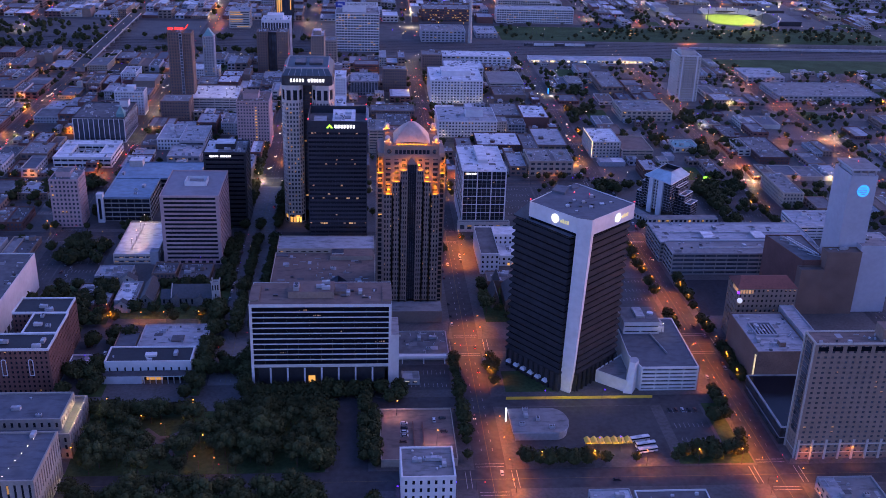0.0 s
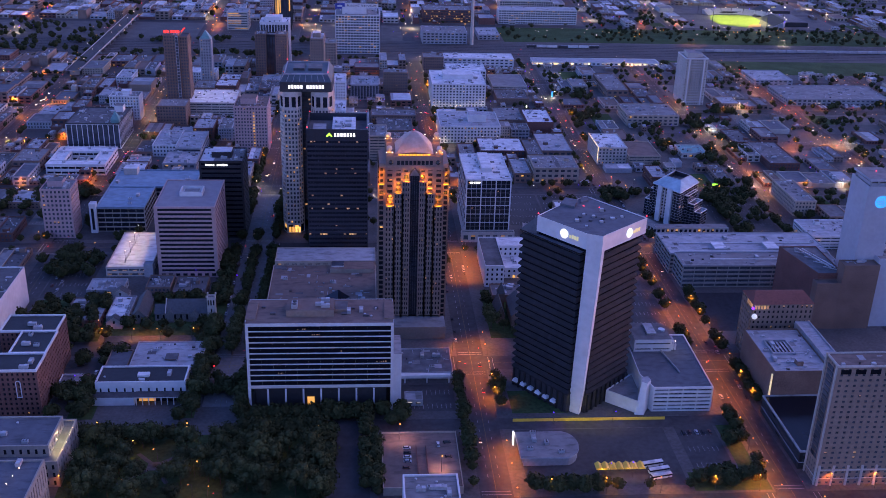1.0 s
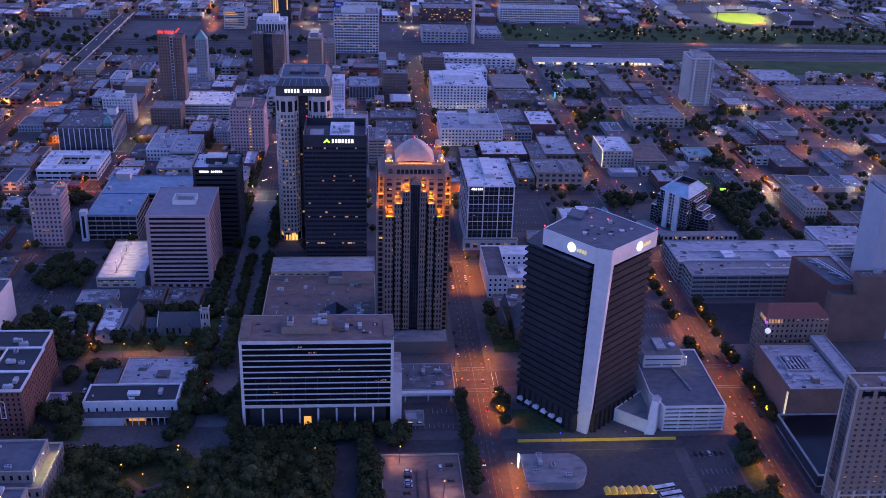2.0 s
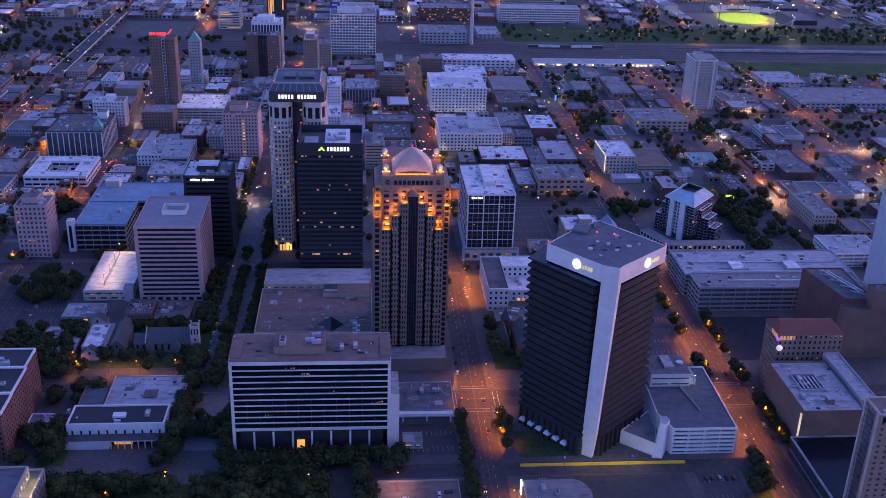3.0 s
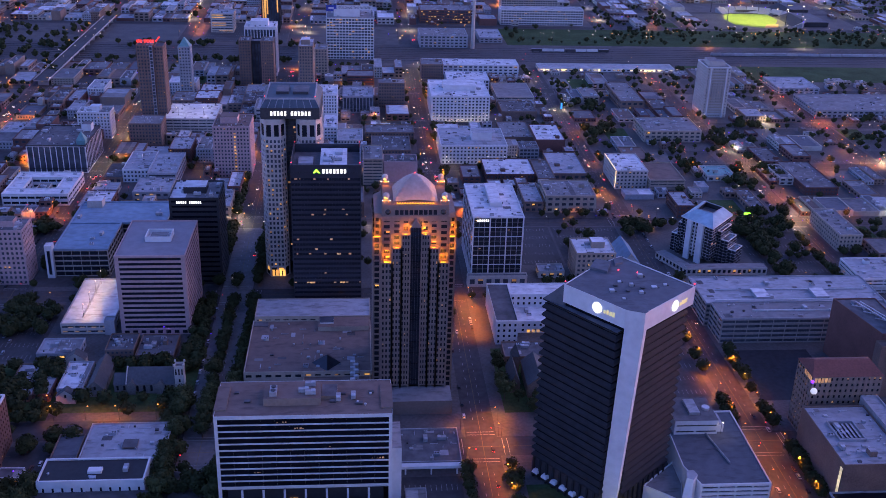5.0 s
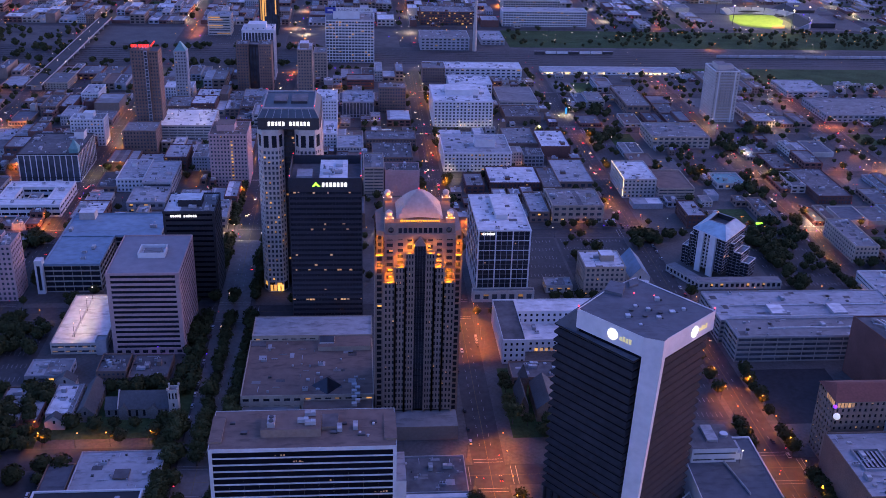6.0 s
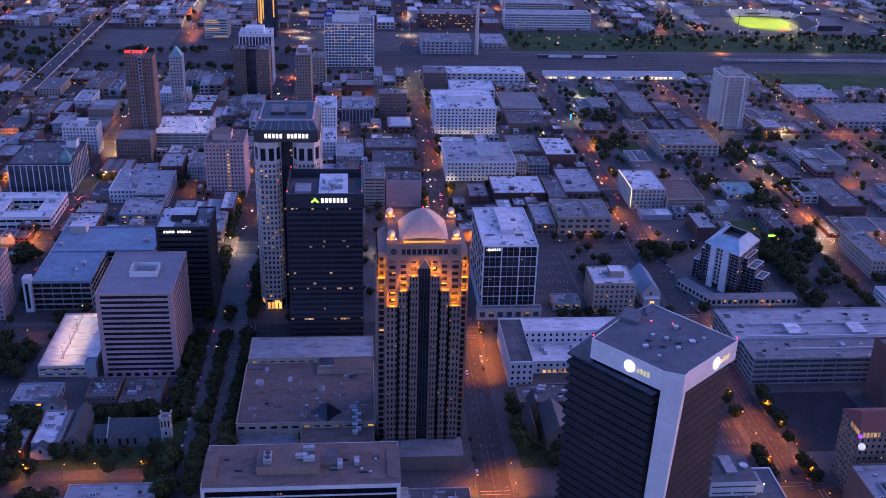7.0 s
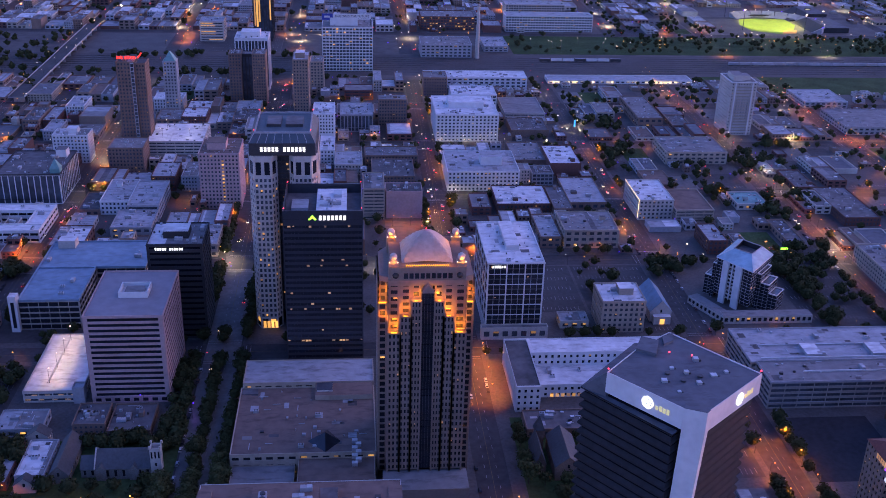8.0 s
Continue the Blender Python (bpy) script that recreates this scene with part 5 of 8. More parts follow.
def parked_block_tower():
    """Pink granite tower banded with dark windows, beside the avenue."""
    rng = random.Random(61)
    OCC.append((-237, -190, 21, 84))
    r = block(-236, -191, 22, 82, 58, "pink", "roofplain", "wideribbon", "pink granite office tower with dark ribbon windows", name="office_tower", category="office tower", rows=15, units=0,
              glass="glass", budget=60, ends=2.0, base=4)
    hb = Shape()
    q = [(-7, -6), (10, -6), (10, 8), (-7, 8)]
    rim(hb, q, scaled(q, 0.93), 57, 60.8, 57.6, "white")
    hb.face([(*c, 57.6) for c in scaled(q, 0.93)], "roofwhite")
    part("roof_screen", hb, r, "white open screen round roof plant")
    part("roof_plant", Shape().box(-4, 7, -3, 5, 57.6, 59.6, "metal", "roofgrey"), r)
    return r


parked_block_tower()
OCC.append((-214, -177, 97, 136))
vb = block(-213, -178, 99, 135, 68, "dark", "roofwhite", "ribbon", "black glass office block with a white roof", name="office_tower", category="office tower", rows=17, units=5, penthouse=[(-204, -188, 110, 124, 4)], budget=68, lit=0.03, glass="glassdark")
letters(vb, "sign_bar", -12.5, 5.5, -18.1, 63.8, 65.3, 12, "sign", word=(5,))


def wedge_annex():
    """Low bank hall with several flat roof levels and a glass pyramid."""
    rng = random.Random(71)
    OCC.append((-150, -70, -85, 40))
    ox, oy = -110, -22
    r = thing("office_annex", ox, oy, 0.15, "low tan annex with stepped flat roofs and a dark skylight pyramid", "building")
    w, p = Shape(), Shape()
    for x0, x1, y0, y1, h, m in ((-148, -71, -54, 12, 15, "rooftan"), (-147, -71, 12.02, 38, 18, "roofblue"), (-112, -72, -84, -54.02, 12, "rooftan"), (-147, -114, -70, -54.02, 8, "roofgrey")):
        q = [(x0 - ox, y0 - oy), (x1 - ox, y0 - oy), (x1 - ox, y1 - oy), (x0 - ox, y1 - oy)]
        for i in range(4):
            ln = math.hypot(q[i][0] - q[(i + 1) % 4][0], q[i][1] - q[(i + 1) % 4][1])
            facade(w, p, q[i], q[(i + 1) % 4], 0, h - 0.8, max(1, round(ln / 6)), 3 if h > 10 else 1, 0.6, 0.4, "tan", lit=0.1, rng=rng)
        rim(w, q, scaled(q, 0.985), h - 0.8, h, h - 0.7, "tan")
        part("roof", Shape().face([(*c, h - 0.7) for c in scaled(q, 0.985)], m), r)
    part("wall", w, r)
    part("window_panes", p, r, stuff=True)
    py = Shape()
    c = [(-107.7, -42.5), (-98, -53), (-90, -43), (-97.5, -32)]
    for i in range(4):
        a, b = c[i], c[(i + 1) % 4]
        py.face([(a[0] - ox, a[1] - oy, 14.4), (b[0] - ox, b[1] - oy, 14.4), (-98.2 - ox, -42.6 - oy, 20)], "glass")
    part("skylight", py, r, "dark glass pyramid skylight")
    part("roof_plant", Shape().box(-105 - ox, -72 - ox, -2 - oy, 11.5 - oy, 14.3, 17.4, "tan", "rooftan"), r)
    part("skylight", Shape().box(-104 - ox, -95 - ox, 2 - oy, 10.5 - oy, 17.4, 18.3, "white", "glassblue"), r, "square white-framed skylight")
    # Flat dark pad, coloured like the shade of a sunken roof pit.
    part("roof_pit", Shape().box(-147 - ox, -138 - ox, 5 - oy, 11 - oy, 14.3, 14.6, "steel", "roofdark"), r)
    for i in range(7):
        part("duct", Shape().box(-84 - ox + 2 * (i % 2), -81 - ox + 2 * (i % 2), -66 + 3.4 * i - oy, -63.6 + 3.4 * i - oy, 14.3, 16.2, "metal"), r)
    clutter(r, -35, 30, -30, 30, 14.3, 5, rng)
    fittings(r, -34, 34, -28, 30, 14.3, rng)
    for i in range(7):
        part("lit_bay", Shape().box(-134 - ox + i * 2.8, -132 - ox + i * 2.8, -70.3 - oy, -70.05 - oy, 2, 6, "lit", bottom=True), r)


wedge_annex()


def blue_box():
    """White-roofed office cube on a stone podium."""
    rng = random.Random(81)
    OCC.append((0, 50, 88, 172))
    r = block(5, 43, 96, 166, 54, "white", "roofwhite", "bigbay", "dark glass office cube with white piers and a bright white roof", name="office_building", category="office building", cols=3, rows=6, lit=0.0, glass="glass", units=6,
              penthouse=[(20, 29, 118, 160, 2.5)], budget=66, crown="white", base=8)
    for i in range(3):  # mullions, transoms and a few lit rooms behind the big bays
        x0 = -18.4 + i * 12.27
        for k in (1, 2):
            part("mullion", Shape().box(x0 + k * 4.09 - 0.15, x0 + k * 4.09 + 0.15, -34.85, -34.6, 8, 53, "grey"), r)
        for k in range(6):
            z = 8 + k * 7.5
            part("transom", Shape().box(x0 + 0.5, x0 + 11.8, -34.8, -34.55, z + 3.5, z + 4.3, "steel", bottom=True), r)
            for q in range(2):
                if rng.random() < 0.22:
                    x = x0 + rng.uniform(1, 9)
                    part("lit_room", Shape().box(x, x + rng.uniform(0.5, 1.6), -34.75, -34.7, z + 1.6 + q * 3.4, z + 2.3 + q * 3.4, "litdim", bottom=True), r)
    letters(r, "sign_bar", -16, -7, -35.1, 50.3, 51.8, 6, "sign")
    block(2, 47, 90, 95.5, 9, "cream", "roofgrey", "shop", "cream stone arcade in front of the office cube", units=0, lit=0.3, rows=1)


blue_box()


def u_shaped():
    """White courthouse with a pale U-shaped roof."""
    OCC.append((3, 120, 4, 66))
    rng = random.Random(91)
    r = thing("courthouse", 60, 36, 0.15, "white stone courthouse with wings round pale flat roofs", "building")
    ox, oy = 60, 36
    w, p = Shape(), Shape()
    budget = [120]
    for x0, x1, y0, y1, h, m in ((12.3, 27, 2.5, 60, 17.5, "roofdark"), (27.02, 118, 42, 60, 17.5, "roofwhite"), (27.02, 92, 18, 41.98, 9, "roofwhite"), (92.02, 116, 20, 41.98, 14, "roofblue")):
        q = [(x0 - ox, y0 - oy), (x1 - ox, y0 - oy), (x1 - ox, y1 - oy), (x0 - ox, y1 - oy)]
        for i in range(4):
            ln = math.hypot(q[i][0] - q[(i + 1) % 4][0], q[i][1] - q[(i + 1) % 4][1])
            facade(w, p, q[i], q[(i + 1) % 4], 0, h - 1.2, max(1, round(ln / 4)), 4 if h > 12 else 2, 0.4, 0.5, "white", lit=0.08, rng=rng, root=r, budget=budget)
        rim(w, q, scaled(q, 0.96), h - 1.2, h, h - 0.8, "white")
        part("roof", Shape().face([(*c, h - 0.8) for c in scaled(q, 0.96)], m), r)
    part("wall", w, r)
    part("window_panes", p, r, stuff=True)
    clutter(r, -25, 40, -12, 0, 8.2, 6, rng)
    for i in range(11):
        part("lit_front", Shape().box(-24 + i * 3.4, -22 + i * 3.4, -18.25, -18.05, 0.5, 2.6, rng.choice(("lit", "litdim", "litfaint")), bottom=True), r, "warm-lit ground floor glass")


u_shaped()


def glass_pyramid_office():
    """Stepped glass office with a hipped pale roof round a dark well."""
    OCC.append((160, 240, 100, 182))
    ox, oy = 195, 140
    r = thing("office_building", ox, oy, 0.15, "stepped glass office with white piers and a pale hipped roof", "office building")
    rng = random.Random(95)
    L = lambda pts: [(x - ox, y - oy) for x, y in pts]
    E = L(EAVE)
    foot = scaled(E, 0.95)
    w, p = Shape(), Shape()
    for i in range(4):
        facade(w, p, foot[i], foot[(i + 1) % 4], 5, 32.4, 9, 11, 0.95, 0.90, "grey", lit=0.01, glass="glass", warm="litdim", rng=rng, depth=0.1)
    part("wall", w, r, "thin pale mullion grid")
    part("window_panes", p, r, stuff=True)
    # two broad white piers with a strip of windows between them
    (ax, ay), (bx, by) = foot[0], foot[1]
    ln = math.hypot(bx - ax, by - ay)
    ux, uy = (bx - ax) / ln, (by - ay) / ln
    nx, ny = uy, -ux
    at = lambda d, e: (ax + ux * d + nx * e, ay + uy * d + ny * e)
    for d0, d1 in ((0.20, 0.36), (0.56, 0.74)):
        part("pier", Shape().prism([at(d0 * ln, 1.8), at(d1 * ln, 1.8), at(d1 * ln, 0.02), at(d0 * ln, 0.02)], 0, 32.4, "white"), r, "broad white stone pier")
    for k in range(9):
        part("pier_spandrel", Shape().prism([at(0.36 * ln, 1.0), at(0.56 * ln, 1.0), at(0.56 * ln, 0.15), at(0.36 * ln, 0.15)], 5 + k * 3.0, 5.9 + k * 3.0, "cream", None, True), r)
    part("pier_mullion", Shape().prism([at(0.45 * ln, 1.1), at(0.47 * ln, 1.1), at(0.47 * ln, 0.15), at(0.45 * ln, 0.15)], 4, 32.3, "white"), r)
    # hipped roof round an open well
    Wl = L(WELL)
    s = Shape()
    for i in range(4):
        j = (i + 1) % 4
        s.face([(*E[i], 33.2), (*E[j], 33.2), (*Wl[j], 39), (*Wl[i], 39)], "roofaqua")
        s.face([(*Wl[j], 35), (*Wl[i], 35), (*Wl[i], 39), (*Wl[j], 39)], "dark")
    s.face([(*q, 35) for q in Wl], "roofdark")
    s.prism(E, 32.4, 33.15, "white", None, True)
    part("roof", s, r, "pale metal hipped roof with a dark well")
    for i in range(4):
        a, b = Wl[i], Wl[(i + 1) % 4]
        part("well_rim", Shape().beam((*a, 39.1), (*b, 39.1), 0.7, 0.4, "roofblue"), r)
        part("hip", Shape().beam((*E[i], 33.35), (*Wl[i], 39.1), 0.5, 0.3, "white"), r)
    # stepped glass terraces beyond the right-hand and left-hand corners
    def terraces(a, b, side, heights):
        ln = math.hypot(b[0] - a[0], b[1] - a[1])
        ux, uy = (b[0] - a[0]) / ln, (b[1] - a[1]) / ln
        nx, ny = uy, -ux
        for k, h in enumerate(heights):
            g, deep = (3.0 + 6.2 * k, 6.18 if k else 2.98)
            lo, hi = (0.30 + 0.04 * k, 0.86 - 0.045 * k) if side > 0 else (0.45, 0.98 - 0.08 * k)
            on = lambda t, e: (a[0] + ux * ln * t + nx * e, a[1] + uy * ln * t + ny * e)
            q = [on(lo, g), on(hi, g), on(hi, g - deep), on(lo, g - deep)]
            st = Shape()
            for i in range(4):
                e = math.hypot(q[i][0] - q[(i + 1) % 4][0], q[i][1] - q[(i + 1) % 4][1])
                facade(st, st, q[i], q[(i + 1) % 4], 0, h, max(2, round(e / 2.6)), max(2, round(h / 2.6)), 0.95, 0.90, "grey", depth=0.08, lit=0.0)
            rim(st, q, scaled(q, 0.9), h, h + 0.7, h, "white")
            st.face([(*c, h) for c in scaled(q, 0.9)], "glassblue")
            part("stepped_bay", st, r, "stepped glass bay with a white edge")
    terraces(foot[1], foot[2], 1, (27, 20, 13))
    terraces(foot[3], foot[0], -1, (27, 15))
    # low stone arcade round the base
    for a, b, h in (((174, 106.5), (238, 106.5), 6), ((158.5, 140), (174, 106.5), 5.5)):
        ln = math.hypot(b[0] - a[0], b[1] - a[1])
        ux, uy = (b[0] - a[0]) / ln, (b[1] - a[1]) / ln
        q = L([a, b, (b[0] - uy * 9, b[1] + ux * 9), (a[0] - uy * 9, a[1] + ux * 9)])
        ar = Shape()
        for i in range(4):
            e = math.hypot(q[i][0] - q[(i + 1) % 4][0], q[i][1] - q[(i + 1) % 4][1])
            facade(ar, ar, q[i], q[(i + 1) % 4], 0, h, max(2, round(e / 4)), 1, 0.6, 0.5, "cream", lit=0.06, rng=rng)
        ar.face([(*c, h) for c in q], "roofgrey")
        part("arcade", ar, r, "cream stone arcade round the base")


EAVE = [(178.3, 147.2), (195.8, 120.6), (221.2, 149.4), (205.0, 178.0)]
WELL = [(190.7, 148.3), (200.5, 138.3), (212.6, 150.8), (202.7, 163.2)]
glass_pyramid_office()


def deck_building():
    """Two-part parking deck with a pale top level."""
    OCC.append((160, 300, -12, 72))
    block(165, 290, 0, 25, 19, "limestone", "roofgrey", "openframe", "long pale concrete parking deck with dark open levels", name="parking_deck", category="parking deck", units=3, rows=5, crown="grey")
    block(162, 292, 25.02, 68, 18, "limestone", "roofblue", "openframe", "long pale concrete parking deck with a pale top level", name="parking_deck", category="parking deck", units=6, rows=5, crown="grey")


deck_building()
for i, (x0, y0, x1, y1) in enumerate(((175, 46, 285, 46), (170, 30, 282, 30), (190, 12, 280, 12))):
    single("deck_wall", Shape().beam((x0, y0, 0.4), (x1, y1, 0.4), 0.6, 1.0, "white" if i else "metal"), 0, 0, 17.3 if y0 > 25 else 18.3, "low pale wall along a parking level", "wall")
for x in (205, 248):
    single("ramp_roof", Shape().box(-5, 5, -7, 7, 0, 2.2, "grey", "roofwhite"), x, 38, 17.2, "pale ramp housing on a parking level", "ramp")


def small_deck():
    """White louvred parking deck beside the dark tower."""
    OCC.append((90, 138, -182, -70))
    ox, oy = 112, -142
    r = thing("parking_deck", ox, oy, 0.15, "white parking deck with horizontal slats and a dark stained top", "parking deck")
    L = lambda *q: [(x - ox, y - oy) for x, y in q]
    body = L((96, -176), (133, -176), (134, -108), (93, -108), (91, -160))
    w, p = Shape(), Shape()
    facade(w, p, body[0], body[1], 0, 16.2, 4, 6, 0.93, 0.4, "white", depth=0.8, lit=0, ends=0.5)
    facade(w, p, body[1], body[2], 0, 16.2, 7, 6, 0.93, 0.4, "white", depth=0.8, lit=0, ends=0.5)
    for i in (2, 3, 4):
        facade(w, p, body[i], body[(i + 1) % 5], 0, 16.2, 0, 0, 0, 0, "white")
    rim(w, body, scaled(body, 0.975), 16.2, 17.0, 16.3, "white")
    part("wall", w, r)
    # Dark panes fill the slat openings in place of the shade within.
    part("deck_openings", p, r, stuff=True)
    part("top_deck", Shape().face([(*c, 16.3) for c in scaled(body, 0.975)], "roofslate"), r, "grey stained top parking level")
    part("ramp_wall", Shape().beam((0, 14, 16.9), (5, -16, 16.9), 0.5, 1.2, "roofblue"), r)
    u = Shape()
    q = L((94.5, -130), (119, -130), (119, -107), (94.5, -107))
    u.prism(q, 16.3, 25, "white", "roofdark")
    u.box(119 - ox, 123 - ox, -128 - oy, -116 - oy, 16.3, 20.5, "white", "roofblue")
    up = part("upper_block", u, r, "white plant block on the top deck")
    for x0, x1, z in ((95.5, 118, 22.0), (95.5, 105.5, 18.2), (107, 118, 18.2)):
        part("louvre", Shape().box(x0 - ox, x1 - ox, -130.15 - oy, -130 - oy, z - 0.35, z + 0.35, "steel", bottom=True), up)
    part("roof_plant", Shape().box(104 - ox, 110 - ox, -124 - oy, -110 - oy, 25, 26.6, "metal", "roofblue"), up)
    part("cooling_fan", Shape().ring(115 - ox, -118 - oy, 2.2, 25, 26.4, "metal", 14), up)
    c = Shape()
    lo = L((84.5, -179), (90, -180), (95.4, -171), (94, -166), (89, -168))
    hi = L((89, -172.5), (92, -174.5), (95.4, -170), (94.5, -166), (90.5, -166.5))
    c.taper(lo, 0, hi, 19, "white", "roofblue")
    part("stair_tower", c, r, "white flared stair tower at the corner")
    t = Shape()
    low = L((69.5, -163.8), (86.5, -178), (90.6, -162), (90.8, -143.5))
    t.prism(low, 0, 7.6, "white", "roofgrey")
    rim(t, low, scaled(low, 0.95), 7.6, 8.5, 7.6, "white")
    part("terrace", t, r, "low white terrace between tower and deck")
    lamp(120.5, -131, "lamp", 120, z=16.4)
    lamp(85, -182, "violet", 150)


small_deck()


def city_tower():
    """Tall brown tower with a red roof sign."""
    OCC.append((-306, -268, 464, 500))
    block(-304, -287.5, 468, 492, 92, "brownbrick", "roofdark", "small", "tall brown masonry tower with a lit red roof sign", name="office_tower", category="office tower", lit=0.03, units=1, cols=5)
    block(-287, -277.5, 470, 491, 90, "brownbrick", "roofdark", "small", "brown masonry rear wing of the tall tower", units=0, lit=0.03)
    tb = bpy.data.objects[[o.name for o in bpy.data.objects if o.get("label", "").startswith("tall brown masonry tower")][0]]
    for k in range(24):
        part("stair_window", Shape().box(5.2, 7.7, -12.3, -12.0, 4 + k * 3.6, 6.9 + k * 3.6, "glassblue", bottom=True), tb)
    part("stair_pier", Shape().box(4.8, 8.1, -12.15, -11.9, 2, 91.5, "grey", bottom=True), tb, "pale strip of stair windows")
    r = thing("roof_sign", -293, 471, 91.9, "red neon roof sign on steel posts", "sign")
    f = Shape()
    for x in (-9, -3, 3, 9):
        f.box(x - 0.15, x + 0.15, -0.15, 0.15, 0, 3, "steel")
    part("post", f, r)
    letters(r, "sign_bar", -10.5, 7.4, -0.1, 2.0, 4.8, 12, "signred", word=(4,), gap=0.3)
    part("sign_swoosh", Shape().beam((9, 0, 3), (13, 0, 8), 0.5, 1.2, "signred"), r)


city_tower()


def hotel():
    """Brown gridded hotel slab at the east street."""
    OCC.append((164, 260, -256, -232))
    r = block(167.5, 250, -253, -238, 75.5, "brown", "rooftan", "tiny", "tall tan hotel slab with a regular window grid", name="hotel", category="hotel", units=3, cols=20, rows=23, budget=300, lit=0.03, glass="glassblue", crown="cream",
              penthouse=[(206, 236, -250, -241, 7)], warm="litdim")
    # top storey band of wide windows between pale piers, and the pale stone foot
    for i in range(10):
        x = -39.4 + i * 8.1
        part("top_window", Shape().box(x, x + 5.6, -7.72, -7.52, 70.4, 73.0, "glassdark", bottom=True), r)
        part("foot_pier", Shape().box(x - 1.6, x - 0.4, -8.2, -7.5, 0, 13.0, "cream"), r)
        part("foot_band", Shape().box(x - 0.4, x + 6.5, -7.9, -7.51, 9.6, 10.4, "cream", bottom=True), r)
    for k in range(18):
        part("side_bay", Shape().box(-41.75, -41.25, -3.2, 3.2, 15 + k * 3.2, 17.3 + k * 3.2, "glassblue", bottom=True), r)
    for y in (-6.6, 6.6):
        part("side_pier", Shape().box(-42.0, -41.2, y - 0.5, y + 0.5, 0, 75.5, "cream"), r)
    return r


hotel()


def exchange_complex():
    """Tall blue-white telecom slab with a round blue emblem, rising behind windowless brown exchange blocks."""
    OCC.append((228, 332, -84, -10))
    r = block(268.5, 288.5, -59.5, -32, 105, "paleslab", "roofgrey", "blank", "tall plain blue-white slab tower with a roof plant", name="tower_block", category="tower", units=2, penthouse=[(271, 287, -57, -36, 1.5)])
    for sx in (-8.5, -2.8, 2.8, 8.5):
        for y in (-12, 10):
            part("cap_post", Shape().box(sx - 0.5, sx + 0.5, y - 0.5, y + 0.5, 105.4, 108.6, "grey"), r)
    part("cap", Shape().box(-10.2, 10.2, -14, 12, 108.6, 110.2, "paleslab", "roofgrey", True), r, "pale roof cap on short posts")
    red_beacon(r, 0, 0, 110.2)
    d = Shape()
    d.face([(4.5 * math.cos(2 * math.pi * i / 24), -0.2, 4.5 * math.sin(2 * math.pi * i / 24)) for i in range(24)], "signblue")
    e = part("emblem", d, r, "round lit blue emblem")
    e.matrix_basis = pose(0.6, -13.95, 93.6)
    for k, (z, q) in enumerate(((2.3, 3.2), (0.6, 4.2), (-1.0, 4.1), (-2.6, 3.0))):
        part("stripe", Shape().box(-q + 0.5 * k, q * 0.7, -0.3, -0.22, z - 0.28, z + 0.28, "paleslab", bottom=True), e)
    block(256.8, 282.6, -70, -59.6, 49.8, "brownbrick", "rooftan", "blank", "tall brown windowless exchange block", units=1)
    block(282.7, 309, -67, -40, 53.5, "paleslab", "roofgrey", "blank", "pale windowless exchange tower", units=2)
    block(239.2, 256.7, -70, -62.1, 36, "brownbrick", "rooftan", "blank", "brown windowless wing of the exchange", units=0)
    h = thing("exchange_hall", 246, -40, 0.15, "dark red-brown brick exchange hall with pipes on its roof", "building")
    foot = [(-13.5, 27.0), (-3.4, -22.0), (15, -22.0), (15, 27.0)]
    w = Shape()
    rim(w, foot, scaled(foot, 0.97), 0, 40.2, 39.4, "brick")
    part("wall", w, h)
    part("roof", Shape().face([(*q, 39.4) for q in scaled(foot, 0.97)], "roofdark"), h)
    for i in range(4):
        part("roof_pipe", Shape().beam((-6 + i * 3.5, 16 - i * 9, 40.6), (6 + i * 2.2, 10 - i * 9, 40.6), 0.5, 0.5, "metal"), h, "pale roof pipe")
        part("roof_unit", Shape().box(-4 + i * 4, -1.5 + i * 4, 18 - i * 8, 22 - i * 8, 39.4, 41.4, "grey", "roofgrey"), h)
    part("roof_beam", Shape().beam((-2, 20, 41.2), (9, -14, 41.2), 0.7, 0.7, "metal").beam((1, 20, 41.2), (12, -14, 41.2), 0.7, 0.7, "metal"), h, "long pale duct along the roof")


M["paleslab"] = material("blue_white_cladding", (0.36, 0.37, 0.40), 0.7, vary=0.1, grain=0.3, patch=0.05)
exchange_complex()


M["litstair"] = glow("lit_stair_glass", (1.0, 0.78, 0.42), 0.10, 0.5)
M["signpanel"] = material("blue_sign_panel", (0.03, 0.05, 0.30), 0.6, vary=0.1)
M["globe"] = glow("milky_globe", (1.0, 0.95, 0.9), 0.08)


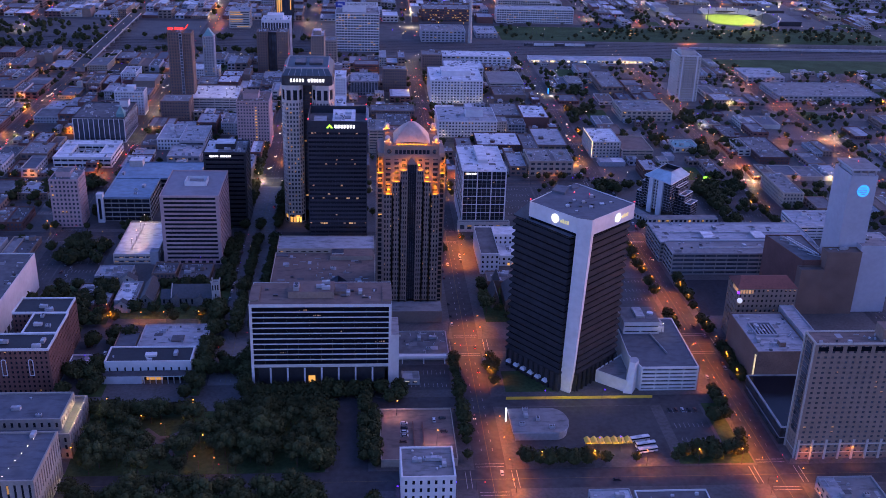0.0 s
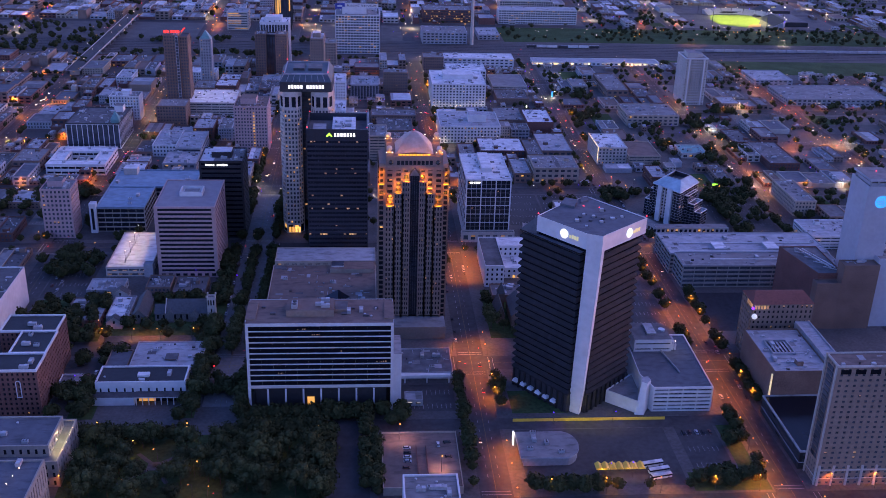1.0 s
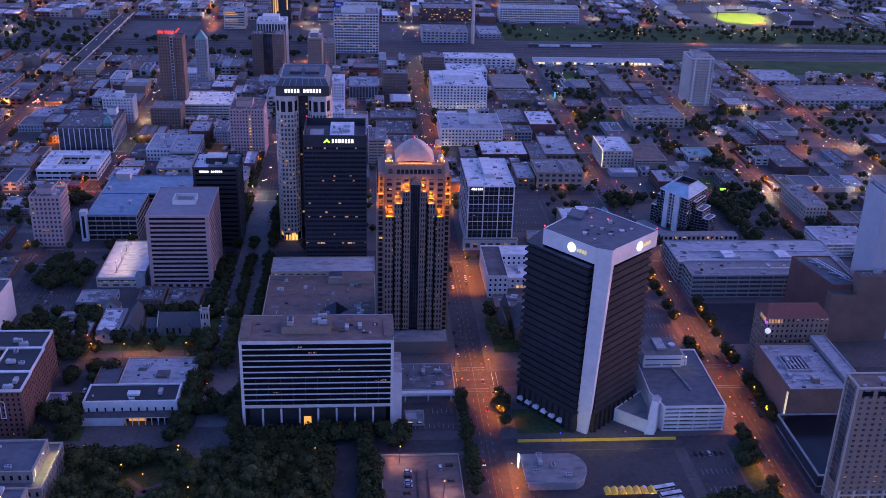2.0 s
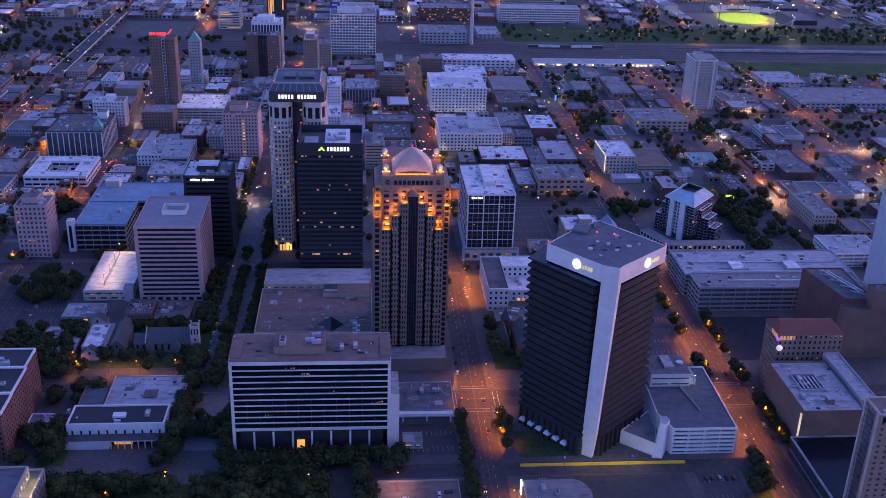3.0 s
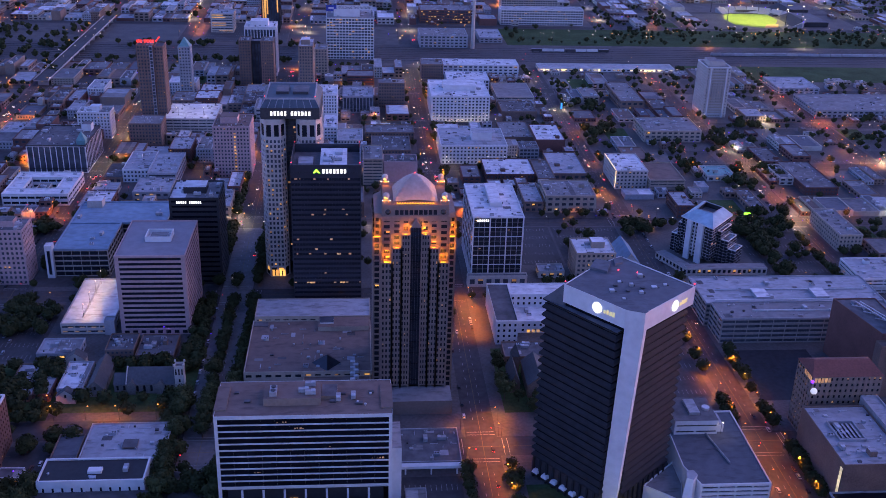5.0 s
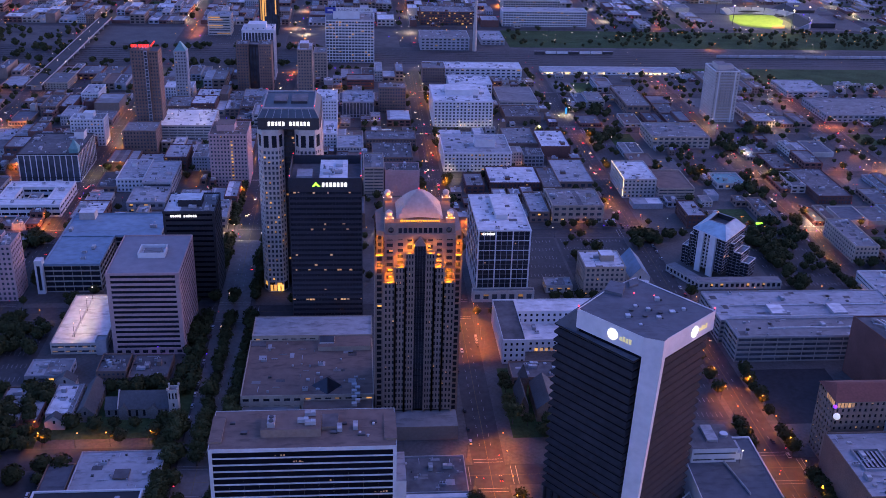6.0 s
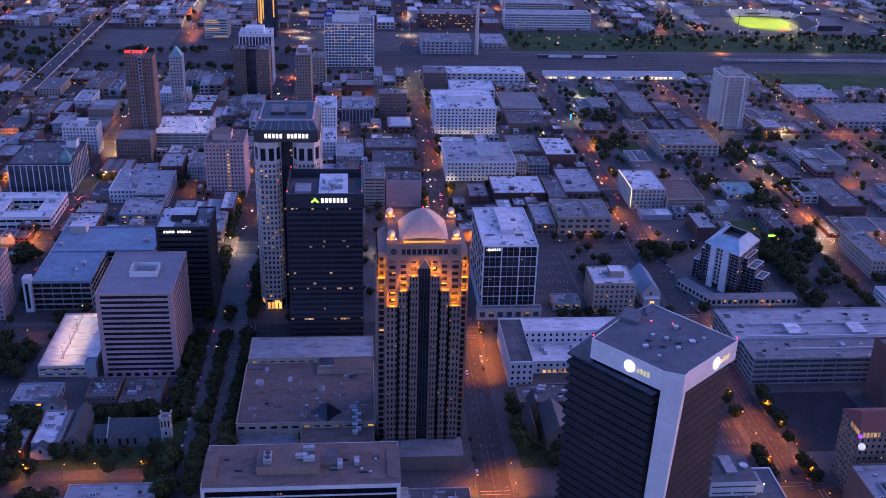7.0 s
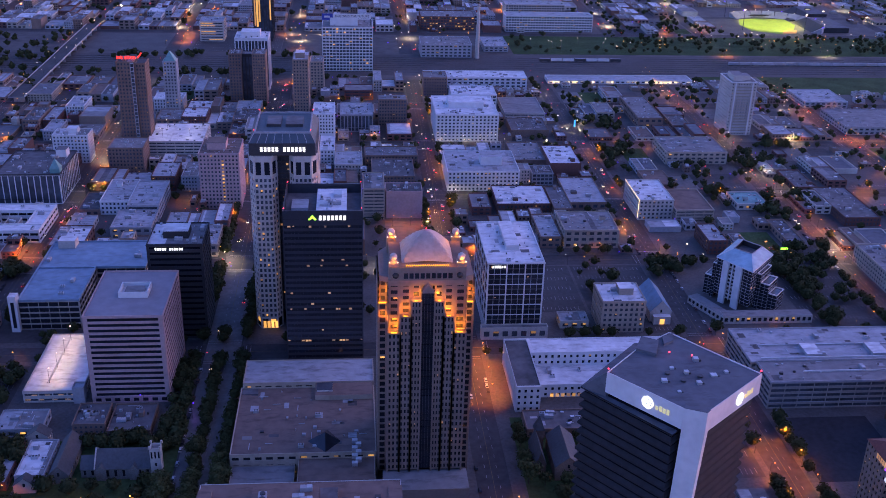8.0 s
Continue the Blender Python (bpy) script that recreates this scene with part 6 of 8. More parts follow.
def red_roof_hotel():
    OCC.append((172, 225, -100, -74))
    ox, oy = 197.0, -101.8
    r = thing("hotel", ox, oy, 0.15, "old tan hotel with a red tile roof and lit top floor", "hotel")
    w, p = Shape(), Shape()
    q = [(-20, -11.5), (21, -11.5), (21, 10), (-20, 10)]
    rng = random.Random(5)
    for i in range(4):
        ln = math.hypot(q[i][0] - q[(i + 1) % 4][0], q[i][1] - q[(i + 1) % 4][1])
        facade(w, p, q[i], q[(i + 1) % 4], 0, 41.5, round(ln / 3.2), 11, 0.42, 0.5, "brown", lit=0.16, warm="litdim", rng=rng)
    w.face([(*c, 41.5) for c in q], "roofgrey")
    part("wall", w, r)
    part("window_panes", p, r, stuff=True)
    s = Shape()
    a, b = scaled(q, 1.03), [(-16, -1), (17, -1), (17, 0.5), (-16, 0.5)]
    s.taper(a, 41.5, b, 46.5, "tile")
    part("roof", s, r, "red tile hipped roof")
    for i in range(5):
        part("loggia_light", Shape().box(-19 + i * 2.0, -17.6 + i * 2.0, -11.75, -11.55, 38.0, 40.7, "litdim", bottom=True), r, "yellow-lit loggia arch")
        part("loggia_light", Shape().box(-20.25, -20.05, -10 + i * 2.0, -8.6 + i * 2.0, 38.0, 40.7, "litdim", bottom=True), r, "yellow-lit loggia arch")
    part("lamp", Shape().ball(-20.6, -12.2, 39, 1.0, "violet", 8, 5), r, "violet lamp on the corner")
    part("corner_globe", Shape().ball(-19.3, -13.4, 33.5, 1.9, "globe", 14, 8), r, "white lit globe")


red_roof_hotel()

# ---- park side: apartments, museum, courthouses, church ----
def wings(name, label, category, parts_, wall, roof, crown, storey, pitch, fw, fh, lit, budget=0, seed=1, roofs=None):
    """One building made of joined flat-roofed wings: x0, x1, y0, y1, height."""
    rng = random.Random(seed)
    ox, oy = parts_[0][0], parts_[0][2]
    r = thing(name, ox, oy, 0.15, label, category)
    w, p, left = Shape(), Shape(), [budget]
    for k, (x0, x1, y0, y1, h) in enumerate(parts_):
        OCC.append((x0, x1, y0, y1))
        q = [(x0 - ox, y0 - oy), (x1 - ox, y0 - oy), (x1 - ox, y1 - oy), (x0 - ox, y1 - oy)]
        for i in range(4):
            a, b = q[i], q[(i + 1) % 4]
            ln = math.hypot(a[0] - b[0], a[1] - b[1])
            facade(w, p, a, b, 0, h - 1.4, max(1, round(ln / pitch)), max(1, round((h - 1.4) / storey)), fw, fh, wall, lit=lit, rng=rng, root=r, budget=left, ends=0.6)
        t = 0.9
        inner = [(q[0][0] + t, q[0][1] + t), (q[1][0] - t, q[1][1] + t), (q[2][0] - t, q[2][1] - t), (q[3][0] + t, q[3][1] - t)]
        rim(w, q, inner, h - 1.4, h, h - 0.9, crown)
        part("roof", Shape().face([(*c, h - 0.9) for c in inner], roofs[k] if roofs else roof), r)
        clutter(r, q[0][0] + 4, q[1][0] - 4, q[0][1] + 3, q[2][1] - 3, h - 0.9, 3, rng)
    part("wall", w, r)
    part("window_panes", p, r, stuff=True)
    return r


br = wings("apartment_building", "dark red brick apartment house with white cornices and many windows", "apartment building",
           [(-345, -269.6, -171, -150, 31), (-292, -270, -149.98, -122.02, 31), (-306, -271, -122, -100, 31)], "brick", "dark", "white", 3.4, 3.0, 0.42, 0.52, 0.04, 160, 3)
for x in (-281, -297):
    g = Shape()
    c = x + 345
    for e in (-1.5, 1.1):
        g.box(c + e, c + e + 0.4, -0.35, -0.05, 13, 22.5, "white", bottom=True)
    g.box(c - 1.5, c + 1.5, -0.4, -0.05, 12.6, 13, "white", bottom=True)
    for k in range(6):
        u, v = math.pi * k / 6, math.pi * (k + 1) / 6
        g.beam((c + 1.3 * math.cos(u), -0.2, 22.5 + 1.3 * math.sin(u)), (c + 1.3 * math.cos(v), -0.2, 22.5 + 1.3 * math.sin(v)), 0.3, 0.4, "white")
    part("bay_trim", g, br, "white arched stone window surround")
block(-268, -255, -140, -131, 5, "white", "roofdark", "shop", "small white entrance canopy building with warm light", units=0, lit=0.8)
OCC.append((-268, -255, -140, -131))

mus = wings("museum", "white museum block with slit windows and a dark roof", "museum", [(-242.4, -188.5, -154, -134, 12.2)], "white", "dark", "white", 12, 5.0, 0.24, 0.4, 0.0, 0, 4)
part("roof_hatch", Shape().box(24, 31, 7, 11, 11.3, 12.8, "white").box(26, 29, 2.5, 4.5, 11.3, 12.2, "metal"), mus)
low = Shape()
facade(low, low, (-5, -7), (24, -7), 0, 5.4, 7, 1, 0.24, 0.65, "white", lit=0)
low.box(-5, 24, -6.99, -0.02, 0, 5.4, "white", "roofdark")
low.box(24, 59, -7.2, -0.02, 5.0, 5.6, "white", "roofdark", True)
low.box(24, 58, -2.4, -0.04, 0, 5.0, "glass")
part("porch", low, mus, "low white porch with a flat dark roof")
for i in range(10):
    part("column", Shape().box(25 + i * 3.7, 25.5 + i * 3.7, -7, -6.5, 0, 5.0, "white"), mus)
part("entrance_glow", Shape().box(26, 36, -2.6, -2.45, 0.3, 4.2, "lit", bottom=True), mus, "warm-lit entrance glass")

ch1 = wings("courthouse", "pale stone courthouse with tall windows and a set-back attic", "courthouse", [(-300, -241, -241, -200, 16), (-300, -246.5, -235, -206, 22)], "limestone", "roofslate", "limestone", 4.6, 4.0, 0.36, 0.6, 0.05, 60, 6)
ch2 = wings("courthouse", "floodlit pale stone courthouse with tall slit windows", "courthouse", [(-300, -242, -300, -256, 28)], "limestone", "roofslate", "limestone", 13, 3.6, 0.34, 0.8, 0.06, 30, 7)
for x, y, z, e in ((-243.5, -212, 17.5, 260), (-243.5, -222, 17.5, 260), (-244, -232, 17.5, 260), (-237, -268, 2, 160), (-237, -285, 2, 160)):
    li = bpy.data.lights.new("facade_light", "POINT")
    li.energy, li.color, li.shadow_soft_size = e, (1.0, 0.72, 0.32), 0.3
    o = new("facade_light", li)
    o.location = (x, y, z)
for i in range(6):
    part("eave_lamp", Shape().ball(48 - i * 1.2, 36 - i * 6.5, 28.5, 0.24, "lamp", 6, 4), ch2)
for i in range(4):
    part("eave_lamp", Shape().ball(59.4, 10 + i * 7, 16.7, 0.24, "lamp", 6, 4), ch1)


def church():
    OCC.append((-232, -180, -58, -30))
    ox, oy = -206, -44
    r = thing("church", ox, oy, 0.15, "grey stone gothic church with slate gables and a square tower", "church")
    def nave(x0, x1, y0, y1, h, ridge, name="nave"):
        s = Shape()
        facade(s, s, (x0, y0), (x1, y0), 0, h, max(1, round((x1 - x0) / 4)), 1, 0.35, 0.6, "fieldstone", lit=0.0)
        facade(s, s, (x1, y1), (x0, y1), 0, h, max(1, round((x1 - x0) / 4)), 1, 0.35, 0.6, "fieldstone", lit=0.0)
        ym = (y0 + y1) / 2
        for x, sg in ((x0, -1), (x1, 1)):
            s.face([(x, y0, 0), (x, y1, 0), (x, y1, h), (x, ym, ridge), (x, y0, h)], "fieldstone")
        part(name, s, r)
        t = Shape()
        t.face([(x0 - 0.4, y0 - 0.5, h - 0.3), (x1 + 0.4, y0 - 0.5, h - 0.3), (x1 + 0.4, ym, ridge + 0.2), (x0 - 0.4, ym, ridge + 0.2)], "slate")
        t.face([(x1 + 0.4, y1 + 0.5, h - 0.3), (x0 - 0.4, y1 + 0.5, h - 0.3), (x0 - 0.4, ym, ridge + 0.2), (x1 + 0.4, ym, ridge + 0.2)], "slate")
        part("roof", t, r)
    nave(-12, 17, -8, 8, 7, 14)
    nave(-20, -12.02, -6, 6, 5.5, 10, "chancel")
    for x in (-12.2, 17.2):
        part("coping", Shape().beam((x, -8.6, 7.0), (x, 0, 14.6), 0.6, 0.5, "cream").beam((x, 8.6, 7.0), (x, 0, 14.6), 0.6, 0.5, "cream"), r)
    # cross gables
    for x in (-9, 8):
        s = Shape()
        s.face([(x - 2.5, -9, 0), (x + 2.5, -9, 0), (x + 2.5, -9, 6.5), (x, -9, 9.5), (x - 2.5, -9, 6.5)], "fieldstone")
        s.face([(x - 2.5, -9, 6.5), (x, -9, 9.5), (x, -3, 9.5), (x - 2.5, -3, 6.5)], "slate")
        s.face([(x, -9, 9.5), (x + 2.5, -9, 6.5), (x + 2.5, -3, 6.5), (x, -3, 9.5)], "slate")
        s.face([(x - 2.5, -9, 0), (x - 2.5, -9, 6.5), (x - 2.5, -3, 6.5), (x - 2.5, -3, 0)], "fieldstone")
        s.face([(x + 2.5, -3, 0), (x + 2.5, -3, 6.5), (x + 2.5, -9, 6.5), (x + 2.5, -9, 0)], "fieldstone")
        part("gable", s, r)
    t = Shape()
    q = [(17, -9), (22.5, -9), (22.5, -3.5), (17, -3.5)]
    for i in range(4):
        facade(t, t, q[i], q[(i + 1) % 4], 0, 12, 1, 2, 0.2, 0.4, "cream", lit=0)
        facade(t, t, q[i], q[(i + 1) % 4], 12, 18, 3, 1, 0.5, 0.7, "cream", lit=0)
    rim(t, q, scaled(q, 0.85), 18, 19.2, 17.8, "cream")
    t.face([(*c, 17.8) for c in scaled(q, 0.85)], "roofgrey")
    for x, y in q:
        t.box(x - 0.5, x + 0.5, y - 0.5, y + 0.5, 19.2, 20.6, "cream")
    part("bell_tower", t, r, "square cream stone bell tower")


church()


def gable_house(x0, x1, y0, y1, h, ridge, wall, label, roof="slate"):
    OCC.append((x0, x1, y0, y1))
    ox, oy = (x0 + x1) / 2, (y0 + y1) / 2
    a, b = (x1 - x0) / 2, (y1 - y0) / 2
    r = thing("house", ox, oy, 0.15, label, "house")
    s = Shape()
    facade(s, s, (a, -b), (a, b), 0, h, max(1, round(2 * b / 4)), 1, 0.3, 0.5, wall, lit=0.05)
    facade(s, s, (-a, b), (-a, -b), 0, h, max(1, round(2 * b / 4)), 1, 0.3, 0.5, wall, lit=0.05)
    s.face([(-a, -b, 0), (a, -b, 0), (a, -b, h), (0, -b, ridge), (-a, -b, h)], wall)
    s.face([(a, b, 0), (-a, b, 0), (-a, b, h), (0, b, ridge), (a, b, h)], wall)
    part("wall", s, r)
    t = Shape()
    t.face([(a + 0.5, -b - 0.4, h - 0.4), (a + 0.5, b + 0.4, h - 0.4), (0, b + 0.4, ridge + 0.15), (0, -b - 0.4, ridge + 0.15)], roof)
    t.face([(-a - 0.5, b + 0.4, h - 0.4), (-a - 0.5, -b - 0.4, h - 0.4), (0, -b - 0.4, ridge + 0.15), (0, b + 0.4, ridge + 0.15)], roof)
    part("roof", t, r)
    part("gable_window", Shape().box(-0.6, 0.6, -b - 0.12, -b, h - 1, h + 1.2, "glass", bottom=True), r)


gable_house(-241, -231, -55, -22, 6, 11, "fieldstone", "grey stone parish hall with a slate gable")
gable_house(123, 138, 112, 148, 8, 16, "cream", "cream hall with a steep blue metal roof and lit porch", "roofsky")
pp = thing("porch", 130.5, 109.5, 0.15, "small pale porch with a warm lit doorway", "porch")
part("wall", Shape().box(-6, 6, -2.2, 2.2, 0, 6, "cream", "roofwhite"), pp)
part("doorway", Shape().box(-1.6, 1.6, -2.35, -2.2, 0.3, 4.2, "litlobby", bottom=True), pp, "warm lit doorway")
gable_house(-257, -246, -62, -56.5, 5, 9, "cream", "small cream gabled house among trees")
gable_house(-262, -250, -20, -13, 6, 10, "cream", "cream gabled house with slate roof")
block(-240, -222, -10, 12, 7, "brownbrick", "roofdark", "small", "low dark-roofed parish building", units=6)
block(-220, -196, -16, 12, 6, "brownbrick", "roofdark", "small", "low brown building with a dark patched roof", units=6)
OCC.extend([(-240, -196, -16, 12)])


def blue_roofed():
    r = wings("office_building", "long green-glass office building with a broad pale blue roof", "office building", [(-303, -263, 114, 165, 22), (-303, -229, 165.02, 210, 22)], "limestone", "roofsky", "roofsky", 4.2, 6.8, 0.96, 0.74, 0.0, 60, 12)
    s = Shape()
    s.box(-4.5, 0.8, -3.5, 3, 0, 26, "white", "roofwhite")
    t = part("stair_tower", s, r, "white stair tower with a tall window")
    part("window", Shape().box(-3.0, -0.8, -3.65, -3.5, 3, 22, "glass", bottom=True), t)
    part("roof_plant", Shape().box(6, 18, 84, 94, 21, 27, "cream", "roofwhite"), r)


blue_roofed()
wings("office_building", "low white office block round an open courtyard", "office building", [(-384, -328, 256, 270, 11), (-384, -370, 270.02, 297.98, 11), (-342, -328, 270.02, 297.98, 11), (-384, -328, 298, 312, 11)],
      "white", "roofwhite", "white", 5, 7, 0.9, 0.45, 0.02, 0, 17)
for y in (34, 52, 70, 86):
    lamp(-263, y, "lamp", 0, z=7.2, turn=90)
    li = bpy.data.lights.new("deck_light", "SPOT")
    li.energy, li.color, li.shadow_soft_size, li.spot_size, li.spot_blend = 1100, (1.0, 0.5, 0.18), 0.4, radians(150), 0.8
    o = new("deck_light", li)
    o.location = (-263, y + 1.9, 15.6)
CD = bpy.data.objects[[o.name for o in bpy.data.objects if o.get("label", "").startswith("low cream parking deck")][0]]
for k in range(8):
    part("deck_glow", Shape().box(-16 + k * 3.8, -12.9 + k * 3.8, -34.2, -34.1, 1.5 + 3.1 * (k % 2), 2.1 + 3.1 * (k % 2), "litfaint", bottom=True), CD, "dim lamp light inside a deck level")
SPINE = Shape().box(-0.3, 0.3, -26, 26, 0, 1.0, "metal")
single("deck_divider", SPINE, -264, 60, 7.25, "low grey divider along the deck's top level", "barrier")
block(-247, -240.5, 22, 29, 11, "grey", "roofblue", "blank", "plain grey stair block at the parking deck's corner", units=0)

# ---- low things between the slab, the gold tower and the street ----
block(-57, -23, -134, -102, 5, "grey", "roofdark", "shop", "low dark-roofed building behind a white canopy", units=4)
OCC.append((-57, -23, -134, -102))
cp = Shape()
cp.box(-16.5, 16.5, -1.6, 1.6, 4.6, 6.2, "white", "white", True)
for x in (-14, 0, 14):
    cp.box(x - 0.4, x + 0.4, -0.5, 0.5, 0, 4.6, "white")
single("canopy", cp, -40, -138.5, 0.15, "long white concrete canopy on short posts", "canopy")
lot(-58, -24, -172, -141, label="dark parking lot with a lit kiosk")
block(-55, -44, -166, -156, 4.5, "grey", "roofblue", "shop", "small kiosk with a cluttered flat roof and bright counter", units=5, lit=0.6, warm="litwhite")
# rooftop parking and the white house in front
dk = Shape()
dk.box(-21.5, 21.5, -26.5, 26.5, 0, 4.0, "tan", "rooftan")
for x0, x1, y0, y1 in ((-21.5, 21.5, -26.5, -26.1), (-21.5, 21.5, 26.1, 26.5), (-21.5, -21.1, -26.1, 26.1), (21.1, 21.5, -26.1, 26.1)):
    dk.box(x0, x1, y0, y1, 4.0, 5.0, "tan")
dk.box(-2.5, -2.0, -14, 12, 4, 5.2, "brick")
dk.box(3.0, 3.5, -14, 12, 4, 5.2, "brick")
single("parking_deck", dk, -48.5, -228, 0.15, "small tan rooftop parking deck with low walls", "parking deck")
OCC.append((-70, -27, -255, -201))
for x, y, w in ((-38, -214, 90), (-33, -226, 0), (-33, -212, 5), (-56, -217, 0), (-56, -222, 0), (-56, -226, 0), (-56, -230, 0), (-57, -236, 0)):
    car(x, y, w, z=4.2)
wh = wings("house", "white classical house with a cluttered flat roof", "house", [(-60, -31, -286, -258, 16)], "white", "roofgrey", "white", 5, 4.4, 0.34, 0.55, 0.0, 20, 13)
clutter(wh, 4, 25, 4, 24, 15.1, 10, random.Random(3))
lamp(-63, -283, "violet", 250)
lamp(-29, -283, "violet", 250)

# ---- transit block in front of the dark tower ----
lot(9, 98, -250, -194, "lot", stripes=False, label="dark asphalt bus yard")
yl = Shape()
yl.box(0, 93, -0.4, 0.4, 0, 1.6, "yellow")
single("barrier", yl, 9, -184.5, 0.03, "long yellow painted barrier wall", "wall")
tr = thing("bus_station", 25, -218, 0.18, "low bus station with a pale rounded flat roof", "bus station")
pl = [(-18, -13), (8, -13)] + [(8 + 9 * math.cos(a), 13 * math.sin(a)) for a in [(-80 + 20 * i) * math.pi / 180 for i in range(9)]] + [(8, 13), (-18, 13)]
s = Shape()
s.prism(scaled(pl, 0.93), 0, 5.0, "grey")
part("wall", s, tr)
s = Shape()
s.prism(pl, 5.0, 6.0, "grey", "roofgrey", True)
part("roof", s, tr, "pale rounded flat roof")
clutter(tr, -14, 14, -10, 12, 6.0, 5, random.Random(8))
part("sign_blade", Shape().box(-19.5, -18.9, 8, 11, 0, 8, "sign"), tr, "white lit blade sign")
cn = thing("bus_canopy", 62, -237, 0.18, "zigzag yellow-lit bus shelter roof", "shelter")
for i in range(7):
    s = Shape()
    s.taper([(-14 + i * 4, -3), (-10.2 + i * 4, -3), (-10.2 + i * 4, 3), (-14 + i * 4, 3)], 3.6, [(-12.1 + i * 4 - 0.2, -3), (-12.1 + i * 4 + 0.2, -3), (-12.1 + i * 4 + 0.2, 3), (-12.1 + i * 4 - 0.2, 3)], 5.0, "yellow")
    part("roof_fold", s, cn)
    part("post", Shape().box(-12.3 + i * 4, -12.0 + i * 4, -0.15, 0.15, 0, 3.6, "steel"), cn)
for x in (54, 68):
    lamp(x, -243, "violet", 200)
for i in range(4):
    li = bpy.data.lights.new("shelter_light", "POINT")
    li.energy, li.color, li.shadow_soft_size = 80, (1.0, 0.55, 0.10), 0.2
    o = new("shelter_light", li)
    o.location = (52 + i * 7, -241, 3.0)
for i, (x, y) in enumerate(((44, -187), (60, -187), (76, -187))):
    li = bpy.data.lights.new("barrier_light", "POINT")
    li.energy, li.color, li.shadow_soft_size = 160, (1.0, 0.8, 0.15), 0.2
    o = new("barrier_light", li)
    o.location = (x, y, 4.5)


def bus(x, y, turn):
    r = thing("bus", x, y, 0.2, "white and dark city bus in a bus yard", "bus", "buses", turn)
    b = Shape()
    b.box(-6, 6, -1.25, 1.25, 0.35, 1.5, "white", bottom=True)
    b.box(-5.9, 5.9, -1.2, 1.2, 2.5, 3.0, "white", "roofwhite")
    part("body", b, r)
    part("window", Shape().box(-5.95, 5.95, -1.22, 1.22, 1.5, 2.5, "glass"), r)
    part("roof_unit", Shape().box(-2, 1, -0.9, 0.9, 3.0, 3.3, "metal"), r)
    for xx in (-3.8, 3.8):
        for yy in (-1.15, 1.15):
            part("wheel", Shape().box(xx - 0.5, xx + 0.5, yy - 0.12, yy + 0.12, 0, 0.9, "rubber"), r)


for i, (x, y) in enumerate(((82, -232), (84, -238), (84, -243.5))):
    bus(x, y, 12)
lot(105, 129, -238, -191, "lot", label="small parking lot with painted bays beside trees")
for i in range(5):
    car(109 + i * 4, -200, 90, z=0.2)
gr = Shape()
gr.box(100, 143, -256, -239, 0.15, 0.2, "grass")
gr.box(131, 141, -239, -192, 0.15, 0.2, "grass")
gr.box(10, 44, -176, -150, 0.15, 0.19, "grass")
single("lawn", gr, 0, 0, 0, "dark green lawn strips beside the street", kind="structure")

# ---- east side ----
block(164, 205, -237.5, -178, 12, "dark", "glassdark", "ribbon", "low dark glass pavilion with a glazed roof and pale edge", units=0, crown="roofblue")
OCC.append((164, 260, -238, -177))
block(168, 199, -305, -281, 8, "grey", "roofblue", "shop", "low building with a pale roof beside the avenue", units=2)
block(40, 62, -310, -287, 7, "grey", "roofblue", "shop", "low flat-roofed building with pale roof", units=3)
block(64, 103, -312, -290, 8, "grey", "roofdark", "shop", "low building with dark roof and white edge", units=2, crown="white")

# Lawn and walks of the park.
pk = Shape()
pk.box(-243, -101, -258, -194, 0.15, 0.19, "grass")
pk.box(-236, -101, -330, -276, 0.15, 0.19, "grass")
single("park_lawn", pk, 0, 0, 0, "dark park lawn under trees", kind="structure")
pw = Shape()
pw.beam((-246, -196, 0.2), (-244, -256, 0.2), 5, 0.05, "pavement")
pw.beam((-195, -224, 0.2), (-176, -208, 0.2), 2.5, 0.05, "pavement")
pw.beam((-195, -224, 0.2), (-212, -240, 0.2), 2.5, 0.05, "pavement")
pw.beam((-195, -224, 0.2), (-186, -240, 0.2), 2.5, 0.05, "pavement")
pw.beam((-195, -224, 0.2), (-206, -212, 0.2), 2.5, 0.05, "pavement")
pw.box(-199, -191, -228, -220, 0.15, 0.22, "pavement")
pw.box(-181, -155, -194, -164, 0.15, 0.215, "pavement")
single("park_path", pw, 0, 0, 0, "pale crossing paths in the park", kind="structure")


# ---- beside the white courthouse and the dark tower ----
block(15, 62, -24, -4, 6, "brownbrick", "roofdark", "small", "low dark brick hall behind the courthouse", units=3)
OCC.append((10, 70, -75, -2))
gable_house(24, 38, -64, -34, 9, 15, "brownbrick", "old dark brick church with a steep slate roof")
gable_house(14, 20, -58, -36, 6, 14, "brownbrick", "narrow brick church aisle with a steep gable")
sp = thing("church_tower", 20, -32, 0.15, "short brick church tower with a pointed slate cap", "tower")
part("shaft", Shape().box(-2.6, 2.6, -2.6, 2.6, 0, 12, "brownbrick"), sp)
part("cap", Shape().taper([(-3, -3), (3, -3), (3, 3), (-3, 3)], 12, [(-0.2, -0.2), (0.2, -0.2), (0.2, 0.2), (-0.2, 0.2)], 20, "slate"), sp)
lot(80, 140, -66, -6, label="dark parking lot behind the white parking deck")
lot(168, 222, -72, -10, "lotdark", stripes=False, label="empty blue-grey parking lot beside the street")
st = thing("stair_glass", 169.1, -175.3, 0.15, "tall lit glass stair strip at a corner", "window")
for k in range(9):
    part("pane", Shape().box(-0.25, 0.15, -1.3, 1.3, 1 + k * 2.7, 3.3 + k * 2.7, "litstair", bottom=True), st)
